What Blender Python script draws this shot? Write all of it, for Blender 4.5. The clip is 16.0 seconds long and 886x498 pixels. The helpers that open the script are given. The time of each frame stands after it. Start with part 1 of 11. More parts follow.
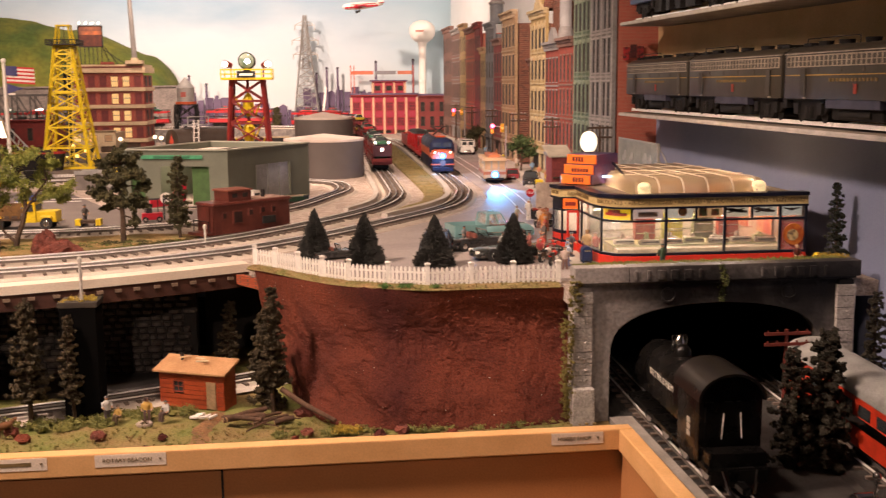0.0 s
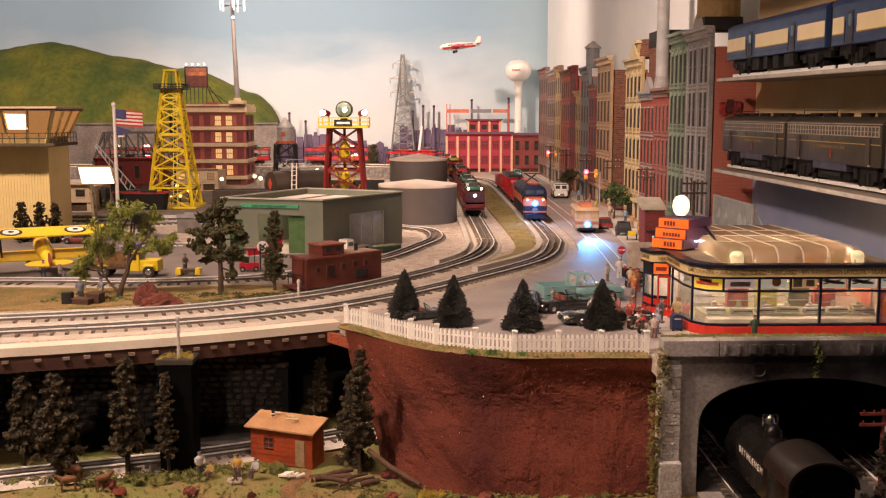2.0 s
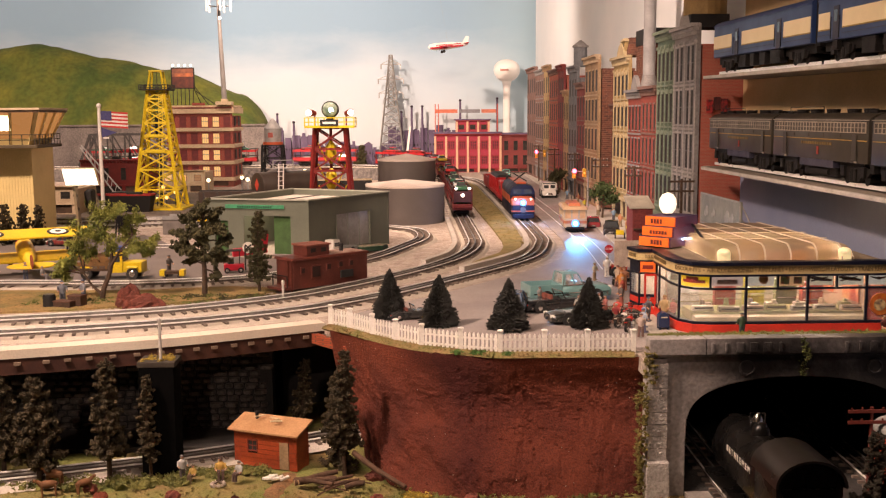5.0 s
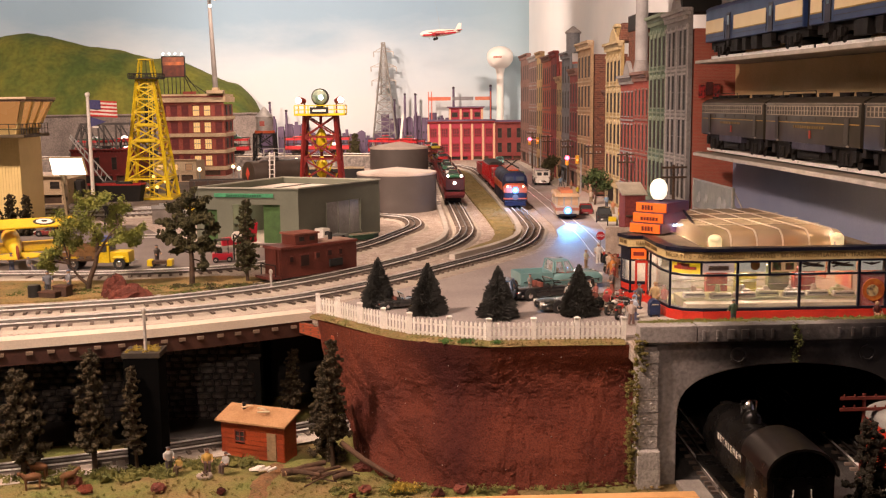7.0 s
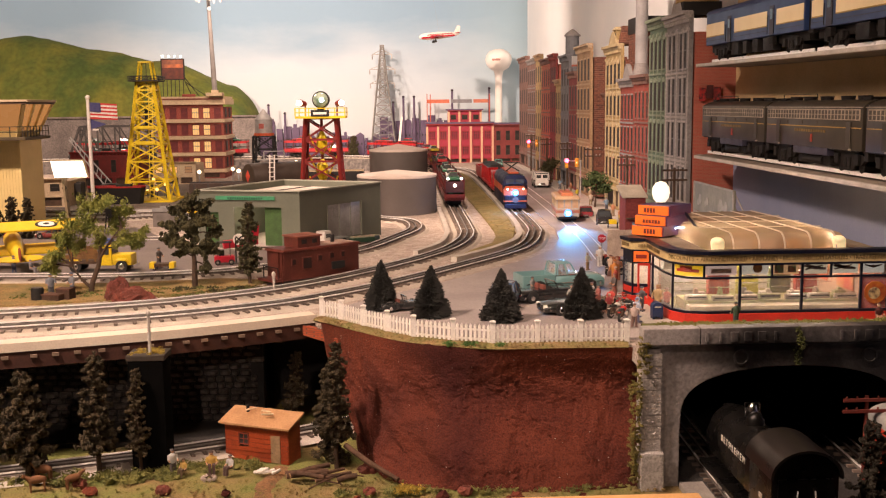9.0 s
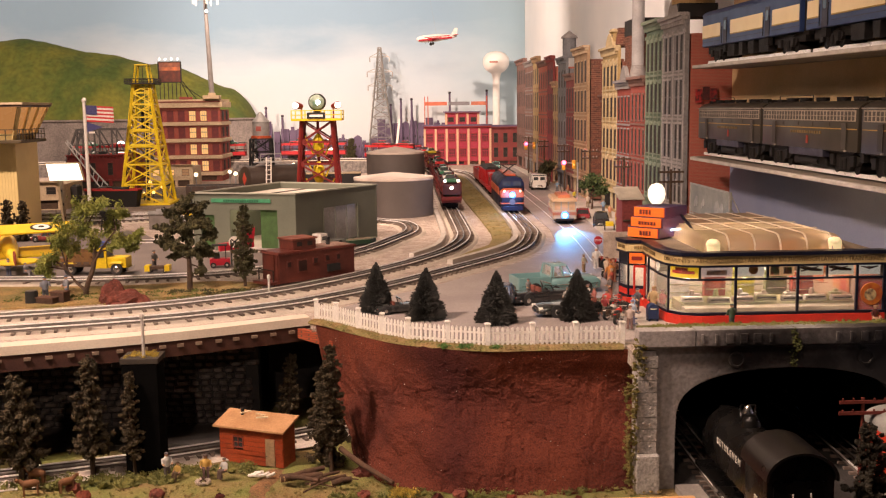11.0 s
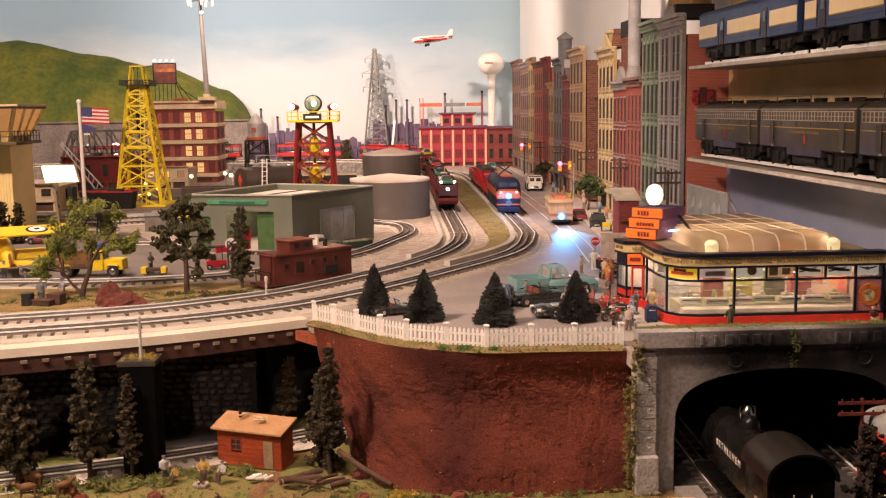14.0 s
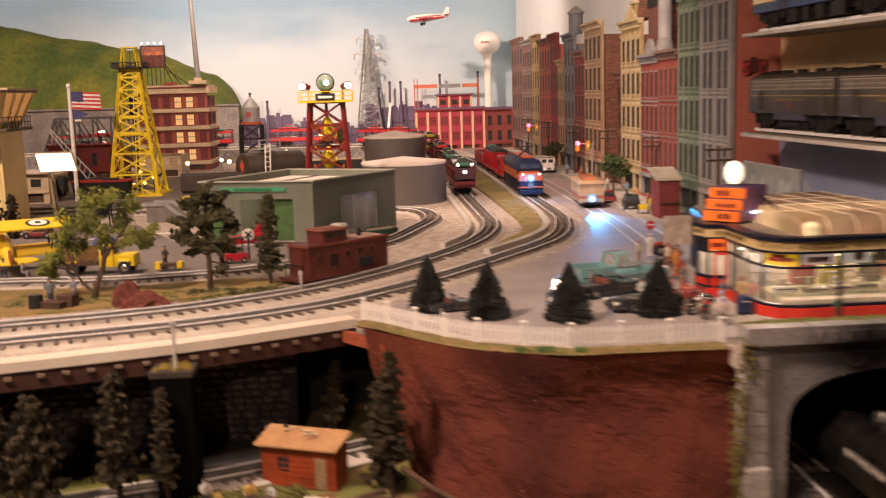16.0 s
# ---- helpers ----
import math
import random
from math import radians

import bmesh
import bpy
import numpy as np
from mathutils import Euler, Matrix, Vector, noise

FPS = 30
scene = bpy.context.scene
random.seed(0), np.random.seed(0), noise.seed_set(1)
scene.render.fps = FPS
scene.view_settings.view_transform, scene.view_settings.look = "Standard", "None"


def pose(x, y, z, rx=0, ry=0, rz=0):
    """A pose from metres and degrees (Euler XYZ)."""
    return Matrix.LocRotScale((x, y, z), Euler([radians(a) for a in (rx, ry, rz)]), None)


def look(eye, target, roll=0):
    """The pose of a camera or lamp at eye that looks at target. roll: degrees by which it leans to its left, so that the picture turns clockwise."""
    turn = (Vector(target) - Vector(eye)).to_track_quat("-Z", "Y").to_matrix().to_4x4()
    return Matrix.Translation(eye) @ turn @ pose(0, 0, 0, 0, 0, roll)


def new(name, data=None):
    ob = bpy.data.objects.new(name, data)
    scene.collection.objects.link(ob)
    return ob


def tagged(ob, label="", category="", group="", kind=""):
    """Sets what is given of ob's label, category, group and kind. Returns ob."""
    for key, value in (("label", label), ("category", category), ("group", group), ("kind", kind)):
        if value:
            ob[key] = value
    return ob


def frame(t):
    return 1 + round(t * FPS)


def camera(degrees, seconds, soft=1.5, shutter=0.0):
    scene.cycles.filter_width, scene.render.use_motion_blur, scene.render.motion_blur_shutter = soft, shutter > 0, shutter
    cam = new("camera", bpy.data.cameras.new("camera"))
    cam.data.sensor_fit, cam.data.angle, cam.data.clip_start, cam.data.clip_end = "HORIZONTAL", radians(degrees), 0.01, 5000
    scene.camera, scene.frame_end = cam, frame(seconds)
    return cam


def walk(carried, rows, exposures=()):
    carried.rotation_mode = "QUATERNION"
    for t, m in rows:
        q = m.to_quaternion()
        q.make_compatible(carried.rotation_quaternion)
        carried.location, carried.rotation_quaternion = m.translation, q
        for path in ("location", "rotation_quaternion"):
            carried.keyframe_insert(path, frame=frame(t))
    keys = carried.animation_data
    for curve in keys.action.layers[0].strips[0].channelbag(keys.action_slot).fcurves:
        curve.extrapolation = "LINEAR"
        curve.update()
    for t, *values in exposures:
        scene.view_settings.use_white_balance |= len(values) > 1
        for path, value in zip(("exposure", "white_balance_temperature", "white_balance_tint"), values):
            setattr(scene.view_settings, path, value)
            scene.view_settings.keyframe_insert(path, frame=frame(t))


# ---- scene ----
cam = camera(46.28, 16.0, soft=1.2, shutter=1.0)
walk(cam, [
    (0.0, look((-0.0289, -0.0278, 0.2810), (0.1982, 1.9343, -0.0326), -0.48)),
    (0.5, look((-0.0225, -0.0215, 0.2984), (0.1561, 1.9439, -0.0262), -0.44)),
    (1.0, look((-0.0256, -0.0218, 0.3217), (0.1037, 1.9475, -0.0024), 0.23)),
    (1.5, look((-0.0276, -0.0338, 0.3374), (0.0444, 1.9462, 0.0647), 0.31)),
    (2.0, look((-0.0218, -0.0321, 0.3356), (0.0264, 1.9507, 0.0779), -0.04)),
    (2.5, look((-0.0223, -0.0296, 0.3353), (0.0261, 1.9527, 0.0738), 0.02)),
    (3.0, look((-0.0217, -0.0279, 0.3362), (0.0257, 1.9551, 0.0803), -0.16)),
    (3.5, look((-0.0170, -0.0245, 0.3344), (0.0384, 1.9586, 0.0814), -0.17)),
    (6.0, look((-0.0063, -0.0107, 0.3301), (0.0640, 1.9705, 0.0654), -0.45)),
    (6.5, look((-0.0001, -0.0045, 0.3288), (0.0719, 1.9756, 0.0568), -0.55)),
    (7.0, look((0.0000, -0.0000, 0.3277), (0.0734, 1.9792, 0.0495), -0.65)),
    (7.5, look((0.0000, -0.0019, 0.3298), (0.0739, 1.9771, 0.0506), -0.71)),
    (8.0, look((-0.0020, -0.0031, 0.3297), (0.0720, 1.9765, 0.0546), -0.76)),
    (8.5, look((-0.0062, -0.0031, 0.3291), (0.0700, 1.9765, 0.0547), -0.70)),
    (9.0, look((-0.0097, -0.0041, 0.3291), (0.0694, 1.9755, 0.0552), -0.63)),
    (11.5, look((-0.0031, 0.0012, 0.3277), (0.0800, 1.9813, 0.0590), -0.78)),
    (12.0, look((-0.0037, 0.0017, 0.3286), (0.0807, 1.9814, 0.0568), -0.82)),
    (12.5, look((-0.0041, 0.0026, 0.3276), (0.0812, 1.9821, 0.0556), -0.79)),
    (13.0, look((-0.0083, -0.0006, 0.3303), (0.0800, 1.9786, 0.0560), -0.81)),
    (13.5, look((-0.0103, 0.0010, 0.3289), (0.0804, 1.9807, 0.0596), -0.79)),
    (14.0, look((-0.0087, 0.0042, 0.3279), (0.0830, 1.9842, 0.0609), -0.80)),
    (14.5, look((-0.0013, 0.0100, 0.3265), (0.0868, 1.9900, 0.0582), -0.93)),
    (15.0, look((-0.0002, 0.0223, 0.3248), (0.0914, 2.0018, 0.0546), -1.06)),
    (15.5, look((-0.0250, 0.0659, 0.3167), (0.0810, 2.0420, 0.0267), -1.02)),
    (16.0, look((-0.1202, 0.1841, 0.3129), (0.0133, 2.1574, 0.0158), -1.69)),
], [(0.0, 0.12), (1.2, 0.04), (2.0, -0.12), (2.6, -0.04), (3.2, 0.0), (15.0, 0.0), (16.0, -0.16)])

# ---------------------------------------------------------------- light: warm ceiling spots over the layout
world = bpy.data.worlds.new("room_dark")
world.use_nodes = True
world.node_tree.nodes["Background"].inputs[0].default_value = (1.0, 0.8, 0.6, 1)
world.node_tree.nodes["Background"].inputs[1].default_value = 0.02
scene.world = world


def spot(eye, target, watts, angle=75, radius=0.04, colour=(1.0, 0.70, 0.555), blend=0.7):
    lamp = bpy.data.lights.new("ceiling_spot", "SPOT")
    lamp.energy, lamp.color, lamp.spot_size, lamp.spot_blend, lamp.shadow_soft_size = watts, colour, radians(angle), blend, radius
    ob = new("ceiling_spot", lamp)
    ob.matrix_world = look(eye, target)
    return ob


def glow(name, place, watts, colour, radius=0.006):
    lamp = bpy.data.lights.new(name, "POINT")
    lamp.energy, lamp.color, lamp.shadow_soft_size = watts, colour, radius
    ob = new(name, lamp)
    ob.location = place
    return ob


spot((-1.00, 0.90, 1.27), (-0.10, 1.70, -0.05), 186, 72, 0.10)
spot((-0.12, 0.96, 1.27), (0.04, 1.33, -0.14), 42, 72, 0.08)
spot((-1.35, 2.1, 1.27), (-0.65, 3.1, 0.05), 165, 90)
spot((0.0, 2.2, 1.27), (0.30, 3.9, 0.0), 125, 85)
spot((-0.65, 4.1, 1.27), (0.16, 6.6, 0.52), 298, 92)
spot((-1.9, 4.2, 1.27), (-2.0, 6.6, 0.74), 225, 125)
spot((-1.65, 1.05, 1.27), (0.75, 1.92, 0.38), 14, 26)
spot((0.02, 0.35, 1.27), (0.56, 1.80, 0.14), 20, 50)
spot((-0.45, -1.5, 1.27), (-0.40, 1.55, -0.10), 66, 32)

# ---------------------------------------------------------------- materials
def mat(name, c1, c2=None, scale=60.0, rough=0.6, metal=0.0, bump=0.15, fine=400.0, stain=0.25, spec=0.4, emit=None, power=0.0, coat=0.0, vary=0.0):
    """A painted or natural surface: two colours in patches, fine grain, slight relief and uneven gloss."""
    m = bpy.data.materials.new(name)
    m.use_nodes = True
    nt = m.node_tree
    n, l = nt.nodes, nt.links
    b = n["Principled BSDF"]
    if c2 is None:
        c2 = tuple(c * 0.72 for c in c1)
    tc = n.new("ShaderNodeTexCoord")
    big = n.new("ShaderNodeTexNoise")
    big.inputs["Scale"].default_value = scale
    big.inputs["Detail"].default_value = 4
    small = n.new("ShaderNodeTexNoise")
    small.inputs["Scale"].default_value = fine
    small.inputs["Detail"].default_value = 3
    for q in (big, small):
        l.new(tc.outputs["Object"], q.inputs["Vector"])
    ramp = n.new("ShaderNodeValToRGB")
    ramp.color_ramp.elements[0].position, ramp.color_ramp.elements[1].position = 0.36, 0.64
    ramp.color_ramp.elements[0].color, ramp.color_ramp.elements[1].color = (*c1, 1), (*c2, 1)
    l.new(big.outputs[0], ramp.inputs[0])
    mix = n.new("ShaderNodeMix")
    mix.data_type, mix.blend_type = "RGBA", "MULTIPLY"
    mix.inputs[0].default_value = stain
    l.new(ramp.outputs[0], mix.inputs[6])
    g = n.new("ShaderNodeValToRGB")
    g.color_ramp.elements[0].position, g.color_ramp.elements[1].position = 0.3, 0.65
    g.color_ramp.elements[0].color, g.color_ramp.elements[1].color = (0.25, 0.25, 0.25, 1), (1.2, 1.2, 1.2, 1)
    l.new(small.outputs[0], g.inputs[0])
    l.new(g.outputs[0], mix.inputs[7])
    out = mix.outputs[2]
    if vary:
        info = n.new("ShaderNodeObjectInfo")
        hsv = n.new("ShaderNodeHueSaturation")
        mp = n.new("ShaderNodeMapRange")
        mp.inputs[3].default_value, mp.inputs[4].default_value = 1 - vary, 1 + vary
        l.new(info.outputs["Random"], mp.inputs[0])
        l.new(mp.outputs[0], hsv.inputs["Value"])
        l.new(out, hsv.inputs["Color"])
        out = hsv.outputs[0]
    l.new(out, b.inputs["Base Color"])
    rr = n.new("ShaderNodeMapRange")
    rr.inputs[3].default_value, rr.inputs[4].default_value = max(rough - 0.12, 0.02), min(rough + 0.15, 1)
    l.new(big.outputs[0], rr.inputs[0])
    l.new(rr.outputs[0], b.inputs["Roughness"])
    b.inputs["Metallic"].default_value = metal
    b.inputs["Specular IOR Level"].default_value = spec
    b.inputs["Coat Weight"].default_value = coat
    if bump:
        bp = n.new("ShaderNodeBump")
        bp.inputs["Strength"].default_value, bp.inputs["Distance"].default_value = bump, 0.002
        l.new(small.outputs[0], bp.inputs["Height"])
        l.new(bp.outputs[0], b.inputs["Normal"])
    if emit:
        b.inputs["Emission Color"].default_value, b.inputs["Emission Strength"].default_value = (*emit, 1), power
    return m


def glass(name, tint=(0.95, 0.96, 0.95), rough=0.05, haze=0.0):
    """A thin clear pane; haze mixes in diffuse white that stands in for milky reflections."""
    m = bpy.data.materials.new(name)
    m.use_nodes = True
    n, l = m.node_tree.nodes, m.node_tree.links
    n.remove(n["Principled BSDF"])
    t, g, x, lw, f = n.new("ShaderNodeBsdfTransparent"), n.new("ShaderNodeBsdfGlossy"), n.new("ShaderNodeMixShader"), n.new("ShaderNodeLayerWeight"), n.new("ShaderNodeMapRange")
    t.inputs[0].default_value = (*tint, 1)
    lw.inputs[0].default_value = 0.12
    f.inputs[3].default_value, f.inputs[4].default_value = 0.035, 0.55
    l.new(lw.outputs["Facing"], f.inputs[0])
    g.inputs["Roughness"].default_value = rough
    l.new(f.outputs[0], x.inputs[0]), l.new(t.outputs[0], x.inputs[1]), l.new(g.outputs[0], x.inputs[2])
    dust, y = n.new("ShaderNodeBsdfDiffuse"), n.new("ShaderNodeMixShader")
    dust.inputs[0].default_value, y.inputs[0].default_value = (0.8, 0.78, 0.75, 1), haze
    l.new(x.outputs[0], y.inputs[1]), l.new(dust.outputs[0], y.inputs[2])
    l.new(y.outputs[0], n["Material Output"].inputs[0])
    return m


def brickwork(name, c1, c2, mortar, width=0.008, height=0.0032):
    """Small-scale brick courses, too small to pick apart."""
    m = mat(name, c1, c2, 30, 0.85, bump=0.1)
    n, l = m.node_tree.nodes, m.node_tree.links
    tc, sep, add, com, br = n.new("ShaderNodeTexCoord"), n.new("ShaderNodeSeparateXYZ"), n.new("ShaderNodeMath"), n.new("ShaderNodeCombineXYZ"), n.new("ShaderNodeTexBrick")
    l.new(tc.outputs["Object"], sep.inputs[0])
    l.new(sep.outputs[0], add.inputs[0]), l.new(sep.outputs[1], add.inputs[1])
    l.new(add.outputs[0], com.inputs[0]), l.new(sep.outputs[2], com.inputs[1])
    l.new(com.outputs[0], br.inputs["Vector"])
    br.inputs["Scale"].default_value = 1.0
    br.inputs["Brick Width"].default_value, br.inputs["Row Height"].default_value, br.inputs["Mortar Size"].default_value = width, height, 0.0004
    br.inputs["Color1"].default_value, br.inputs["Color2"].default_value, br.inputs["Mortar"].default_value = (*c1, 1), (*c2, 1), (*mortar, 1)
    b = n["Principled BSDF"]
    mix = next(q for q in n if q.bl_idname == "ShaderNodeMix")
    l.new(br.outputs["Color"], mix.inputs[6])
    return m


def sky_paint():
    """Painted sky on the wall: grey-blue above, pale towards the horizon, with soft brushed clouds."""
    m = mat("sky_paint", (0.8, 0.8, 0.8), rough=0.85, bump=0.05, stain=0.05)
    n, l = m.node_tree.nodes, m.node_tree.links
    tc, sep, mp, ramp = n.new("ShaderNodeTexCoord"), n.new("ShaderNodeSeparateXYZ"), n.new("ShaderNodeMapRange"), n.new("ShaderNodeValToRGB")
    l.new(tc.outputs["Object"], sep.inputs[0])
    mp.inputs[1].default_value, mp.inputs[2].default_value = 0.15, 1.15
    l.new(sep.outputs[2], mp.inputs[0])
    cl = n.new("ShaderNodeTexNoise")
    cl.inputs["Scale"].default_value, cl.inputs["Detail"].default_value, cl.inputs["Roughness"].default_value = 2.1, 6, 0.55
    sc = n.new("ShaderNodeMapping")
    sc.inputs["Scale"].default_value = (0.7, 0.7, 2.0)
    l.new(tc.outputs["Object"], sc.inputs[0])
    l.new(sc.outputs[0], cl.inputs["Vector"])
    ad = n.new("ShaderNodeMath")
    ad.operation = "MULTIPLY_ADD"
    ad.inputs[1].default_value = 0.55
    l.new(cl.outputs[0], ad.inputs[0])
    l.new(mp.outputs[0], ad.inputs[2])
    e = ramp.color_ramp.elements
    e[0].position, e[0].color = 0.35, (0.60, 0.650, 0.675, 1)
    e[1].position, e[1].color = 1.02, (0.27, 0.42, 0.56, 1)
    mid = e.new(0.66)
    mid.color = (0.52, 0.625, 0.70, 1)
    l.new(ad.outputs[0], ramp.inputs[0])
    mix = next(q for q in n if q.bl_idname == "ShaderNodeMix")
    side, blue = n.new("ShaderNodeMapRange"), n.new("ShaderNodeMix")
    side.inputs[1].default_value, side.inputs[2].default_value, side.inputs[4].default_value = 0.25, 0.80, 0.75
    l.new(sep.outputs[0], side.inputs[0])
    blue.data_type = "RGBA"
    blue.inputs[7].default_value = (0.36, 0.52, 0.60, 1)
    l.new(side.outputs[0], blue.inputs[0])
    l.new(ramp.outputs[0], blue.inputs[6])
    l.new(blue.outputs[2], mix.inputs[6])
    return m


SKY = sky_paint()
# whiter than the sky paint: brightness of the lit side wall put into colour
LIT_WALL = mat("hazy_white_wall_paint", (0.80, 0.82, 0.82), (0.66, 0.72, 0.74), 1.6, 0.85, bump=0.05, stain=0.05)
WALL_BLUE = mat("blue_grey_wall_paint", (0.17, 0.20, 0.32), (0.24, 0.27, 0.38), 3.0, 0.85, bump=0.05, stain=0.1)
TAN_BOARD = mat("tan_backing_board", (0.62, 0.46, 0.25), (0.52, 0.38, 0.20), 8, 0.8, bump=0.05, stain=0.15)
CEILING = mat("ceiling_paint", (0.72, 0.70, 0.66), None, 5, 0.9)
CARPET = mat("carpet", (0.12, 0.09, 0.07), None, 90, 0.95)
PINE = mat("pine_trim", (0.76, 0.45, 0.20), (0.66, 0.37, 0.15), 14, 0.45, bump=0.05, stain=0.12)
PANEL = mat("brown_panel", (0.50, 0.225, 0.085), (0.42, 0.185, 0.068), 6, 0.5, bump=0.05, stain=0.15)
WHITE_SHELF = mat("painted_shelf_edge", (0.50, 0.47, 0.42), (0.38, 0.355, 0.31), 30, 0.6)
SHELF_UNDER = mat("shelf_board", (0.26, 0.22, 0.17), None, 20, 0.7)
APRON = mat("dark_apron", (0.125, 0.105, 0.095), (0.17, 0.145, 0.13), 9, 0.7, bump=0.15, fine=700, stain=0.35)
ASPHALT = mat("model_asphalt", (0.285, 0.245, 0.228), (0.375, 0.33, 0.305), 7, 0.7, bump=0.2, fine=600, stain=0.4)
GRAVEL = mat("pale_gravel", (0.52, 0.44, 0.37), (0.36, 0.29, 0.24), 40, 0.95, bump=1.0, fine=220, stain=0.7)
BALLAST = mat("grey_ballast", (0.52, 0.46, 0.38), (0.43, 0.38, 0.31), 24, 0.95, bump=0.6, fine=600, stain=0.25)
PALE_BED = mat("pale_roadbed", (0.68, 0.60, 0.49), (0.61, 0.53, 0.43), 12, 0.85, bump=0.2, fine=500, stain=0.15)
BLACK_BALLAST = mat("black_ballast", (0.05, 0.046, 0.042), (0.03, 0.028, 0.026), 30, 0.95, bump=0.9, fine=420, stain=0.5)
CONCRETE = mat("concrete_kerb", (0.50, 0.46, 0.40), (0.42, 0.38, 0.33), 20, 0.85, stain=0.3)
GRASS = mat("ground_foam_grass", (0.20, 0.17, 0.055), (0.30, 0.22, 0.09), 22, 0.95, bump=0.9, fine=300, stain=0.6)
GRASS_LOW = mat("shaded_grass", (0.165, 0.18, 0.044), (0.25, 0.175, 0.07), 16, 0.95, bump=0.9, fine=420, stain=0.6)
EARTH = mat("red_brown_earth", (0.172, 0.042, 0.020), (0.058, 0.013, 0.010), 5.5, 0.9, bump=1.0, fine=420, stain=0.55, spec=0.25)
RED_ROCK = mat("red_rock", (0.20, 0.055, 0.036), (0.11, 0.032, 0.022), 60, 0.9, bump=0.9, fine=300, stain=0.5)
STONE_DARK = mat("dark_stone_blocks", (0.165, 0.145, 0.13), (0.07, 0.062, 0.056), 70, 0.7, bump=0.6, fine=300, stain=0.5, vary=0.3)
PORTAL_STONE = mat("grey_cast_stone", (0.33, 0.305, 0.29), (0.25, 0.23, 0.22), 16, 0.5, bump=0.5, fine=190, stain=0.4, spec=0.3)


def soot(m, spots):
    """Smoke stains round the given places, broken up by noise."""
    n, l = m.node_tree.nodes, m.node_tree.links
    mix = next(q for q in n if q.bl_idname == "ShaderNodeMix")
    link = n["Principled BSDF"].inputs["Base Color"].links[0]
    out = link.from_socket
    tc = n.new("ShaderNodeTexCoord")
    nz = n.new("ShaderNodeTexNoise")
    nz.inputs["Scale"].default_value = 45
    l.new(tc.outputs["Object"], nz.inputs["Vector"])
    for c, r in spots:
        d = n.new("ShaderNodeVectorMath")
        d.operation = "DISTANCE"
        d.inputs[1].default_value = c
        l.new(tc.outputs["Object"], d.inputs[0])
        a = n.new("ShaderNodeMath")
        a.operation = "MULTIPLY_ADD"
        a.inputs[1].default_value = 0.04
        l.new(nz.outputs[0], a.inputs[0])
        l.new(d.outputs["Value"], a.inputs[2])
        mp = n.new("ShaderNodeMapRange")
        mp.inputs[1].default_value, mp.inputs[2].default_value, mp.inputs[3].default_value, mp.inputs[4].default_value = r * 0.45, r * 1.2, 0.97, 0.0
        l.new(a.outputs[0], mp.inputs[0])
        x = n.new("ShaderNodeMix")
        x.data_type = "RGBA"
        l.new(mp.outputs[0], x.inputs[0])
        l.new(out, x.inputs[6])
        x.inputs[7].default_value = (0.012, 0.011, 0.011, 1)
        out = x.outputs[2]
    l.new(out, n["Principled BSDF"].inputs["Base Color"])


QUOIN_STONE = mat("pale_quoin_stone", (0.47, 0.44, 0.41), (0.36, 0.335, 0.31), 40, 0.7, bump=0.8, fine=330, stain=0.45, spec=0.25)
soot(PORTAL_STONE, [((0.455, 1.338, -0.004), 0.088), ((0.505, 1.336, 0.004), 0.075), ((0.560, 1.341, -0.030), 0.085), ((0.635, 1.336, -0.005), 0.120), ((0.700, 1.336, 0.0), 0.10)])
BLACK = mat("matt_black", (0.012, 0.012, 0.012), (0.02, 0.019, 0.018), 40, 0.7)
RAIL = mat("steel_rail", (0.95, 0.93, 0.90), (0.90, 0.88, 0.85), 60, 0.30, 0.2, bump=0.02, stain=0.2)
# web colour darkened to hold the shadow line below the bright rail heads
RAIL_WEB = mat("rusty_rail_web", (0.15, 0.125, 0.105), (0.10, 0.082, 0.070), 60, 0.7)
RAIL_DARK = mat("dark_middle_rail", (0.42, 0.40, 0.37), (0.32, 0.30, 0.28), 60, 0.35, 0.7, bump=0.02)
TIE = mat("dark_tie", (0.13, 0.10, 0.082), (0.19, 0.15, 0.122), 80, 0.8, vary=0.3)
BROWN_GIRDER = mat("rust_brown_girder", (0.042, 0.015, 0.010), (0.066, 0.024, 0.014), 40, 0.7)
ORANGE_BRICK = brickwork("orange_brick", (0.38, 0.075, 0.026), (0.28, 0.052, 0.019), (0.13, 0.06, 0.035))
HILL_GREEN = mat("painted_hill_green", (0.150, 0.155, 0.023), (0.058, 0.094, 0.019), 4.5, 0.95, bump=0.5, fine=40, stain=0.35)
GREY_RETAIN = mat("grey_stone_sheet", (0.20, 0.175, 0.16), (0.14, 0.125, 0.115), 12, 0.9, bump=0.5, fine=130, stain=0.5)
PURPLE = mat("purple_grey_cutout", (0.140, 0.105, 0.175), (0.095, 0.070, 0.120), 8, 0.9)
WHITE = mat("white_paint", (0.80, 0.77, 0.72), (0.74, 0.70, 0.64), 60, 0.5)

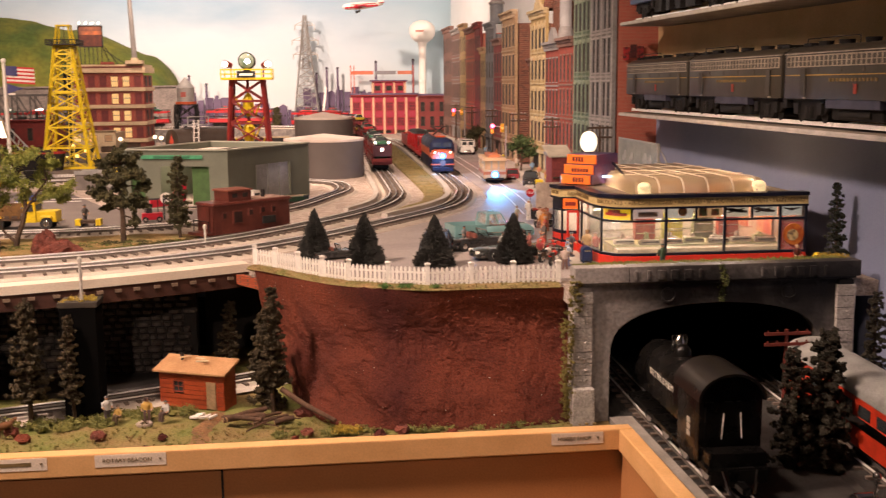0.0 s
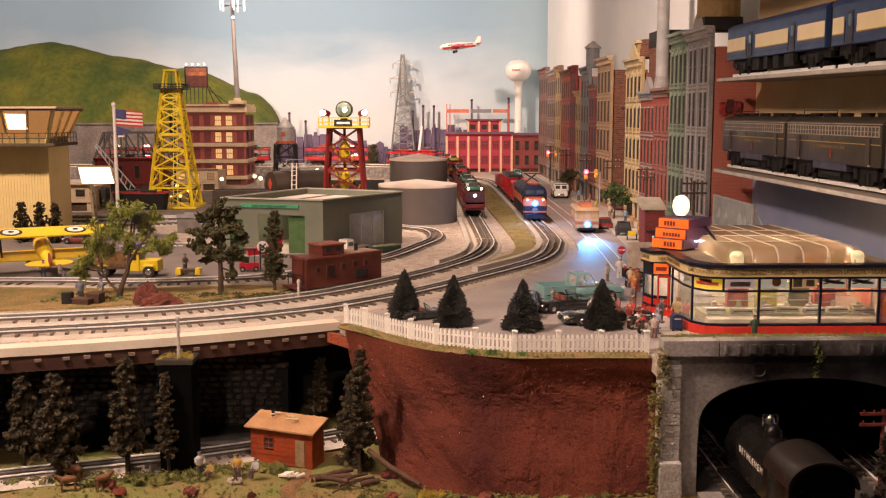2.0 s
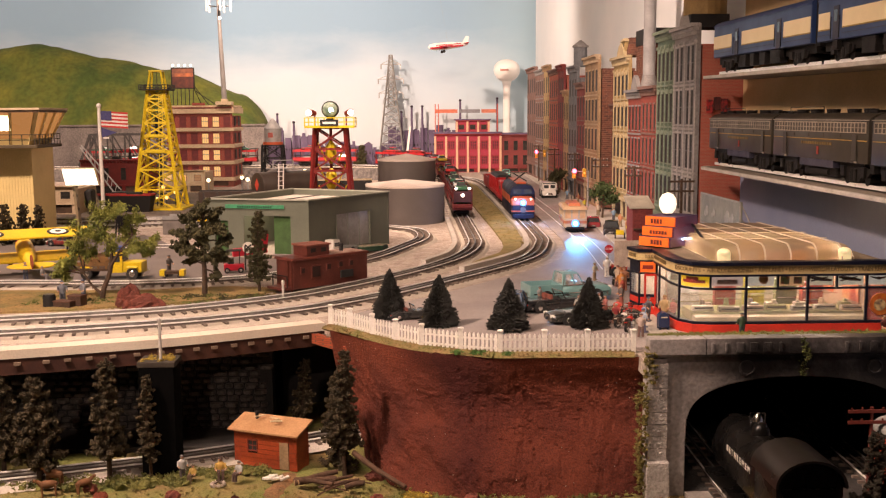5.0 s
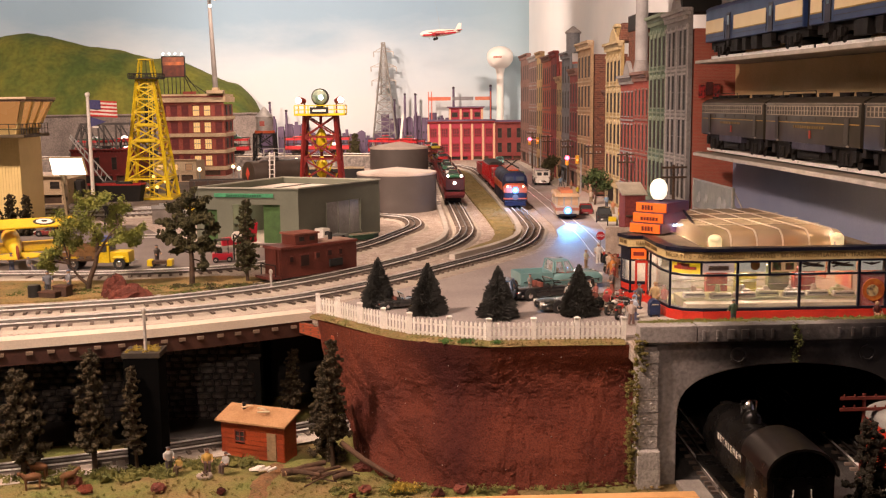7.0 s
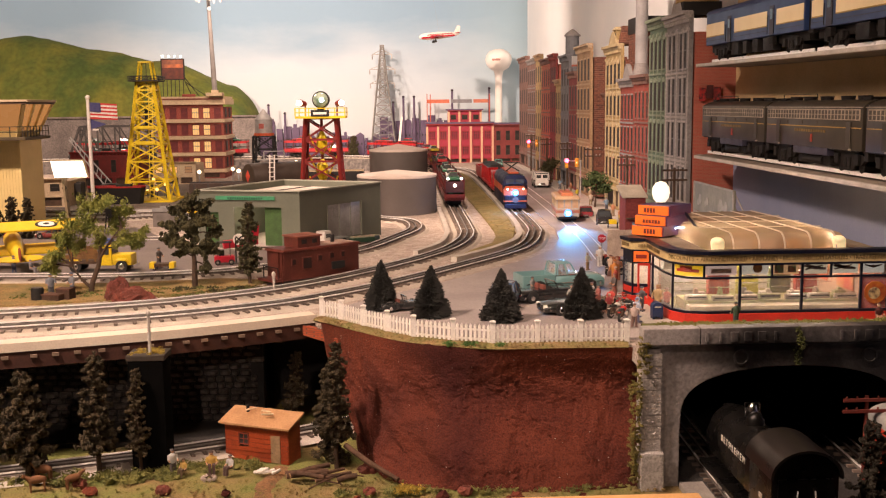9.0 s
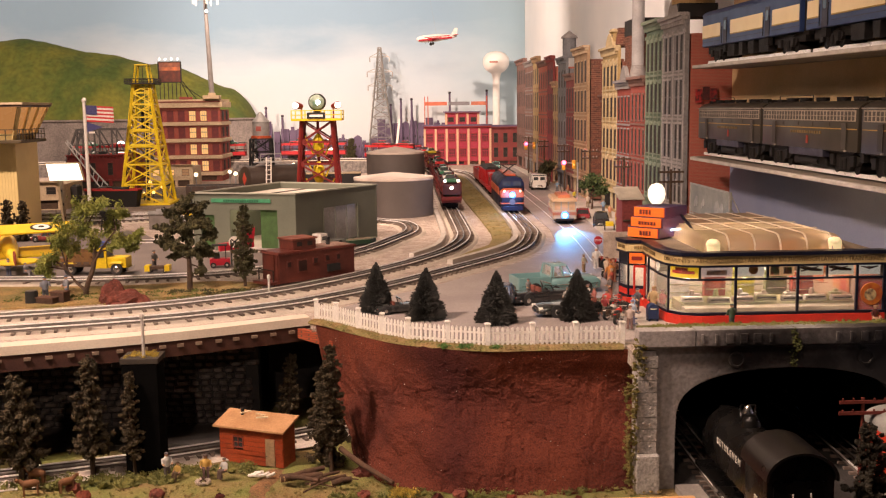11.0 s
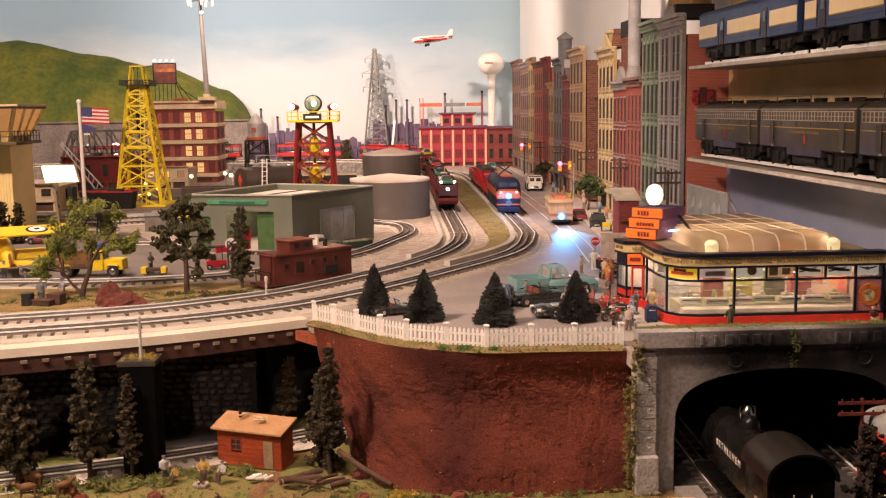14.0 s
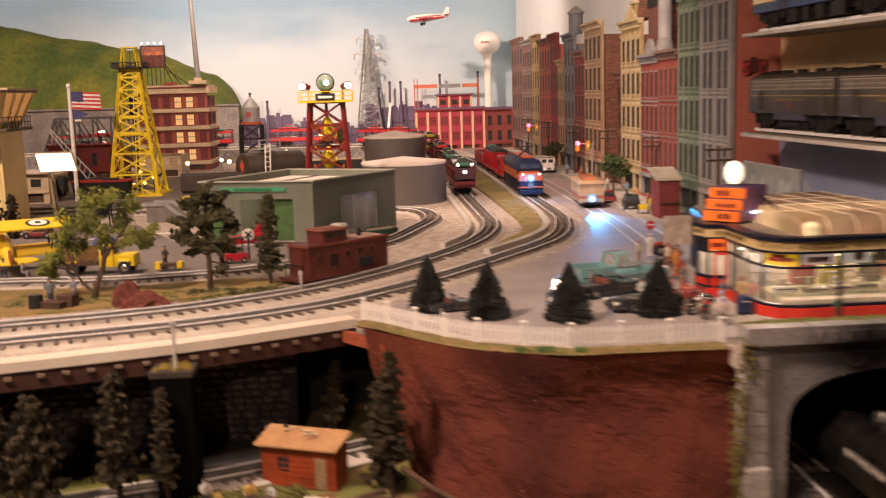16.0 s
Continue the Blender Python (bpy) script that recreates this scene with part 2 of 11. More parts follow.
# ---------------------------------------------------------------- mesh helpers
class M:
    """Collects vertices and faces; faces may carry a material slot."""

    def __init__(self):
        self.v, self.f, self.k = [], [], []

    def add(self, vs, fs, slot=0, m=None):
        o = len(self.v)
        self.v += [tuple(m @ Vector(q)) if m else tuple(q) for q in vs]
        self.f += [[o + i for i in q] for q in fs]
        self.k += [slot] * len(fs)
        return self

    def box(self, x, y, z, sx, sy, sz, rz=0.0, slot=0, taper=1.0):
        """A box standing on z, centred on x and y."""
        c, s = math.cos(rz), math.sin(rz)
        vs = []
        for zz, k in ((z, 1.0), (z + sz, taper)):
            for a, b in ((-1, -1), (1, -1), (1, 1), (-1, 1)):
                dx, dy = a * sx / 2 * k, b * sy / 2 * k
                vs.append((x + dx * c - dy * s, y + dx * s + dy * c, zz))
        return self.add(vs, [(3, 2, 1, 0), (4, 5, 6, 7), (0, 1, 5, 4), (1, 2, 6, 5), (2, 3, 7, 6), (3, 0, 4, 7)], slot)

    def prism(self, poly, z0, z1, slot=0, top=None):
        n = len(poly)
        t = top or poly
        vs = [(x, y, z0) for x, y in poly] + [(x, y, z1) for x, y in t]
        fs = [tuple(range(n - 1, -1, -1)), tuple(range(n, 2 * n))] + [(i, (i + 1) % n, n + (i + 1) % n, n + i) for i in range(n)]
        return self.add(vs, fs, slot)

    def cyl(self, p, q, r, n=10, r2=None, slot=0, caps=True):
        p, q = Vector(p), Vector(q)
        d = (q - p).normalized()
        a = d.orthogonal().normalized()
        b = d.cross(a)
        r2 = r if r2 is None else r2
        vs = []
        for c, rr in ((p, r), (q, r2)):
            for i in range(n):
                w = 2 * math.pi * i / n
                vs.append(c + a * (rr * math.cos(w)) + b * (rr * math.sin(w)))
        fs = [(i, (i + 1) % n, n + (i + 1) % n, n + i) for i in range(n)]
        if caps:
            fs += [tuple(range(n - 1, -1, -1)), tuple(range(n, 2 * n))]
        return self.add(vs, fs, slot)

    def beam(self, p, q, w, h=None, slot=0):
        """A square bar from p to q."""
        p, q = Vector(p), Vector(q)
        h = h or w
        d = (q - p).normalized()
        a = d.cross(Vector((0, 0, 1)))
        a = a.normalized() if a.length > 1e-4 else Vector((1, 0, 0))
        b = a.cross(d)
        vs = [c + a * (sa * w / 2) + b * (sb * h / 2) for c in (p, q) for sa, sb in ((-1, -1), (1, -1), (1, 1), (-1, 1))]
        return self.add(vs, [(3, 2, 1, 0), (4, 5, 6, 7), (0, 1, 5, 4), (1, 2, 6, 5), (2, 3, 7, 6), (3, 0, 4, 7)], slot)

    def lathe(self, prof, x=0.0, y=0.0, z=0.0, n=16, slot=0, sx=1.0, sy=1.0):
        """A turned shape; prof is (radius, height) from the bottom up."""
        vs, fs = [], []
        for r, h in prof:
            for i in range(n):
                w = 2 * math.pi * i / n
                vs.append((x + r * sx * math.cos(w), y + r * sy * math.sin(w), z + h))
        for j in range(len(prof) - 1):
            for i in range(n):
                fs.append((j * n + i, j * n + (i + 1) % n, (j + 1) * n + (i + 1) % n, (j + 1) * n + i))
        fs += [tuple(range(n - 1, -1, -1)), tuple(range((len(prof) - 1) * n, len(prof) * n))]
        return self.add(vs, fs, slot)

    def ball(self, x, y, z, r, n=8, slot=0, sz=1.0, jitter=0.0, rnd=random):
        prof = [(max(1e-4, math.sin(math.pi * j / (n // 2 + 1))), -math.cos(math.pi * j / (n // 2 + 1))) for j in range(n // 2 + 2)]
        o = len(self.v)
        self.lathe([(r * a, r * sz * b) for a, b in prof], x, y, z, n, slot)
        if jitter:
            for i in range(o, len(self.v)):
                q = self.v[i]
                self.v[i] = tuple(c + rnd.uniform(-jitter, jitter) * r for c in q)
        return self

    def sweep(self, path, prof, slot=0, closed=True):
        """A profile (offset to the right, height) carried along a path of (x, y, z)."""
        n, vs, fs = len(prof), [], []
        for i, p in enumerate(path):
            a, b = Vector(path[max(i - 1, 0)]), Vector(path[min(i + 1, len(path) - 1)])
            d = (b - a).normalized()
            s = Vector((d.y, -d.x, 0)).normalized()
            vs += [Vector(p) + s * o + Vector((0, 0, h)) for o, h in prof]
        for i in range(len(path) - 1):
            for j in range(n if closed else n - 1):
                fs.append((i * n + j, (i + 1) * n + j, (i + 1) * n + (j + 1) % n, i * n + (j + 1) % n))
        if closed:
            fs += [tuple(range(n)), tuple(range(len(path) * n - 1, (len(path) - 1) * n - 1, -1))]
        return self.add(vs, fs, slot)

    def mesh(self, name, mats, bevel=0.0, smooth=False):
        me = bpy.data.meshes.new(name)
        me.from_pydata([tuple(q) for q in self.v], [], self.f)
        mats = mats if isinstance(mats, (list, tuple)) else [mats]
        for q in mats:
            me.materials.append(q)
        if len(mats) > 1:
            me.polygons.foreach_set("material_index", self.k)
        bm = bmesh.new()
        bm.from_mesh(me)
        bmesh.ops.recalc_face_normals(bm, faces=bm.faces)
        if bevel:
            es = [e for e in bm.edges if len(e.link_faces) == 2 and e.calc_face_angle(0) > 0.6]
            bmesh.ops.bevel(bm, geom=es, offset=bevel, segments=2, profile=0.6, affect="EDGES", clamp_overlap=True)
        if smooth:
            for q in bm.faces:
                q.smooth = True
            for e in bm.edges:
                if len(e.link_faces) == 2 and e.calc_face_angle(0) > 0.9:
                    e.smooth = False
        bm.to_mesh(me)
        bm.free()
        return me


def thing(name, m=None, label="", category="", group="", kind=""):
    """A top-level thing: an empty at its base, which its parts hang from."""
    ob = new(name)
    ob.empty_display_size = 0.02
    if m is not None:
        ob.matrix_world = m
    return tagged(ob, label, category, group, kind)


def part(name, shape, mats, parent, label="", bevel=0.0, smooth=False, kind="", m=None):
    ob = new(name, shape if isinstance(shape, bpy.types.Mesh) else shape.mesh(name, mats, bevel, smooth))
    ob.parent = parent
    if m is not None:
        ob.matrix_basis = m
    return tagged(ob, label, kind=kind)


def single(name, shape, mats, m=None, label="", category="", group="", kind="", bevel=0.0, smooth=False):
    """A thing of one mesh."""
    ob = new(name, shape if isinstance(shape, bpy.types.Mesh) else shape.mesh(name, mats, bevel, smooth))
    if m is not None:
        ob.matrix_world = m
    return tagged(ob, label, category, group, kind)


def structure(name, shape, mats, label="", category="", bevel=0.0, smooth=False, parent=None):
    ob = single(name, shape, mats, None, label, category, "", "structure", bevel, smooth)
    ob.parent = parent
    return ob


def smooth_path(pts, step=0.012):
    """A curve through the points, cut into even steps."""
    p = [Vector((*q, 0)) if len(q) == 2 else Vector(q) for q in pts]
    p = [p[0] * 2 - p[1]] + p + [p[-1] * 2 - p[-2]]
    out = []
    for i in range(1, len(p) - 2):
        a, b, c, d = p[i - 1:i + 3]
        n = max(2, int((c - b).length / step))
        for j in range(n):
            t = j / n
            out.append(0.5 * (2 * b + (c - a) * t + (2 * a - 5 * b + 4 * c - d) * t * t + (3 * b - a - 3 * c + d) * t ** 3))
    out.append(p[-2])
    even, run = [out[0]], 0.0
    for a, b in zip(out, out[1:]):
        run += (b - a).length
        if run >= step:
            even.append(b)
            run = 0.0
    return even

# ---------------------------------------------------------------- the room
BACK, RIGHT, LEFT, NEAR, TOP, FLOOR = 6.62, 0.79, -3.0, -2.2, 1.35, -1.05
structure("floor", M().box((LEFT + RIGHT) / 2, (BACK + NEAR) / 2, FLOOR - 0.05, RIGHT - LEFT + 0.4, BACK - NEAR + 0.4, 0.05), CARPET, "dark carpeted floor of the layout room", "floor")
structure("ceiling", M().box((LEFT + RIGHT) / 2, (BACK + NEAR) / 2, TOP, RIGHT - LEFT + 0.4, BACK - NEAR + 0.4, 0.05), CEILING, "plain pale ceiling", "ceiling")
structure("wall_north", M().box((LEFT + RIGHT) / 2, BACK + 0.05, FLOOR, RIGHT - LEFT + 0.4, 0.1, TOP - FLOOR), SKY, "wall painted as a cloudy pale blue sky", "wall")
structure("wall_east", M().box(RIGHT + 0.05, (BACK + NEAR) / 2 - 0.1, FLOOR, 0.1, BACK - NEAR - 0.2 + 0.2, TOP - FLOOR), LIT_WALL, "side wall painted as hazy pale sky", "wall")
structure("wall_west", M().box(LEFT - 0.05, (BACK + NEAR) / 2, FLOOR, 0.1, BACK - NEAR, TOP - FLOOR), CEILING, "plain side wall", "wall")
structure("wall_south", M().box((LEFT + RIGHT) / 2, NEAR - 0.05, FLOOR, RIGHT - LEFT + 0.4, 0.1, TOP - FLOOR), CEILING, "plain wall behind the aisle", "wall")
structure("wall_panel_blue", M().box((0.757 + RIGHT) / 2 - 0.001, 0.68, -0.25, RIGHT - 0.757, 3.354, 0.463), WALL_BLUE, "blue-grey painted wall strip under the shelves", "wall")
structure("wall_panel_tan", M().box((0.757 + RIGHT) / 2 - 0.001, 0.68, 0.214, RIGHT - 0.757, 3.354, 1.1), TAN_BOARD, "tan backing board behind the train shelves", "wall")

# ---------------------------------------------------------------- the layout's ground
FENCE_LINE = [(0.300, 1.393), (0.236, 1.396), (0.176, 1.397), (0.114, 1.398), (0.060, 1.420), (0.005, 1.449), (-0.033, 1.487), (-0.069, 1.530), (-0.105, 1.577), (-0.138, 1.610)]
DECK_FRONT = [(-0.150, 1.622), (-0.282, 1.557), (-0.383, 1.514), (-0.48, 1.482), (-0.573, 1.454), (-0.75, 1.41), (-1.0, 1.36), (-1.4, 1.30)]
edge = [(x + 0.004, y - 0.008) for x, y in FENCE_LINE]
deck = [(RIGHT, 1.345), (0.305, 1.345), (0.305, 1.385)] + edge + DECK_FRONT + [(LEFT, 1.3), (LEFT, BACK), (RIGHT, BACK)]
structure("ground", M().prism(deck, -0.022, 0.0), GRAVEL, "upper layout deck covered with fine pale gravel", "ground")

TRACK1 = [(-1.6, 1.30), (-0.95, 1.462), (-0.606, 1.541), (-0.426, 1.589), (-0.313, 1.634), (-0.198, 1.70), (-0.115, 1.775), (-0.018, 1.885), (0.105, 2.058), (0.23, 2.25), (0.285, 2.384), (0.320, 2.551), (0.337, 2.72), (0.344, 3.304), (0.349, 3.86), (0.354, 4.64), (0.33, 5.15), (0.20, 5.50), (-0.1, 5.66), (-0.6, 5.72), (-2.6, 5.72)]
TRACK2 = [(-1.6, 1.43), (-0.95, 1.585), (-0.648, 1.648), (-0.453, 1.70), (-0.336, 1.757), (-0.213, 1.845), (-0.102, 1.975), (-0.001, 2.124), (0.056, 2.228), (0.101, 2.330), (0.136, 2.455), (0.154, 2.573), (0.160, 2.745), (0.160, 3.6), (0.162, 4.2), (0.162, 4.5, 0.01), (0.13, 4.95, 0.035), (0.0, 5.30, 0.055), (-0.3, 5.45, 0.064), (-0.8, 5.48, 0.064), (-2.6, 5.48, 0.064)]
TRACK3 = [(-1.9, 2.06), (-0.788, 2.022), (-0.656, 2.003), (-0.532, 2.006), (-0.389, 2.037), (-0.293, 2.090), (-0.195, 2.20), (-0.098, 2.333), (-0.020, 2.55), (0.026, 2.72), (0.012, 2.90), (-0.06, 2.99), (-0.25, 3.15), (-0.7, 3.30), (-2.0, 3.38)]
TRACK4 = [(-1.5, 1.25), (-0.75, 1.385), (-0.578, 1.430), (-0.45, 1.470), (-0.364, 1.50), (-0.25, 1.55), (-0.147, 1.60), (0.0, 1.70), (0.2, 1.85)]
TRACK5 = [(0.420, 0.1), (0.420, 0.8), (0.420, 1.1), (0.424, 1.40), (0.44, 1.9)]
TRACK6 = [(0.60, 0.1), (0.612, 0.8), (0.625, 1.1), (0.64, 1.40), (0.66, 1.9)]

tie_mesh = M().box(0, 0, 0, 0.052, 0.0055, 0.0035).mesh("tie", TIE, 0.0004)
far_ties = M()


def railway_track(pts, z, bed, bed_width, label, near=0, skip=lambda p: False, tie_step=0.0165):
    """Three-rail toy track: sloped ballast bed, ties, two bright outer rails and a dark middle one."""
    t = thing("railway_track", pose(0, 0, z), label, "railway track", kind="structure")
    path = smooth_path(pts, 0.012)
    w = bed_width / 2
    part("roadbed", M().sweep(path, [(-w - 0.006, 0.0), (-w, 0.0035), (w, 0.0035), (w + 0.006, 0.0)]), bed, t)
    high = [p for p in path if p.z > 0.003]
    if high:
        part("embankment", M().add([Vector((p.x + dx, p.y + dy, q)) for p in high for dx, dy, q in ((0.05 if p.y < 5.2 else 0, -0.06 if p.y >= 5.2 else 0, 0.0), (0.03 if p.y < 5.2 else 0, -0.036 if p.y >= 5.2 else 0, p.z), (-0.03 if p.y < 5.2 else 0, 0.036 if p.y >= 5.2 else 0, p.z), (-0.05 if p.y < 5.2 else 0, 0.06 if p.y >= 5.2 else 0, 0.0))], [(4 * i + j, 4 * i + 4 + j, 4 * i + 5 + j, 4 * i + 1 + j) for i in range(len(high) - 1) for j in range(3)]), STONE_DARK, t)
    for o, mt in ((-0.016, RAIL), (0.0, RAIL_DARK), (0.016, RAIL)):
        r = 0.0011
        part("rail", M().sweep(path, [(o - r, 0.0109), (o - r, 0.0128), (o + r, 0.0128), (o + r, 0.0109)]), mt, t, "polished steel rail head" if o else "darkened middle rail")
        part("rail_web", M().sweep(path, [(o - 0.002, 0.007), (o - 0.002, 0.0077), (o - 0.0006, 0.0083), (o - 0.0006, 0.0110), (o + 0.0006, 0.0110), (o + 0.0006, 0.0083), (o + 0.002, 0.0077), (o + 0.002, 0.007)]), RAIL_WEB, t)
    ties = smooth_path(pts, tie_step)
    rest, count = M(), 0
    for a, b in zip(ties, ties[1:]):
        d = b - a
        ang = math.atan2(d.y, d.x) + math.pi / 2
        if skip(a):
            continue
        if count < near and -0.75 < a.x < 0.75 and a.y < 2.9:
            part("tie", tie_mesh, TIE, t, m=Matrix.Translation((a.x, a.y, a.z + 0.0035)) @ Matrix.Rotation(ang, 4, "Z"))
            count += 1
        else:
            rest.box(a.x, a.y, a.z + 0.0035, 0.052, 0.0055, 0.0035, ang)
    if rest.v:
        part("ties", rest, TIE, t, kind="stuff")
    return t


# bridge over the lower line
bridge = thing("railway_bridge", None, "rust-brown girder bridge with pale edge carrying two tracks", "bridge", kind="structure")
front = smooth_path(DECK_FRONT, 0.02)
part("deck_edge", M().sweep([p + Vector((0, 0, 0)) for p in front], [(-0.004, -0.010), (-0.004, 0.003), (0.022, 0.004), (0.022, -0.010)]), PALE_BED, bridge)
part("girder", M().sweep(front, [(-0.002, -0.034), (-0.002, -0.010), (0.006, -0.010), (0.006, -0.034)]), BROWN_GIRDER, bridge)
block = M().box(0, 0, 0, 0.0095, 0.004, 0.0048).mesh("tie_end", mat("pale_tie_end", (0.22, 0.155, 0.11), None, 60, 0.8), 0.0005)
for i, (a, b) in enumerate(zip(smooth_path(DECK_FRONT, 0.026), smooth_path(DECK_FRONT, 0.026)[1:])):
    part("tie_end", block, None, bridge, m=Matrix.Translation((a.x, a.y - 0.004, -0.020)) @ Matrix.Rotation(math.atan2(b.y - a.y, b.x - a.x), 4, "Z"))

# lower level: grass strip, black sheets for the tunnel darkness, stone retaining wall
def lump(x, y, k=1.0):
    return 0.006 * k * noise.noise((x * 14, y * 14, 0.3)) + 0.003 * k * noise.noise((x * 50, y * 50, 1.7))


g = M()
nx, ny = 150, 34
x0, x1, y0, y1 = -1.5, 0.362, 1.238, 1.86
for j in range(ny + 1):
    for i in range(nx + 1):
        x, y = x0 + (x1 - x0) * i / nx, y0 + (y1 - y0) * j / ny
        g.v.append((x, y, -0.188 + lump(x, y) + 0.010 * max(0, 1 - abs(y - 1.25) / 0.06) * 0.6))
for j in range(ny):
    for i in range(nx):
        a = j * (nx + 1) + i
        g.f.append((a, a + 1, a + nx + 2, a + nx + 1))
        g.k.append(0)
structure("lower_ground", g, GRASS_LOW, "shaded green and brown ground foam strip beside the lower track", "ground", smooth=True)
structure("lower_ground_east", M().prism([(0.362, 0.0), (RIGHT, 0.0), (RIGHT, 2.2), (0.30, 2.2), (0.30, 1.36), (0.362, 1.36)], -0.24, -0.186), BLACK_BALLAST, "dark ballast bed of the lower lines", "ground")

structure("dark_ballast_strip", M().box(-0.86, 1.612, -0.20, 1.30, 0.10, 0.019), BLACK_BALLAST, "dark ballast strip at the foot of the retaining wall", "ground")
# the core's black carries the shade under the deck, between the stones
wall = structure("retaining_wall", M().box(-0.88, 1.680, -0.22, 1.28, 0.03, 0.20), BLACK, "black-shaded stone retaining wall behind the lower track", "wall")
stones = M()
rnd = random.Random(5)
for row in range(16):
    x = -1.45 + rnd.uniform(0, 0.02)
    while x < -0.26:
        w = rnd.uniform(0.012, 0.026)
        h = 0.0098 + rnd.uniform(-.0012, .0004)
        stones.prism([(x + .0006, 0.002), (x + .002, 0.0002), (x + w - .003, 0), (x + w - .0008, .0025), (x + w - .001, h - .002), (x + w - .0025, h), (x + .002, h - .0004), (x + .0008, h - .0025)], 0, 0.009 + rnd.uniform(-.003, .004), 0, [(x + w * .2, h * .3), (x + w * .35, h * .2), (x + w * .65, h * .2), (x + w * .8, h * .35), (x + w * .8, h * .65), (x + w * .65, h * .8), (x + w * .3, h * .8), (x + w * .2, h * .65)])
        stones.v[-16:] = [(p, 1.666 - r, -0.20 + row * 0.0106 + q) for p, q, r in stones.v[-16:]]
        x += w
part("stone_courses", stones, STONE_DARK, wall, kind="stuff", smooth=True)
wall["kind"] = "structure"
# black sheet added in place of the deep shade inside the tunnel mouth
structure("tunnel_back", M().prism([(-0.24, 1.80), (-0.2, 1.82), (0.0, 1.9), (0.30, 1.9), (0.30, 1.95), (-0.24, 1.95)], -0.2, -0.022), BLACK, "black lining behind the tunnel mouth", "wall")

# the red earth cliff
top = [(0.322, 1.378), (0.300, 1.377), (0.236, 1.379), (0.176, 1.380), (0.112, 1.382), (0.053, 1.402), (-0.005, 1.434), (-0.043, 1.471), (-0.081, 1.518), (-0.116, 1.567), (-0.138, 1.600), (-0.10, 1.72), (-0.02, 1.82)]
low = [(0.316, 1.345), (0.30, 1.340), (0.211, 1.328), (0.165, 1.327), (0.120, 1.331), (0.059, 1.344), (-0.005, 1.372), (-0.040, 1.403), (-0.060, 1.445), (-0.074, 1.49), (-0.080, 1.52), (-0.06, 1.66), (0.0, 1.80)]
ta, lo = smooth_path(top, 0.002), smooth_path(low, 0.002)
g = M()
n1, n2 = 420, 150
for j in range(n2 + 1):
    for i in range(n1 + 1):
        a, b = ta[int(i / n1 * (len(ta) - 1))], lo[int(i / n1 * (len(lo) - 1))]
        t = j / n2
        bulge = (0.016 + 0.028 * max(0, 1 - i / n1 * 2.2) ** .6) * math.sin(math.pi * min(1, t * 1.18) ** .8) ** 2
        p = a.lerp(b, 0.30 * t + 0.70 * t ** 2.4)
        z = -0.0022 - 0.187 * t
        s_ = i / n1 * 0.62
        gully = noise.noise((s_ * 17 + 2.2 * t, t * 1.6, 3.1))
        d = 0.0095 * gully + 0.0042 * noise.noise((s_ * 42 + 4 * t, t * 4, 7.7)) + 0.0018 * noise.noise((s_ * 120, t * 15, 1.3)) + 0.0011 * noise.noise((s_ * 330, t * 52, 5.9)) + 0.0007 * noise.noise((s_ * 800, t * 140, 2.9))
        d += 0.0058 * noise.noise((s_ * 16 + 2.5 * t, t * 5, 4.4)) * min(1.0, 0.3 + t) + 0.0022 * abs(noise.noise((s_ * 75 + 6 * t, t * 17, 8.1)))
        d *= min(1.0, 0.02 + t * 3)
        g.v.append((p.x - d * 0.4, p.y + bulge * 0.5 - d, z + (0.003 * noise.noise((s_ * 90, 0, 5)) if j == 0 else 0)))
for j in range(n2):
    for i in range(n1):
        a = j * (n1 + 1) + i
        g.f.append((a, a + 1, a + n1 + 2, a + n1 + 1))
        g.k.append(0)
structure("earth_cliff", g, EARTH, "reddish-brown carved earth cliff below the parking lot", "cliff", smooth=True)
kc = random.Random(77)
crumbs, pale = M(), M()
for q in range(420):
    x, y, z = g.v[kc.randrange(8, n2) * (n1 + 1) + kc.randrange(4, int(n1 * 0.86))]
    (pale if q % 8 == 0 else crumbs).ball(x, y - 0.0006, z, kc.uniform(0.0004, 0.0009) if q % 8 == 0 else kc.uniform(0.0008, 0.0024), 5, 0, 0.8, 0.3, kc)
single("earth_crumbs", crumbs, EARTH, None, "small red-brown clods stuck on the earth cliff", "earth clods", kind="stuff")
single("pale_specks", pale, CONCRETE, None, "tiny pale grit specks on the earth cliff", "grit", kind="stuff")
tunnel_trim = thing("brick_lintel", None, "orange brick lintel over the tunnel mouth", "lintel", kind="structure")
part("beam", M().beam((-0.168, 1.615, -0.020), (-0.105, 1.572, -0.030), 0.008, 0.016), ORANGE_BRICK, tunnel_trim)
part("jamb", M().box(-0.110, 1.568, -0.06, 0.012, 0.012, 0.036), ORANGE_BRICK, tunnel_trim)

# fascia of the aisle
fascia = thing("fascia", None, "pine fascia board with brown panel along the aisle", "fascia", kind="structure")
part("trim_board", M().box(-0.62, 1.229, -0.188, 1.960, 0.019, 0.029), PINE, fascia, "varnished pine trim", bevel=0.002)
part("trim_board", M().box(0.351, 0.55, -0.188, 0.019, 1.338, 0.029), PINE, fascia, "varnished pine trim", bevel=0.002)
part("panel", M().box(-0.626, 1.236, -1.0, 1.95, 0.012, 0.814), PANEL, fascia)
part("panel", M().box(0.355, 0.58, -1.0, 0.012, 1.30, 0.814), PANEL, fascia)
part("panel_joint", M().box(-0.163, 1.2285, -1.0, 0.0025, 0.003, 0.811), BLACK, fascia)

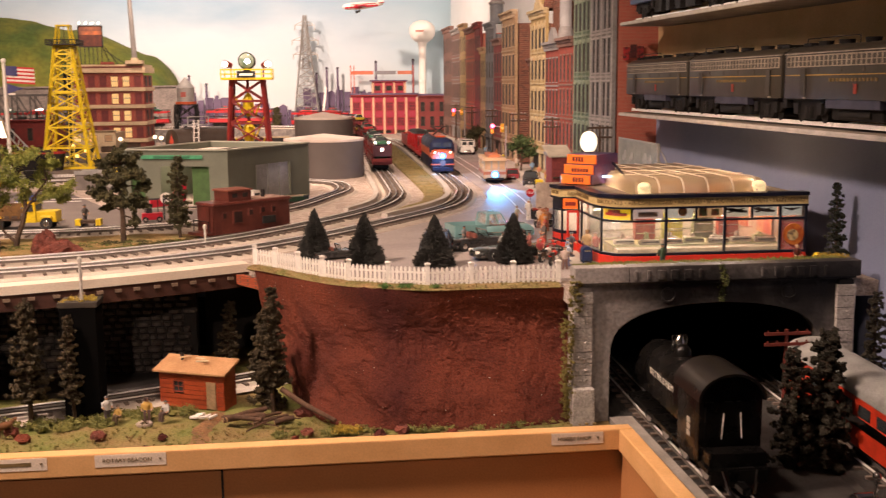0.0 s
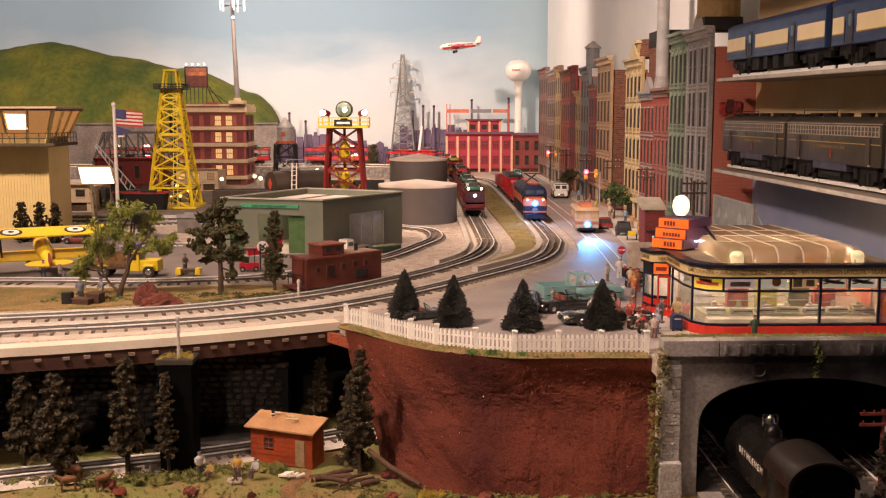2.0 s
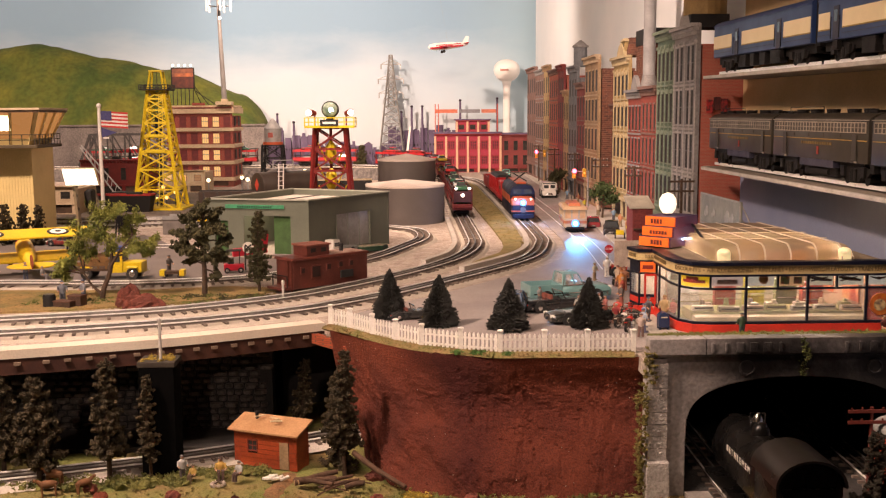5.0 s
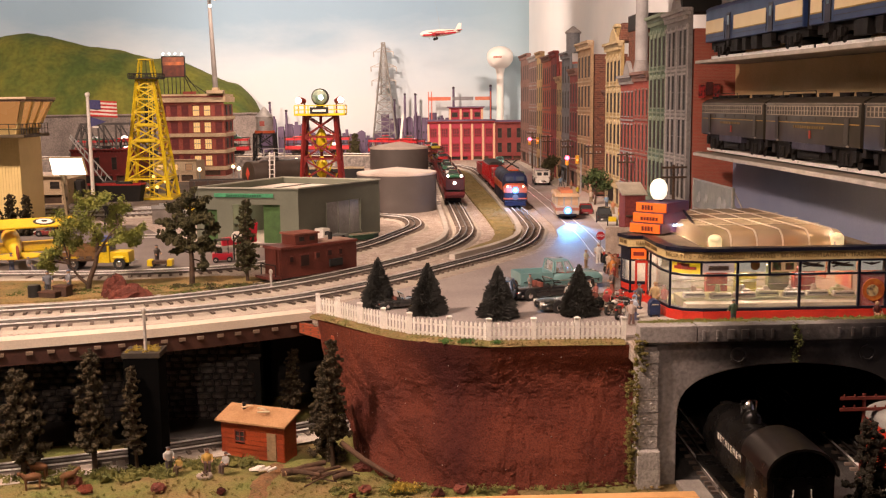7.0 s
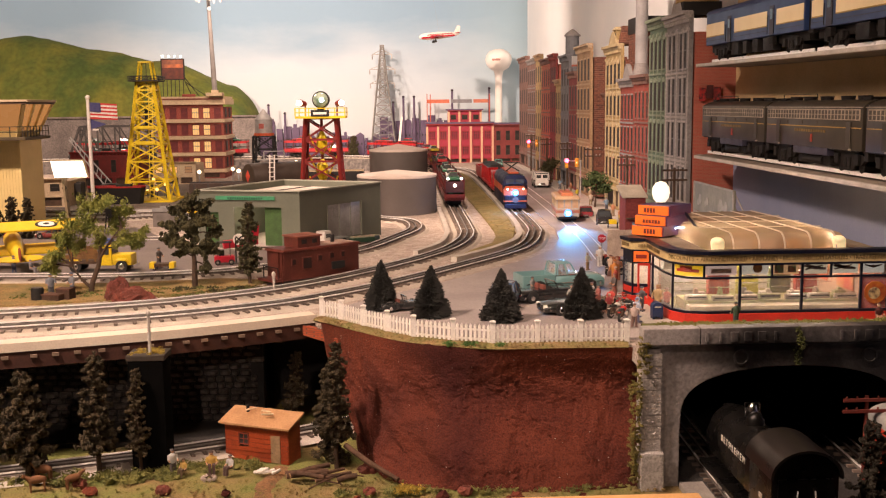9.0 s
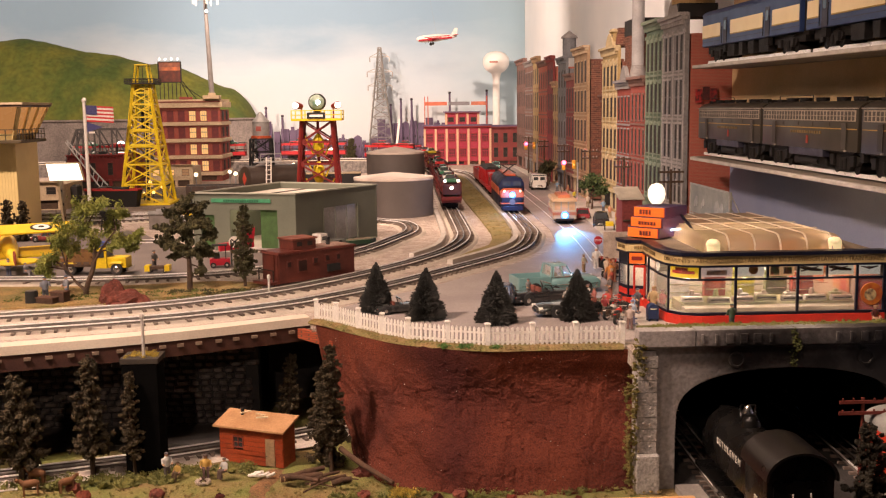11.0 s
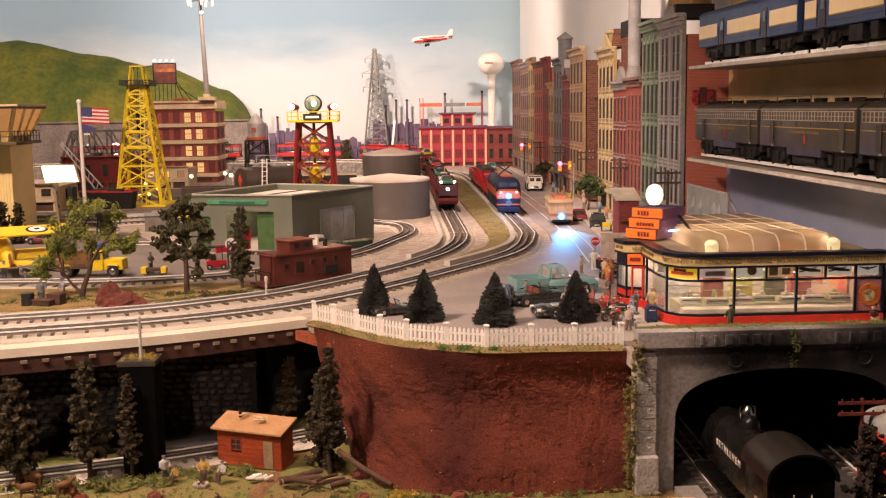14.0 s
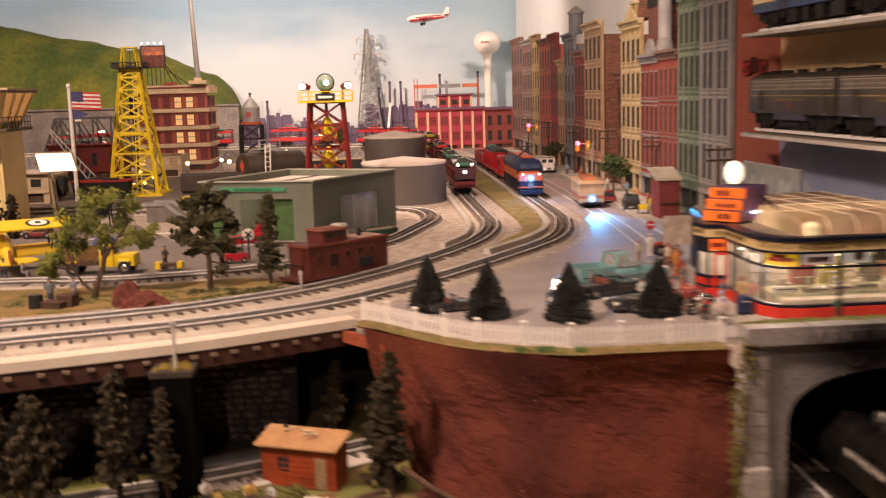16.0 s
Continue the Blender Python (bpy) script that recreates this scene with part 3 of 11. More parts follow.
# road, kerbs, median
road = [(-0.02, 1.62), (0.30, 1.41), (0.345, 1.41), (0.345, 1.62), (0.47, 2.12), (0.487, 2.29), (0.518, 2.726), (0.545, 3.2), (0.574, 3.671), (0.60, 4.6), (0.62, 5.6), (0.40, 6.1), (0.41, 5.0), (0.405, 3.3), (0.395, 2.72), (0.375, 2.50), (0.335, 2.32), (0.27, 2.19), (0.16, 2.03), (0.04, 1.86), (-0.05, 1.76), (-0.10, 1.69), (-0.115, 1.63), (-0.03, 1.53), (0.01, 1.47), (0.065, 1.435), (0.12, 1.412), (0.30, 1.408)]
road = road[2:]
structure("road", M().prism(road, 0.0005, 0.004), ASPHALT, "worn grey asphalt street and parking lot", "road")
walkway = [(0.345, 1.62), (0.47, 2.12), (0.487, 2.29), (0.518, 2.726), (0.545, 3.2), (0.574, 3.671), (0.60, 4.6), (0.62, 5.6), (0.66, 5.6), (0.66, 1.75), (0.70, 1.70), (0.70, 1.40), (0.348, 1.40)]
structure("pavement", M().prism(walkway, 0.0005, 0.008), CONCRETE, "pale concrete pavement along the shopfronts", "pavement", bevel=0.0008)
median = [(0.150, 2.318), (0.205, 2.43), (0.225, 2.55), (0.232, 2.68), (0.232, 2.97), (0.225, 3.6), (0.222, 4.6), (0.20, 5.0), (0.30, 5.0), (0.305, 4.6), (0.302, 3.6), (0.298, 2.97), (0.287, 2.69), (0.262, 2.50), (0.20, 2.34), (0.10, 2.19)]
structure("median", M().prism(median, 0.0, 0.006), GRASS, "dry grassy strip between the two tracks", "grass")
structure("kerb", M().sweep(smooth_path([(0.10, 2.17), (0.205, 2.335), (0.27, 2.49), (0.297, 2.69), (0.307, 2.97), (0.312, 3.6), (0.316, 4.6), (0.29, 5.05)], 0.02), [(-0.007, 0.0), (-0.007, 0.011), (0.007, 0.011), (0.007, 0.0)]), CONCRETE, "pale concrete kerb beside the median", "kerb")
structure("kerb_west", M().sweep(smooth_path([(0.02, 2.27), (0.075, 2.40), (0.10, 2.55), (0.108, 2.75), (0.108, 3.6), (0.11, 4.5)], 0.02), [(-0.006, 0.0), (-0.006, 0.012), (0.006, 0.012), (0.006, 0.0)]), CONCRETE, "pale concrete kerb beside the gravel bank", "kerb")
structure("apron", M().prism([(-1.6, 2.07), (-0.40, 2.085), (-0.30, 2.14), (-0.25, 2.20), (-0.20, 2.31), (-0.24, 2.36), (-0.53, 2.44), (-0.72, 2.86), (-1.6, 2.84)], 0.0, 0.004), APRON, "grey airfield apron", "road")

# shelves; the middle one hangs a little lower towards the aisle
SAG = 0.0102
for z, nm in ((0.208, "wall_shelf"), (0.406, "wall_shelf"), (0.604, "wall_shelf")):
    s = thing(nm, pose(0.637, 0, z - (2.27 * SAG if z == 0.406 else 0), math.degrees(SAG) if z == 0.406 else 0), "long wall shelf with a pale painted edge for display trains", "shelf", "train shelves")
    part("board", M().prism([(0.008, -1.4), (0.008, 2.265), (0.03, 2.29), (0.119, 2.29), (0.119, -1.4)], 0.0, 0.007), SHELF_UNDER, s)
    part("edge_strip", M().prism([(0.0, -1.4), (0.0, 2.265), (0.016, 2.295), (0.030, 2.295), (0.008, 2.265), (0.008, -1.4)], 0.0005, 0.0072), WHITE_SHELF, s, "scuffed pale painted edge", bevel=0.0008)
structure("track_shoulder", M().prism([(0.3615, 0.0), (0.394, 0.0), (0.394, 1.335), (0.3615, 1.335)], -0.19, -0.1815), mat("grey_shoulder", (0.30, 0.275, 0.245), (0.22, 0.20, 0.18), 30, 0.9), "pale grey shoulder beside the portal track", "ground")

# ---------------------------------------------------------------- shared makers for small things
def lettering(text, size, depth=0.0004):
    """A mesh of raised letters in the built-in font, in the x-z plane facing -y, centred on its origin."""
    cu = bpy.data.curves.new("lettering", "FONT")
    cu.body, cu.size, cu.extrude, cu.align_x, cu.align_y, cu.resolution_u = text, size, depth, "CENTER", "CENTER", 2
    ob = new("lettering", cu)
    bpy.context.view_layer.update()
    me = bpy.data.meshes.new_from_object(ob.evaluated_get(bpy.context.evaluated_depsgraph_get()))
    bpy.data.objects.remove(ob)
    me.transform(Matrix.Rotation(radians(90), 4, "X"))
    return me


def letters(text, size, material, parent, m, name="lettering"):
    me = lettering(text, size)
    me.materials.append(material)
    ob = new(name, me)
    ob.parent, ob.matrix_basis = parent, m
    return ob


SKIN = mat("figure_skin", (0.55, 0.32, 0.20), None, 80, 0.6)
CLOTH = {}


def cloth(c):
    if c not in CLOTH:
        CLOTH[c] = mat("figure_paint", c, None, 200, 0.65, bump=0.05)
    return CLOTH[c]


def figurine(x, y, z, rz=0.0, shirt=(0.5, 0.1, 0.08), trousers=(0.06, 0.08, 0.16), h=0.038, sit=False, label="small painted plastic figure standing on the layout"):
    s = h / 0.038
    g = M()
    if sit:
        for q in (-1, 1):
            g.beam((q * 0.0028 * s, 0.0, 0.012 * s), (q * 0.0028 * s, -0.010 * s, 0.012 * s), 0.0042 * s, slot=2)
            g.beam((q * 0.0028 * s, -0.010 * s, 0.013 * s), (q * 0.0028 * s, -0.011 * s, 0.0), 0.0036 * s, slot=2)
        b = 0.010 * s
    else:
        for q in (-1, 1):
            g.cyl((q * 0.0032 * s, 0.0015 * q * s, 0), (q * 0.0022 * s, 0, 0.018 * s), 0.0020 * s, 7, 0.0027 * s, 2)
            g.box(q * 0.0033 * s, -0.0015 * s + 0.0015 * q * s, 0, 0.0036 * s, 0.0075 * s, 0.0018 * s, slot=2)
        b = 0.017 * s
    g.lathe([(0.0042 * s, 0), (0.0046 * s, 0.003 * s), (0.0050 * s, 0.009 * s), (0.0056 * s, 0.0125 * s), (0.0028 * s, 0.0150 * s), (0.0016 * s, 0.0165 * s)], 0, 0, b, 9, 1, 1.15, 0.72)
    for q in (-1, 1):
        g.cyl((q * 0.0060 * s, 0, b + 0.0130 * s), (q * 0.0074 * s, -0.0025 * s, b + 0.0055 * s), 0.0017 * s, 6, 0.0014 * s, 1)
        g.cyl((q * 0.0074 * s, -0.0025 * s, b + 0.0058 * s), (q * 0.0060 * s, -0.0062 * s, b + 0.0035 * s), 0.0013 * s, 6, 0.0011 * s, 0)
    g.ball(0, -0.0004 * s, b + 0.0185 * s, 0.0028 * s, 8, 0, 1.15)
    g.lathe([(0.0034 * s, 0), (0.0030 * s, 0.0014 * s), (0.0008 * s, 0.0024 * s)], 0, 0, b + 0.0195 * s, 8, 2)
    return single("figurine", g, [SKIN, cloth(shirt), cloth(trousers)], pose(x, y, z, 0, 0, rz), label, "figurine", smooth=True)


TYRE = mat("black_rubber", (0.02, 0.02, 0.02), None, 90, 0.7)
CHROME = mat("chrome", (0.75, 0.74, 0.72), (0.6, 0.6, 0.6), 60, 0.15, 1.0, bump=0.0, stain=0.05)
CAR_GLASS = mat("dark_car_glass", (0.045, 0.050, 0.052), None, 50, 0.06, bump=0.0, spec=0.7)
CLEAR_GLASS = glass("clear_car_glass")
LENS = mat("clear_lamp_lens", (0.8, 0.78, 0.7), None, 50, 0.15, bump=0.0)


def paint(c, rough=0.25):
    return mat("car_paint", c, tuple(q * 0.85 for q in c), 30, rough, bump=0.02, stain=0.08, coat=0.9)


def wheel(parent, x, y, r, w):
    t = part("wheel", M().cyl((x, y - w / 2, r), (x, y + w / 2, r), r, 18), TYRE, parent, bevel=w * 0.15)
    s = 1 if y > 0 else -1
    part("hubcap", M().cyl((x, y + s * w * 0.42, r), (x, y + s * w * 0.6, r), r * 0.58, 14, r * 0.4), CHROME, t)


def loft(sections):
    """Skins a row of closed cross-sections (lists of points of one length) and caps both ends."""
    n = len(sections[0])
    vs = [p for sec in sections for p in sec]
    fs = [tuple(range(n - 1, -1, -1)), tuple(range((len(sections) - 1) * n, len(sections) * n))]
    for j in range(len(sections) - 1):
        fs += [(j * n + i, j * n + (i + 1) % n, (j + 1) * n + (i + 1) % n, (j + 1) * n + i) for i in range(n)]
    return M().add(vs, fs)


def car_body(L, W, zb, tops, plan=((0, .84), (.05, .95), (.2, 1.0), (.8, 1.0), (.94, .93), (1, .80))):
    """A rounded lower body: tops gives (place along the car, height), plan the width at the same scale."""
    def at(rows, u):
        for (u0, v0), (u1, v1) in zip(rows, rows[1:]):
            if u <= u1:
                return v0 + (v1 - v0) * (u - u0) / (u1 - u0)
        return rows[-1][1]
    us = sorted({round(u, 4) for u, _ in tops} | {round(u, 4) for u, _ in plan} | {.1, .5, .9})
    secs = []
    for u in us:
        x, w, zt = -L / 2 + L * u, W / 2 * at(plan, u), at(tops, u)
        h = zt - zb
        half = [(.90, 0), (.98, .22), (1.0, .50), (.97, .74), (.88, .93), (.70, 1.0), (.25, 1.02)]
        secs.append([(x, -w * a, zb + h * b) for a, b in half] + [(x, w * a, zb + h * b) for a, b in half[::-1]])
    return loft(secs)


def greenhouse(t, c0, c1, r0, r1, w0, w1, z0, z1, paint_mat, posts=(0.0, 0.52, 1.0), glazing=None):
    """Cabin: dark glass with sloping ends, a crowned roof and painted posts."""
    g = M().add([(c0, -w0, z0), (c1, -w0, z0), (c1, w0, z0), (c0, w0, z0), (r0, -w1, z1), (r1, -w1, z1), (r1, w1, z1), (r0, w1, z1)], [(3, 2, 1, 0), (4, 5, 6, 7), (0, 1, 5, 4), (1, 2, 6, 5), (2, 3, 7, 6), (3, 0, 4, 7)])
    part("cabin_glass", g, glazing or CAR_GLASS, t)
    m = (r0 + r1) / 2
    part("roof", loft([[(x, -w1 * 1.03 * k, z1 - .0008), (x, -w1 * .9 * k, z1 + .0012), (x, 0, z1 + .0022), (x, w1 * .9 * k, z1 + .0012), (x, w1 * 1.03 * k, z1 - .0008)] for x, k in ((r0 - .001, .96), (m, 1.0), (r1 + .001, .96))]), paint_mat, t, smooth=True)
    for q in posts:
        for sgn in (-1, 1):
            part("pillar", M().beam((c0 + (c1 - c0) * q, sgn * w0 * 1.005, z0), (r0 + (r1 - r0) * q, sgn * w1 * 1.005, z1), .0024, .0022), paint_mat, t)
    for sgn in (-1, 1):
        part("belt_trim", M().beam((c0, sgn * w0 * 1.01, z0 + .0004), (c1, sgn * w0 * 1.01, z0 + .0004), .0012), CHROME, t)


def car_ends(t, L, W, H, zb, zw):
    a, b = -L / 2, L / 2
    for x, q in ((a, -1), (b, 1)):
        part("bumper", loft([[(x + q * (.0030 - .010 * u * u), u * W * .49, zb + H * .05), (x + q * (.0012 - .010 * u * u), u * W * .49, zb + H * .16), (x - q * (.0010 + .010 * u * u), u * W * .49, zb + H * .10)] for u in (-1, -.6, -.2, .2, .6, 1)]), CHROME, t, "chrome bumper")
    part("grille", M().box(b - .0004, 0, zb + H * .17, 0.0020, W * .44, H * .15), CHROME, t, bevel=0.0004)
    for q in (-1, 1):
        part("headlight", M().cyl((b - 0.005, q * W * .34, zb + H * .26), (b + 0.0012, q * W * .34, zb + H * .26), H * .080, 12), LENS, t, "clear round headlight")
        part("tail_light", M().box(a + .0012, q * W * .36, zb + H * .20, .0022, W * .10, H * .08), TAIL_RED, t, "red tail light")


def car_wheels(t, L, W, r, xs):
    for sx in xs:
        for q in (-1, 1):
            part("wheel_arch", M().cyl((sx, q * W * .36, r * 1.08), (sx, q * W * .5005, r * 1.08), r * 1.24, 18), TYRE, t, "dark wheel arch")
            wheel(t, sx, q * (W / 2 - 0.0022), r, 0.0055)


TAIL_RED = mat("tail_light_red", (0.35, 0.015, 0.012), None, 50, 0.2, bump=0.0)


def car(m, paint_mat, L=0.105, W=0.042, H=0.034, style="sedan", label="", group=""):
    """A die-cast model car: rounded body, wheel arches, cabin with glass, chrome bumpers, lamps and four wheels."""
    t = thing("model_car", m, label, "model car", group)
    r = H * (0.20 if style == "van" else 0.25)
    zb, zw = H * 0.15, H * (0.50 if style == "van" else 0.58)
    tops = {"sedan": ((0, zw * .80), (.06, zw * .95), (.28, zw), (.66, zw), (.90, zw * .90), (1, zw * .72)),
            "roadster": ((0, zw * .78), (.06, zw * .96), (.30, zw * 1.02), (.60, zw), (.90, zw * .92), (1, zw * .74)),
            "van": ((0, zw), (.30, zw), (.78, zw), (.92, zw * .92), (1, zw * .75))}[style]
    part("body", car_body(L, W, zb, tops), paint_mat, t, smooth=True)
    if style == "roadster":
        part("cockpit", M().box(-L * .04, 0, zw * .93, L * .24, W * .74, zw * .10), BLACK, t, bevel=0.001)
        part("windscreen_frame", M().beam((L * .10, -W * .40, zw), (L * .05, -W * .36, H * .96), .0014).beam((L * .10, W * .40, zw), (L * .05, W * .36, H * .96), .0014).beam((L * .05, -W * .36, H * .96), (L * .05, W * .36, H * .96), .0014), CHROME, t, "chrome windscreen frame")
        part("windscreen", M().add([(L * .10, -W * .39, zw), (L * .10, W * .39, zw), (L * .05, W * .35, H * .95), (L * .05, -W * .35, H * .95), (L * .097, -W * .39, zw), (L * .097, W * .39, zw), (L * .047, W * .35, H * .95), (L * .047, -W * .35, H * .95)], [(0, 1, 2, 3), (7, 6, 5, 4), (0, 4, 5, 1), (1, 5, 6, 2), (2, 6, 7, 3), (3, 7, 4, 0)]), CLEAR_GLASS, t)
        for q in (-1, 1):
            part("seat", M().box(-L * .10, q * W * .19, zw * .90, L * .05, W * .30, H * .30, taper=.85), cloth((0.22, 0.07, 0.05)), t, bevel=0.0014)
        part("steering_wheel", M().cyl((L * .035, -W * .19, zw * 1.08), (L * .039, -W * .19, zw * 1.10), W * .10, 14), BLACK, t)
    elif style == "van":
        greenhouse(t, -L * .47, L * .36, -L * .46, L * .28, W * .48, W * .44, zw - .001, H * .93, paint_mat, (0.0, .30, .66, 1.0))
        for q in (-1, 1):
            part("side_panel", M().box(-L * .18, q * W * .468, zw, L * .52, .0016, H * .40), paint_mat, t)
        part("rear_door", M().box(-L * .475, 0, zw, .0014, W * .86, H * .36), paint_mat, t)
        for q in (-1, 1):
            part("rear_window", M().box(-L * .479, q * W * .21, zw + H * .10, .001, W * .30, H * .20), CAR_GLASS, t)
    else:
        greenhouse(t, -L * .32, L * .15, -L * .22, L * .05, W * .44, W * .36, zw - .001, H * .94, paint_mat)
    car_ends(t, L, W, H, zb, zw)
    car_wheels(t, L, W, r, (-L * .31, L * .32))
    return t


def pickup_truck(m, paint_mat, L, W, H, label, group):
    """An open-bed pickup: hollow bed with a tailgate, a glazed cab and a long bonnet."""
    t = thing("pickup_truck", m, label, "model truck", group)
    zb, zw, r = H * .17, H * .60, H * .19
    part("body", car_body(L, W, zb, ((0, zb + H * .20), (.38, zb + H * .20), (.40, zw), (.68, zw), (.72, zw * .97), (.94, zw * .90), (1, zw * .78)), ((0, .96), (.05, .99), (.2, 1.0), (.8, 1.0), (.95, .97), (1, .88))), paint_mat, t, smooth=True)
    for q in (-1, 1):
        part("bed_side", M().box(-L * .305, q * W * .475, zb + H * .12, L * .385, W * .05, zw - zb - H * .10), paint_mat, t, bevel=0.0008)
        part("side_trim", M().box(0, q * W * .5, zb + H * .16, L * .92, .0010, H * .02), CHROME, t)
        part("door_line", M().box(L * .155, q * W * .4985, zb + H * .06, .0007, .0010, H * .38), TYRE, t)
        part("door_mirror", M().ball(L * .135, q * W * .54, zw + H * .06, .0026, 8, sz=1.4), CHROME, t, "chrome door mirror")
    part("tailgate", M().box(-L * .4925, 0, zb + H * .12, L * .015, W * .92, zw - zb - H * .10), paint_mat, t, bevel=0.0006)
    part("bed_front", M().box(-L * .115, 0, zb + H * .12, L * .012, W * .92, zw - zb - H * .10), paint_mat, t)
    part("bed_floor", M().box(-L * .305, 0, zb + H * .19, L * .37, W * .90, H * .02), mat("worn_bed_floor", (0.10, 0.16, 0.16), (0.06, 0.07, 0.07), 60, 0.7), t)
    greenhouse(t, -L * .105, L * .155, -L * .085, L * .085, W * .45, W * .39, zw - .001, H * .95, paint_mat, (0.0, .10, .58, 1.0), glass("pickup_glass", haze=0.22))
    part("bench_seat", M().box(-L * .035, 0, zw - .004, L * .05, W * .70, H * .20, taper=.9), cloth((0.30, 0.24, 0.18)), t, bevel=0.001)
    for q in (-1, 1):
        part("rear_pillar", M().beam((-L * .106, q * W * .45, zw), (-L * .086, q * W * .39, H * .95), .0028), paint_mat, t)
    car_ends(t, L, W, H, zb, zw)
    car_wheels(t, L, W, r, (-L * .30, L * .31))
    return t


# ---------------------------------------------------------------- foliage
BARK = mat("dark_bark", (0.055, 0.035, 0.022), (0.09, 0.055, 0.035), 90, 0.9, bump=0.6, fine=300)
PINE_GREEN = mat("dark_pine_needles", (0.024, 0.025, 0.022), (0.044, 0.042, 0.036), 60, 0.85, stain=0.4)
CEDAR_GREEN = mat("olive_dark_foliage", (0.072, 0.052, 0.024), (0.032, 0.026, 0.013), 90, 0.95, bump=0.8, fine=700, stain=0.6)
OLIVE = mat("olive_green_leaves", (0.15, 0.17, 0.04), (0.09, 0.11, 0.028), 50, 0.85, stain=0.3)
DEEP_OLIVE = mat("deep_olive_leaves", (0.088, 0.078, 0.030), (0.038, 0.037, 0.015), 80, 0.95, bump=0.8, fine=700, stain=0.6)
YELLOW_BUSH = mat("yellow_green_foam", (0.42, 0.30, 0.04), (0.28, 0.21, 0.035), 90, 0.95, bump=0.8, fine=500, stain=0.4)


def pine_mesh(h, r, n, seed):
    """A cone of short drooping needle tufts in uneven layers."""
    k = random.Random(seed)
    g = M()
    g.cyl((0, 0, 0.004), (0, 0, h * 0.95), r * 0.70, 12, 0.0008)
    for i in range(n):
        t = k.random() ** 0.75
        z = h * (0.04 + 0.95 * (1 - t))
        rr = r * (t ** 0.82) * (0.78 + 0.24 * k.random()) * (0.95 + 0.05 * math.sin(z / h * 47 + 2 * math.cos(z * 300)))
        w = k.uniform(0, 2 * math.pi)
        rr *= 0.90 + 0.16 * math.sin(5 * w + z * 240) * math.sin(z * 410 + 2 * w)
        d = Vector((math.cos(w), math.sin(w), k.uniform(-0.35, 0.25)))
        base = Vector((0, 0, z)) + Vector((d.x, d.y, 0)) * rr * k.uniform(0.45, 0.8)
        tip = Vector((0, 0, z)) + Vector((d.x, d.y, 0)) * rr * 1.03 + Vector((k.uniform(-.002, .002), k.uniform(-.002, .002), k.uniform(-0.003, 0.004)))
        g.cyl(base, tip, r * 0.042, 3, r * 0.014, caps=False)
    return g


def pine_tree(x, y, z, h=0.068, r=0.024, seed=1, rz=0):
    t = thing("model_pine_tree", pose(x, y, z, 0, 0, rz), "dark green cone-shaped model pine behind the picket fence", "tree", "pines along the fence")
    part("trunk", M().cyl((0, 0, 0), (0, 0, 0.012), 0.0032, 8), BARK, t)
    part("crown", pine_mesh(h, r, 4600, seed), PINE_GREEN, t)
    return t


def foam(g, p, size, k, bits=7):
    """A crumbly lump of foam: an uneven core with smaller crumbs stuck on it."""
    g.ball(p.x, p.y, p.z, size * 0.72, 6, 0, k.uniform(0.75, 1.0), 0.32, k)
    for _ in range(bits):
        d = Vector((k.gauss(0, 1), k.gauss(0, 1), k.gauss(0.15, 0.9))).normalized() * size * k.uniform(0.62, 0.98)
        g.ball(p.x + d.x, p.y + d.y, p.z + d.z, size * k.uniform(0.18, 0.36), 4, 0, k.uniform(0.7, 1.0), 0.4, k)


def column_tree(x, y, z, h, r, seed, material=CEDAR_GREEN, bare=0.12, lean=0.0, label="tall narrow dark foam tree with a ragged crown"):
    """A thin crooked trunk with short uneven boughs, each carrying crumbly foam lumps; gaps show between them."""
    k = random.Random(seed)
    t = thing("model_tree", pose(x, y, z, 0, 0, k.uniform(0, 360)), label, "tree", "dark trees by the lower track")
    pts = [Vector((lean * q * q + 0.05 * r * math.sin(q * 5 + seed), 0.05 * r * math.sin(q * 4 + seed * 2), h * q)) for q in (0, .15, .3, .45, .6, .75, .9, 1)]
    tr, cr = M(), M()
    for i in range(len(pts) - 1):
        tr.cyl(pts[i], pts[i + 1], r * 0.11 * (1 - i / 9), 7, r * 0.11 * (1 - (i + 1) / 9))
    boughs = int(44 + 56 * h / 0.16)
    turn = k.uniform(0, 6.28)
    for i in range(boughs):
        q = bare + (0.985 - bare) * (i + k.random()) / boughs
        turn += 2.4 + k.uniform(-.5, .5)
        j = min(int(q * 7), 6)
        c = pts[j].lerp(pts[j + 1], q * 7 - j)
        taper = min(1.0, (q - bare) / 0.12 + 0.55) * (0.16 + 0.84 * (1 - q) ** 0.75)
        reach = r * taper * k.choice((0.42, 0.6, 0.72, 0.85, 1.0))
        d = Vector((math.cos(turn), math.sin(turn), k.uniform(-0.25, 0.35)))
        tip = c + d * reach
        tr.cyl(c, tip, r * 0.03, 4, r * 0.012)
        lump_size = r * (0.10 + 0.10 * taper)
        n = max(1, round(reach / (lump_size * 1.15)))
        for m in range(n):
            w = (m + 1) / n
            p = c.lerp(tip, w) + Vector((k.gauss(0, 1), k.gauss(0, 1), k.gauss(0, 1))) * lump_size * 0.22
            foam(cr, p, lump_size * k.uniform(0.65, 1.05), k, 9)
    part("trunk", tr, BARK, t)
    part("crown", cr, material, t)
    return t


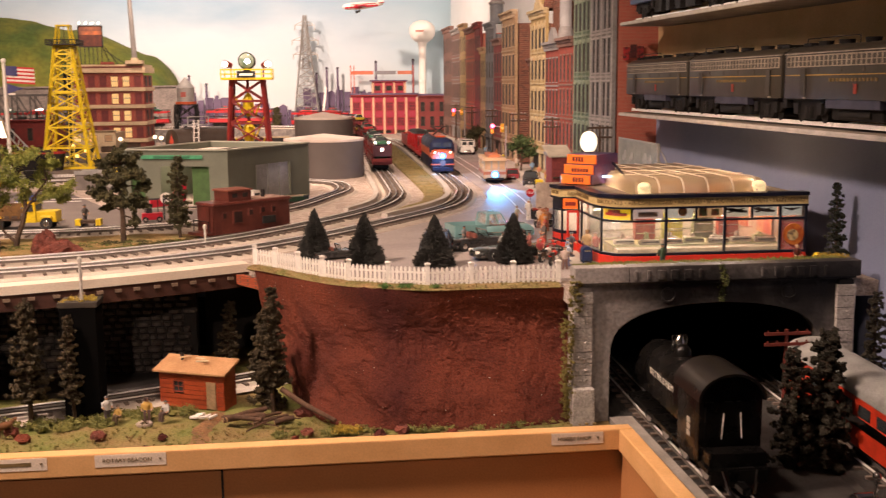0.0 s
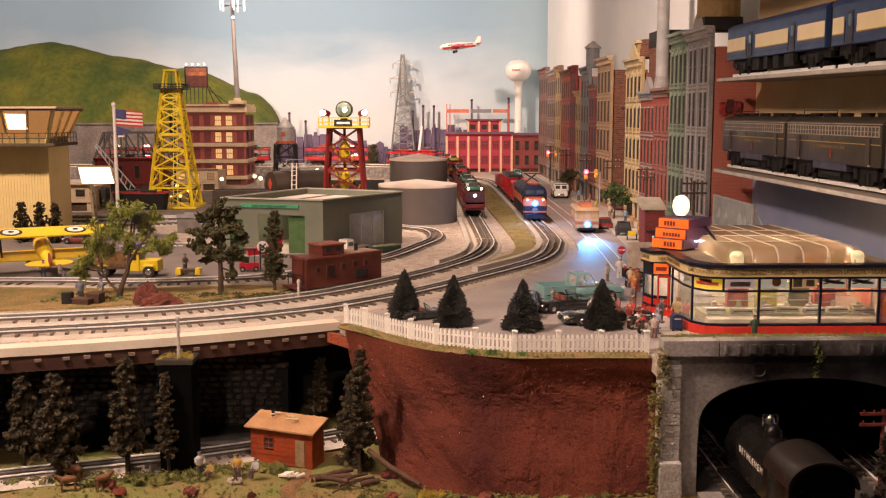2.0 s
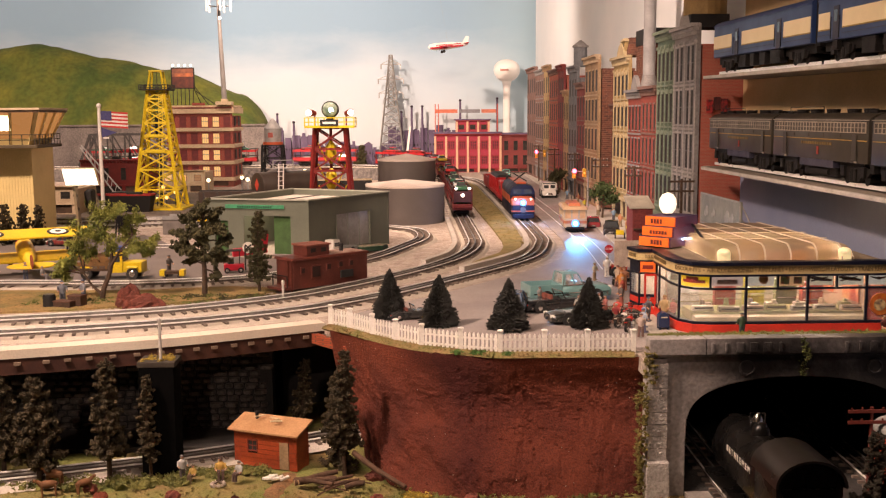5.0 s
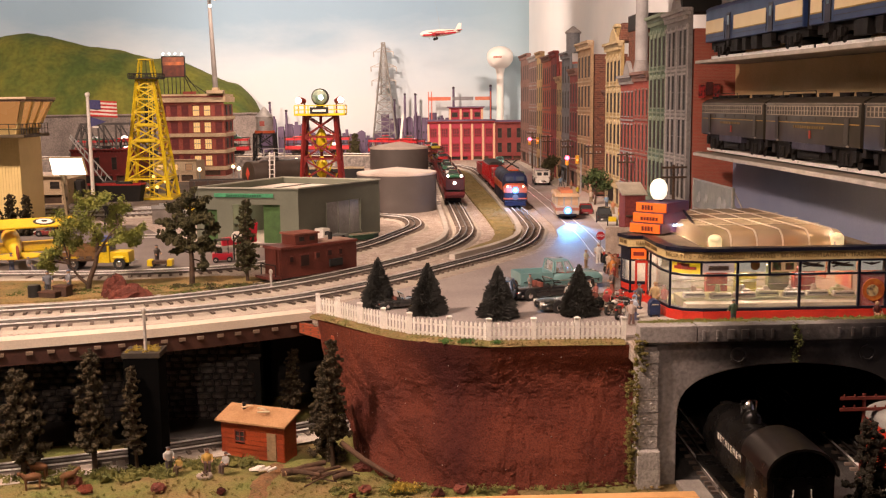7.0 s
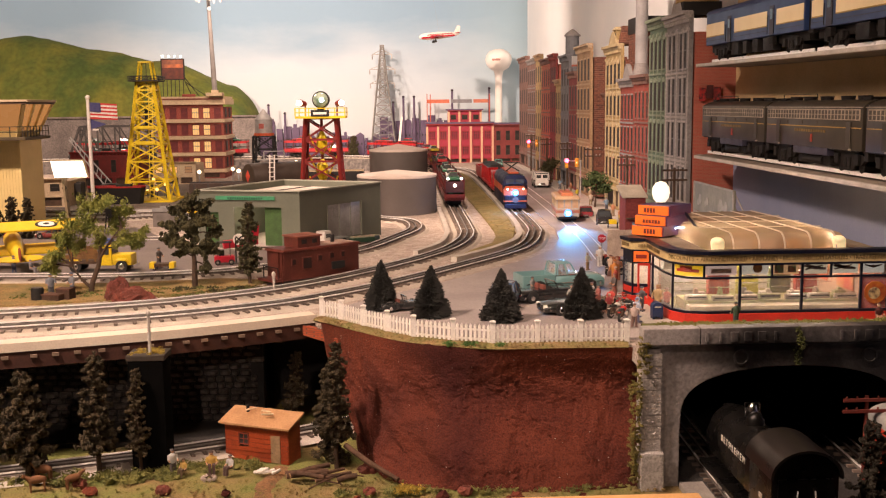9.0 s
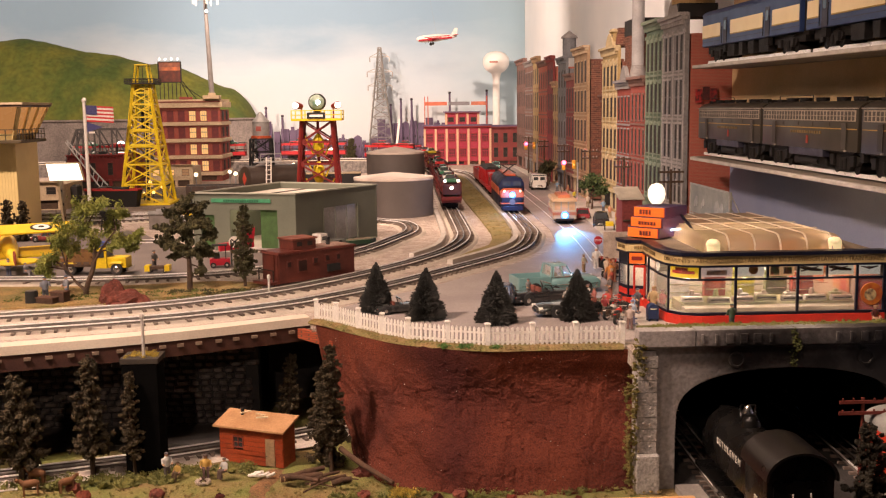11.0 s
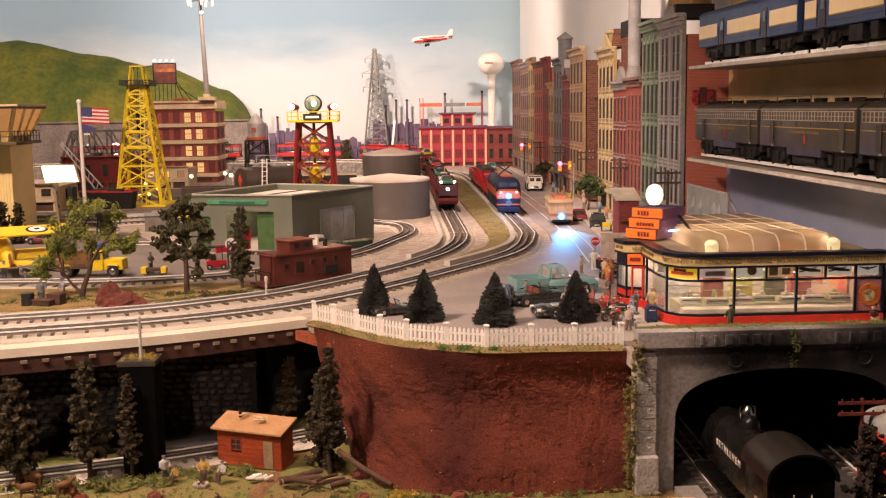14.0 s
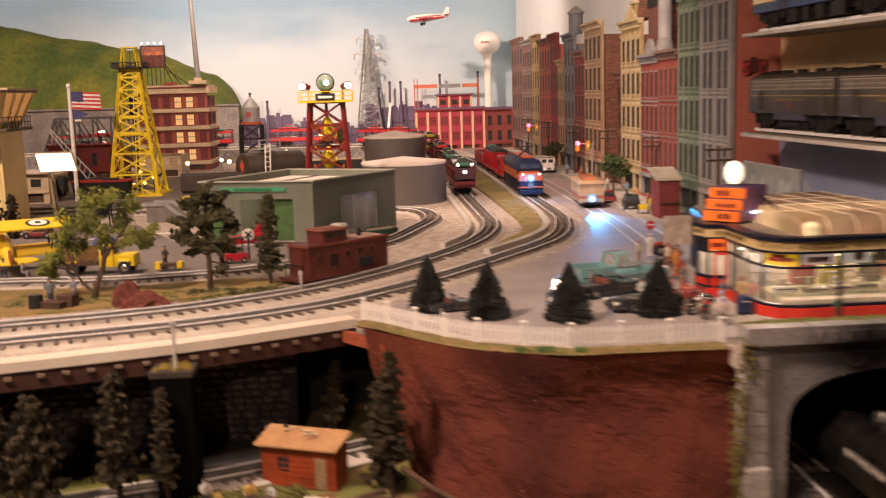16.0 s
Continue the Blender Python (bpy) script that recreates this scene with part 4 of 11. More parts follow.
def broad_tree(x, y, z, h, r, seed, material, density, label, leaf=0.0045, trunk=0.006, lean=0.06):
    """A forked trunk with limbs, and leaves in loose clusters at their ends."""
    k = random.Random(seed)
    t = thing("model_tree", pose(x, y, z), label, "tree")
    tr, cr = M(), M()
    tips = []

    def limb(p, d, length, rad, depth):
        q = p + d * length
        mid = p.lerp(q, 0.5) + Vector((k.gauss(0, 1), k.gauss(0, 1), 0)) * length * 0.08
        tr.cyl(p, mid, rad, 7, rad * 0.82)
        tr.cyl(mid, q, rad * 0.82, 7, rad * 0.62)
        if depth == 0 or rad < 0.0006:
            tips.append(q)
            return
        for _ in range(3 if depth > 1 else 4):
            e = (d + Vector((k.gauss(0, .62), k.gauss(0, .62), k.gauss(0.1, .35)))).normalized()
            limb(q, e, length * k.uniform(0.55, 0.8), rad * 0.58, depth - 1)
        if depth < 3:
            tips.append(q)

    limb(Vector((0, 0, 0)), Vector((lean, 0, 1)).normalized(), h * 0.30, trunk, 3)
    for p in tips:
        s = r * k.uniform(0.14, 0.26)
        for _ in range(density):
            a = p + Vector((k.gauss(0, 1), k.gauss(0, 1), k.gauss(0, .75))) * s * 0.55
            u = Vector((k.gauss(0, 1), k.gauss(0, 1), k.gauss(0, 1))).normalized() * leaf * k.uniform(0.4, 0.8)
            v = Vector((k.gauss(0, 1), k.gauss(0, 1), k.gauss(0, 1))).normalized().cross(u.normalized()) * leaf * 0.35
            cr.add([a - u, a + v, a + u, a - v], [(0, 1, 2, 3)])
    part("trunk", tr, BARK, t)
    part("crown", cr, material, t)
    return t


def lobed_tree(x, y, z, stems, lobes, seed, material, label, foamy=False, leaf=0.004, density=60):
    """A tree with given stems (points and base radius) and a crown of separate lobes (x, y, z, radius) on boughs, with gaps between."""
    k = random.Random(seed)
    t = thing("model_tree", pose(x, y, z), label, "tree")
    tr, cr = M(), M()
    joints = []
    for pts, r0 in stems:
        pts = smooth_path(pts, 0.008)
        n = len(pts) - 1
        for i in range(n):
            tr.cyl(pts[i], pts[i + 1], r0 * (1 - 0.6 * i / n), 8, r0 * (1 - 0.6 * (i + 1) / n))
        joints += pts[n // 3:]
    for lx, ly, lz, lr in lobes:
        c = Vector((lx, ly, lz))
        j = min(joints, key=lambda p: (p - c).length + (0.05 if p.z > c.z else 0))
        bend = j.lerp(c, .55) + Vector((k.gauss(0, 1), k.gauss(0, 1), 1.0)) * 0.10 * (c - j).length
        tr.cyl(j, bend, 0.0017, 6, 0.0013), tr.cyl(bend, c, 0.0013, 6, 0.0008)
        for _ in range(9):
            d = Vector((k.gauss(0, 1), k.gauss(0, 1), k.gauss(0.05, .65))).normalized()
            tip = c + d * lr * k.uniform(.55, 1.0)
            tr.cyl(c, tip, 0.0006, 4, 0.0003)
            if foamy:
                foam(cr, c.lerp(tip, .45), lr * k.uniform(.28, .42), k, 9)
                foam(cr, c.lerp(tip, .92), lr * k.uniform(.20, .32), k, 9)
                continue
            for _ in range(density):
                w = k.random() ** .7
                a = c.lerp(tip, w) + Vector((k.gauss(0, 1), k.gauss(0, 1), k.gauss(-0.3, .8))) * lr * .15
                u = Vector((k.gauss(0, 1), k.gauss(0, 1), k.gauss(-.4, 1))).normalized() * leaf * k.uniform(0.4, 0.9)
                v = Vector((k.gauss(0, 1), k.gauss(0, 1), k.gauss(0, 1))).normalized().cross(u.normalized()) * leaf * 0.33
                cr.add([a - u, a + v, a + u, a - v], [(0, 1, 2, 3)])
    part("trunk", tr, BARK, t, smooth=True)
    part("crown", cr, material, t)
    return t


def tufts(name, places, material, label, size=0.006, n=26, seed=1, category="bush"):
    """Scattered foam and grass: many small blades and crumbs, one object."""
    k = random.Random(seed)
    g = M()
    for x, y, z, s in places:
        for _ in range(n):
            w, d = k.uniform(0, 6.28), k.random() ** 0.6 * size * s
            p = Vector((x + math.cos(w) * d, y + math.sin(w) * d, z + k.random() * size * s * 0.7 * (1 - d / (size * s) * .6)))
            u = Vector((k.gauss(0, 1), k.gauss(0, 1), k.gauss(0.5, 1))).normalized() * size * s * 0.22
            v = Vector((k.gauss(0, 1), k.gauss(0, 1), k.gauss(0, 1))).normalized().cross(u.normalized()) * size * s * 0.09
            g.add([p - u, p + v, p + u, p - v], [(0, 1, 2, 3)])
        g.ball(x, y, z, size * s * 0.45, 6, 0, 0.7, 0.35, k)
    return single(name, g, material, None, label, category, kind="stuff")


# ---------------------------------------------------------------- picket fence
fence = thing("picket_fence", None, "white wooden picket fence along the cliff edge", "fence")
post_mesh = M().box(0, 0, 0, 0.0065, 0.0065, 0.0305).box(0, 0, 0.0305, 0.0085, 0.0085, 0.0018).box(0, 0, 0.0323, 0.0075, 0.0075, 0.0015, taper=0.2).mesh("post", WHITE, 0.0003)
pk = 0.0018
picket_mesh = M().prism([(-pk, 0.0), (pk, 0.0), (pk, 0.0235), (0, 0.0262), (-pk, 0.0235)], -0.0006, 0.0006)
picket_mesh.v = [(x, z, y) for x, y, z in picket_mesh.v]
picket_mesh = picket_mesh.mesh("picket", WHITE)
for i, (x, y) in enumerate(FENCE_LINE):
    part("post", post_mesh, None, fence, m=pose(x, y, 0.001))
for (xa, ya), (xb, yb) in zip(FENCE_LINE, FENCE_LINE[1:]):
    d = Vector((xb - xa, yb - ya, 0))
    for z in (0.0065, 0.0195):
        part("fence_rail", M().beam((xa, ya + .001, z), (xb, yb + .001, z), 0.0016, 0.0028), WHITE, fence)
    n = max(3, round(d.length / 0.0068))
    for j in range(1, n):
        p = Vector((xa, ya, 0)) + d * (j / n)
        part("picket", picket_mesh, None, fence, m=Matrix.Translation((p.x, p.y - 0.0012, 0.002)) @ Matrix.Rotation(math.atan2(d.y, d.x), 4, "Z"))
k = random.Random(8)
line = smooth_path([(x, y) for x, y in FENCE_LINE], 0.006)
VERGE = mat("verge_turf", (0.165, 0.150, 0.045), (0.26, 0.17, 0.075), 40, 0.95, bump=0.9, fine=300, stain=0.5)
structure("grass_verge", M().sweep(line, [(0.008, 0.0005), (0.004, 0.0030), (-0.006, 0.0030), (-0.0125, 0.0020), (-0.0170, 0.0004), (-0.0190, -0.0020), (-0.0120, -0.0060), (0.004, -0.006)]), VERGE, "green turf verge along the fence and cliff edge", "grass", smooth=True)
verge = []
for p, q in zip(line, line[1:]):
    d = (q - p).normalized()
    out = Vector((-d.y, d.x, 0))
    for _ in range(5):
        w = k.uniform(-.005, .019)
        verge.append((p.x + out.x * w, p.y + out.y * w, 0.0026 - max(0, w - .010) ** 2 * 28, k.uniform(.4, 0.9)))
tufts("grass_fringe", verge, VERGE, "dry grass fringe along the fence foot", 0.0045, 12, 3, "grass")
tufts("green_tufts", [(0.052 + .002 * i, 1.402 + .001 * (i % 3), 0.001, 1.0) for i in range(3)] + [(0.078 + .004 * (i % 4), 1.396, 0.001, 1.1) for i in range(6)] + [(0.122 + .002 * (i % 3), 1.386, 0.001, 1.0) for i in range(4)], mat("fresh_green_tuft", (0.10, 0.20, 0.04), (0.06, 0.13, 0.03), 60, 0.9), "fresh green grass tufts on the cliff edge", 0.008, 40, 13, "grass")
for i, (x, y) in enumerate(((-0.044, 1.650), (0.034, 1.583), (0.140, 1.543), (0.265, 1.553))):
    pine_tree(x, y, 0.003, (0.080, 0.080, 0.079, 0.078)[i], (0.034, 0.037, 0.038, 0.036)[i], 3 + i, 70 * i)

# ---------------------------------------------------------------- tunnel portal
portal = thing("tunnel_portal", None, "grey cast-stone double tunnel portal with soot and moss", "tunnel portal")
arch = []
for q in range(25):
    w = math.pi * (1 - q / 24)
    arch.append((0.516 + 0.155 * math.cos(w), -0.118 + 0.094 * (max(0.0, math.sin(w)) ** 0.48)))
outline = [(0.318, -0.19), (0.318, 0.010), (0.716, 0.010), (0.716, -0.19), (0.671, -0.19)] + arch[::-1] + [(0.361, -0.19)]
g = M().prism(outline, 0, 0.022)
g.v = [(0.517 + (x - 0.517) * 0.99, 1.363 - z, y) for x, y, z in g.v]
part("face", g, PORTAL_STONE, portal, bevel=0.0015)
for a, b in ((0.309, 0.385), (0.386, 0.520), (0.521, 0.655), (0.656, 0.721)):
    part("coping", M().box((a + b) / 2, 1.344, 0.010, b - a, 0.026, 0.022), PORTAL_STONE, portal, bevel=0.0008)
part("coping_band", M().box(0.515, 1.346, 0.006, 0.404, 0.022, 0.0038), PORTAL_STONE, portal, bevel=0.001)
for x in (0.322, 0.703):
    pier = part("pier", M().box(x, 1.348, -0.19, 0.022, 0.024, 0.194), PORTAL_STONE, portal)
    kk = random.Random(3)
    for q in range(8):
        w, d = 0.0262 + kk.uniform(-.001, .001), 0.032 + kk.uniform(-.0012, .0012)
        block_ = M()
        zq = -0.136 + q * 0.0168
        block_.box(x, 1.3505, zq, w, d, 0.0156)
        for _ in range(3):
            block_.ball(x + kk.uniform(-.008, .008), 1.3505 - d / 2 + .0022, zq + kk.uniform(.004, .0115), kk.uniform(.0028, .0036), 8, 0, .8, .12, kk)
        part("quoin", block_, QUOIN_STONE, pier)
    part("plinth", M().box(x, 1.345, -0.19, 0.032, 0.044, 0.053, taper=0.96), QUOIN_STONE, pier, bevel=0.0015)
for q in range(6):
    part("raised_bar", M().box(0.394 + q * 0.0185, 1.3305, 0.0135, (0.004, 0.003, 0.010, 0.010, 0.010, 0.004)[q], 0.003, 0.013), PORTAL_STONE, portal, bevel=0.0006)
    part("raised_bar", M().box(0.576 + q * 0.0185, 1.3305, 0.0135, (0.004, 0.003, 0.010, 0.010, 0.010, 0.004)[q], 0.003, 0.013), PORTAL_STONE, portal, bevel=0.0006)
for x in (0.444, 0.620):
    g = M().lathe([(0.0085, 0), (0.011, 0.001), (0.011, 0.003), (0.0085, 0.0035), (0.0078, 0.0018)], 0, 0, 0, 20)
    g.v = [(x + q, 1.3415 - r, -0.011 + p) for q, p, r in g.v]
    part("medallion", g, PORTAL_STONE, portal, smooth=True)
# black sheets added round the bore so that the portal inside reads unlit
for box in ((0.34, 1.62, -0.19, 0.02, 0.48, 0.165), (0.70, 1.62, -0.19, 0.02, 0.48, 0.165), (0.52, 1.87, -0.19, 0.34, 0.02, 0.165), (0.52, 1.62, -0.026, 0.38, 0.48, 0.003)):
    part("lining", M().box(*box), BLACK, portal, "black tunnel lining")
k = random.Random(4)
tufts("moss", [(0.303 + k.uniform(-.009, .006) + (0.010 if z_ > -0.03 else 0.0), 1.336 + k.uniform(-.01, .012), z_, k.uniform(.5, 1.2)) for z_ in [k.uniform(-0.18, 0.02) for _ in range(330)]] + [(0.345 + k.uniform(-.008, .01), 1.348, -0.03 - k.random() ** 2 * 0.07, k.uniform(.3, .7)) for _ in range(36)], mat("moss_green", (0.20, 0.165, 0.04), (0.12, 0.10, 0.028), 60, 0.95, stain=0.4), "yellow-green moss clinging to the stone pier", 0.0052, 14, 5, "moss")
tufts("ivy", [(0.515 + k.gauss(0, .0022) + .004 * math.sin(q * 5) + q * 0.010, 1.329 + (0.010 if q > .55 else 0), 0.032 - q * 0.055, k.uniform(.5, 1.0)) for q in [i / 60 for i in range(60)]], mat("ivy_green", (0.10, 0.11, 0.03), (0.05, 0.06, 0.02), 60, 0.95), "trailing ivy hanging over the portal coping", 0.0046, 12, 6, "ivy")
tufts("turf", [(k.uniform(0.33, 0.71), 1.366 + k.uniform(-.016, .014), 0.031, k.uniform(.4, 1.0)) for _ in range(420)], mat("bright_turf", (0.20, 0.21, 0.05), (0.13, 0.13, 0.03), 50, 0.95), "green turf along the portal top", 0.005, 12, 7, "grass")
structure("turf_bank", M().box(0.515, 1.368, 0.004, 0.40, 0.020, 0.027), mat("bank_turf", (0.17, 0.17, 0.045), (0.12, 0.12, 0.03), 50, 0.95, bump=0.9, fine=300, stain=0.5), "turf bank between the portal and the diner", "ground", bevel=0.003)

# ---------------------------------------------------------------- parked cars and street things
pickup_truck(pose(0.266, 1.790, 0.004, 0, 0, 12), paint((0.17, 0.33, 0.33), 0.35), 0.152, 0.056, 0.053, "faded teal pickup truck parked on the lot", "parked cars")
car(pose(0.232, 1.706, 0.004, 0, 0, 22), paint((0.012, 0.012, 0.014)), 0.122, 0.046, 0.034, "roadster", "glossy black open-top car parked on the lot", "parked cars")
car(pose(0.280, 1.600, 0.004, 0, 0, 190), paint((0.012, 0.014, 0.013)), 0.150, 0.052, 0.034, "roadster", "black open roadster parked behind the fence", "parked cars")
car(pose(0.155, 1.655, 0.004, 0, 0, -105), paint((0.10, 0.15, 0.24)), 0.105, 0.044, 0.040, "sedan", "steel-blue sedan nosed towards the fence", "parked cars")
car(pose(-0.012, 1.640, 0.004, 0, 0, 20), paint((0.03, 0.03, 0.03)), 0.075, 0.034, 0.024, "roadster", "small dark open car behind the pines", "parked cars")
car(pose(0.028, 1.655, 0.004, 0, 0, 30), paint((0.55, 0.42, 0.10)), 0.06, 0.028, 0.022, "roadster", "small yellow open car behind the pines", "parked cars")
car(pose(0.530, 3.00, 0.004, 0, 0, 82), paint((0.32, 0.03, 0.04)), 0.105, 0.042, 0.030, "sedan", "dark red sedan parked at the kerb", "cars at the kerb")
car(pose(0.545, 2.800, 0.004, 0, 0, 80), paint((0.02, 0.02, 0.022)), 0.10, 0.042, 0.040, "sedan", "black sedan parked at the kerb", "cars at the kerb")
car(pose(0.548, 4.12, 0.004, 0, 0, 88), paint((0.75, 0.72, 0.66), 0.4), 0.13, 0.060, 0.064, "van", "white delivery van in the street", "cars at the kerb")
car(pose(0.49, 4.35, 0.004, 0, 0, -92), paint((0.30, 0.42, 0.33)), 0.11, 0.044, 0.036, "sedan", "pale green sedan in the street", "cars at the kerb")
car(pose(0.47, 5.20, 0.004, 0, 0, -92), paint((0.55, 0.50, 0.45)), 0.11, 0.044, 0.036, "sedan", "pale sedan far up the street", "cars at the kerb")
car(pose(0.52, 5.60, 0.004, 0, 0, -92), paint((0.10, 0.35, 0.30)), 0.11, 0.044, 0.036, "sedan", "teal sedan far up the street", "cars at the kerb")

sign = thing("stop_sign", pose(0.397, 2.075, 0.008), "red octagonal stop sign on a thin grey post", "road sign")
part("post", M().cyl((0, 0, 0), (0, 0, 0.056), 0.0011, 8), mat("grey_post", (0.3, 0.3, 0.3), None, 50, 0.5, 0.6), sign)
g = M().lathe([(0.0090, 0), (0.0090, 0.0012)], 0, 0, 0, 8)
plate = part("plate", g, mat("sign_red", (0.50, 0.02, 0.03), None, 30, 0.4), sign, m=Matrix.Translation((0, -0.0010, 0.050)) @ Matrix.Rotation(radians(90), 4, "X") @ Matrix.Rotation(radians(22.5), 4, "Z"))
letters("STOP", 0.0062, WHITE, sign, pose(0, -0.0026, 0.050))
box = thing("mailbox", pose(0.372, 1.515, 0.008), "dark blue street mailbox with a rounded top", "mailbox")
BLUE_PAINT = mat("dark_blue_paint", (0.02, 0.035, 0.10), None, 60, 0.4)
g = M().prism([(-0.008, 0.003), (0.008, 0.003), (0.008, 0.018)] + [(0.008 * math.cos(w), 0.018 + 0.008 * math.sin(w)) for w in [math.pi * i / 8 for i in range(1, 8)]] + [(-0.008, 0.018)], -0.008, 0.008)
g.v = [(x, z, y) for x, y, z in g.v]
part("body", g, BLUE_PAINT, box, bevel=0.0006)
for a in (-1, 1):
    for b in (-1, 1):
        part("leg", M().box(a * .006, b * .006, 0, 0.003, 0.003, 0.004), BLUE_PAINT, box)
part("slot", M().box(0, -0.0084, 0.018, 0.010, 0.001, 0.002), CHROME, box)
motorbike = thing("delivery_trike", pose(0.410, 2.03, 0.008, 0, 0, 10), "small red and grey tractor beside the stop sign", "tractor")
part("body", M().box(0, 0, 0.012, 0.030, 0.012, 0.012).box(0.006, 0, 0.022, 0.010, 0.010, 0.008), paint((0.45, 0.04, 0.03)), motorbike, bevel=0.001)
for x, r in ((-0.012, 0.0105), (0.014, 0.007)):
    for y in (-0.010, 0.010):
        wheel(motorbike, x, y, r, 0.005)

people = [(0.385, 2.03, (0.75, 0.72, 0.66), (0.7, 0.67, 0.6), 0.040), (0.352, 1.985, (0.6, 0.55, 0.4), (0.3, 0.2, 0.1), .034),
          (0.391, 1.93, (0.50, 0.20, 0.10), (0.25, 0.12, 0.06), .042), (0.381, 1.905, (0.55, 0.42, 0.30), (0.2, 0.1, 0.08), .040), (0.384, 1.86, (0.30, 0.13, 0.07), (0.25, 0.10, 0.06), .044), (0.371, 1.82, (0.55, 0.22, 0.05), (0.45, 0.16, 0.05), .044), (0.362, 1.765, (0.40, 0.08, 0.05), (0.42, 0.30, 0.22), .040), (0.346, 1.70, (0.12, 0.10, 0.09), (0.3, 0.10, 0.07), .038),
          (0.384, 1.555, (0.45, 0.32, 0.16), (0.30, 0.18, 0.08), .044), (0.396, 1.55, (0.50, 0.12, 0.08), (0.2, 0.12, 0.1), .040), (0.363, 1.575, (0.12, 0.12, 0.14), (0.1, 0.1, 0.12), .038), (0.346, 1.53, (0.3, 0.4, 0.55), (0.1, 0.12, 0.2), .036), (0.338, 1.50, (0.45, 0.5, 0.6), (0.15, 0.15, 0.25), .036), (0.328, 1.47, (0.5, 0.4, 0.35), (0.2, 0.12, 0.1), .034),
          (0.262, 1.625, (0.5, 0.5, 0.45), (0.12, 0.1, 0.1), .036), (0.298, 1.645, (0.7, 0.65, 0.6), (0.15, 0.1, 0.1), .036), (0.306, 1.63, (0.35, 0.12, 0.1), (0.1, 0.1, 0.1), .034), (0.320, 1.60, (0.6, 0.08, 0.06), (0.1, 0.08, 0.08), .034), (0.312, 1.575, (0.55, 0.1, 0.1), (0.5, 0.45, 0.35), .030), (0.212, 1.735, (0.3, 0.3, 0.3), (0.1, 0.1, 0.12), .032)]
for i, (x, y, a, b, h) in enumerate(people):
    figurine(x, y, 0.006 if x < .345 else 0.008, 40 * i, a, b, h, label="small painted figure standing near the diner and parked cars")
for i, (x, y) in enumerate(((0.572, 2.70), (0.583, 2.78), (0.565, 2.62), (0.60, 3.3), (0.59, 3.5), (0.61, 3.75), (0.60, 3.95), (0.62, 4.3), (0.61, 4.55), (0.60, 2.95), (0.615, 3.12))):
    figurine(x, y, 0.008, 55 * i, ((0.6, 0.5, 0.05), (0.45, 0.2, 0.1), (0.2, 0.3, 0.4), (0.5, 0.4, 0.3))[i % 4], ((0.1, 0.1, 0.12), (0.25, 0.18, 0.1))[i % 2], 0.038, label="small painted figure on the pavement by the shops")
def motorcycle(m, c):
    """A small parked motorcycle: two wheels, fork, handlebar, tank, seat and engine."""
    t = thing("model_motorcycle", m, "small red and chrome motorcycle parked by the diner", "motorcycle", "parked motorcycles")
    for x in (-.014, .014):
        w = part("wheel", M().cyl((x, -.0016, .0075), (x, .0016, .0075), .0075, 16), TYRE, t)
        part("rim", M().cyl((x, -.0019, .0075), (x, .0019, .0075), .0050, 14), CHROME, w)
        part("mudguard", M().box(x, 0, .0145, .012, .004, .0016), paint(c), t, bevel=0.0005)
    part("fork", M().beam((.014, 0, .008), (.008, 0, .024), .0022), CHROME, t)
    part("handlebar", M().beam((.007, -.010, .025), (.007, .010, .025), .0014), CHROME, t)
    part("tank", M().ball(.002, 0, .0185, .0055, 10, sz=.7), paint(c), t, smooth=True)
    part("seat", M().box(-.008, 0, .0165, .012, .006, .003), BLACK, t, bevel=0.0008)
    part("engine", M().box(0, 0, .006, .012, .007, .009), CHROME, t, bevel=0.001)
    part("exhaust", M().cyl((-.018, -.004, .007), (.002, -.004, .006), .0014, 8), CHROME, t)
    part("headlamp", M().ball(.012, 0, .022, .0026, 8), CHROME, t)
    part("saddle_bag", M().box(-.014, -.004, .010, .009, .003, .007).box(-.014, .004, .010, .009, .003, .007), BARK, t, bevel=0.0006)


for i, (x, y, a) in enumerate(((0.322, 1.520, 60), (0.318, 1.548, 40), (0.328, 1.575, 75), (0.338, 1.600, 55), (0.395, 1.93, 20))):
    motorcycle(pose(x, y, 0.005, 0, 0, a), ((0.5, 0.04, 0.03), (0.6, 0.56, 0.5), (0.45, 0.03, 0.03))[i % 3])
tufts("flowers", [(0.314 + q * 0.003, 1.575 + q * 0.010, 0.006, 1.0) for q in range(3)], mat("pale_flowers", (0.55, 0.42, 0.28), (0.45, 0.10, 0.08), 200, 0.9), "pale flower bushes beside the parked roadster", 0.012, 60, 9)

# ---------------------------------------------------------------- the diner-style hobby shop over the portal
NAVY = mat("navy_trim", (0.006, 0.007, 0.020), None, 60, 0.35)
RED_BASE = mat("red_enamel", (0.55, 0.035, 0.02), (0.45, 0.03, 0.018), 40, 0.35)
CREAM_SIGN = mat("cream_sign_band", (0.66, 0.52, 0.25), (0.58, 0.44, 0.20), 30, 0.5)
ORANGE_LIT = mat("lit_orange_sign", (0.80, 0.16, 0.02), None, 30, 0.45, emit=(1.0, 0.16, 0.02), power=0.35)
PANE, CLEAR_PANE = glass("shop_pane", haze=0.17), glass("clear_shop_pane", haze=0.05)
INK = mat("dark_ink", (0.22, 0.15, 0.06), None, 80, 0.6)
diner = thing("diner", None, "red and navy glass-fronted diner with cream sign band", "building")
Z0, ZB, ZM, ZT, ZS, ZR = 0.008, 0.026, 0.0750, 0.0958, 0.1112, 0.1155
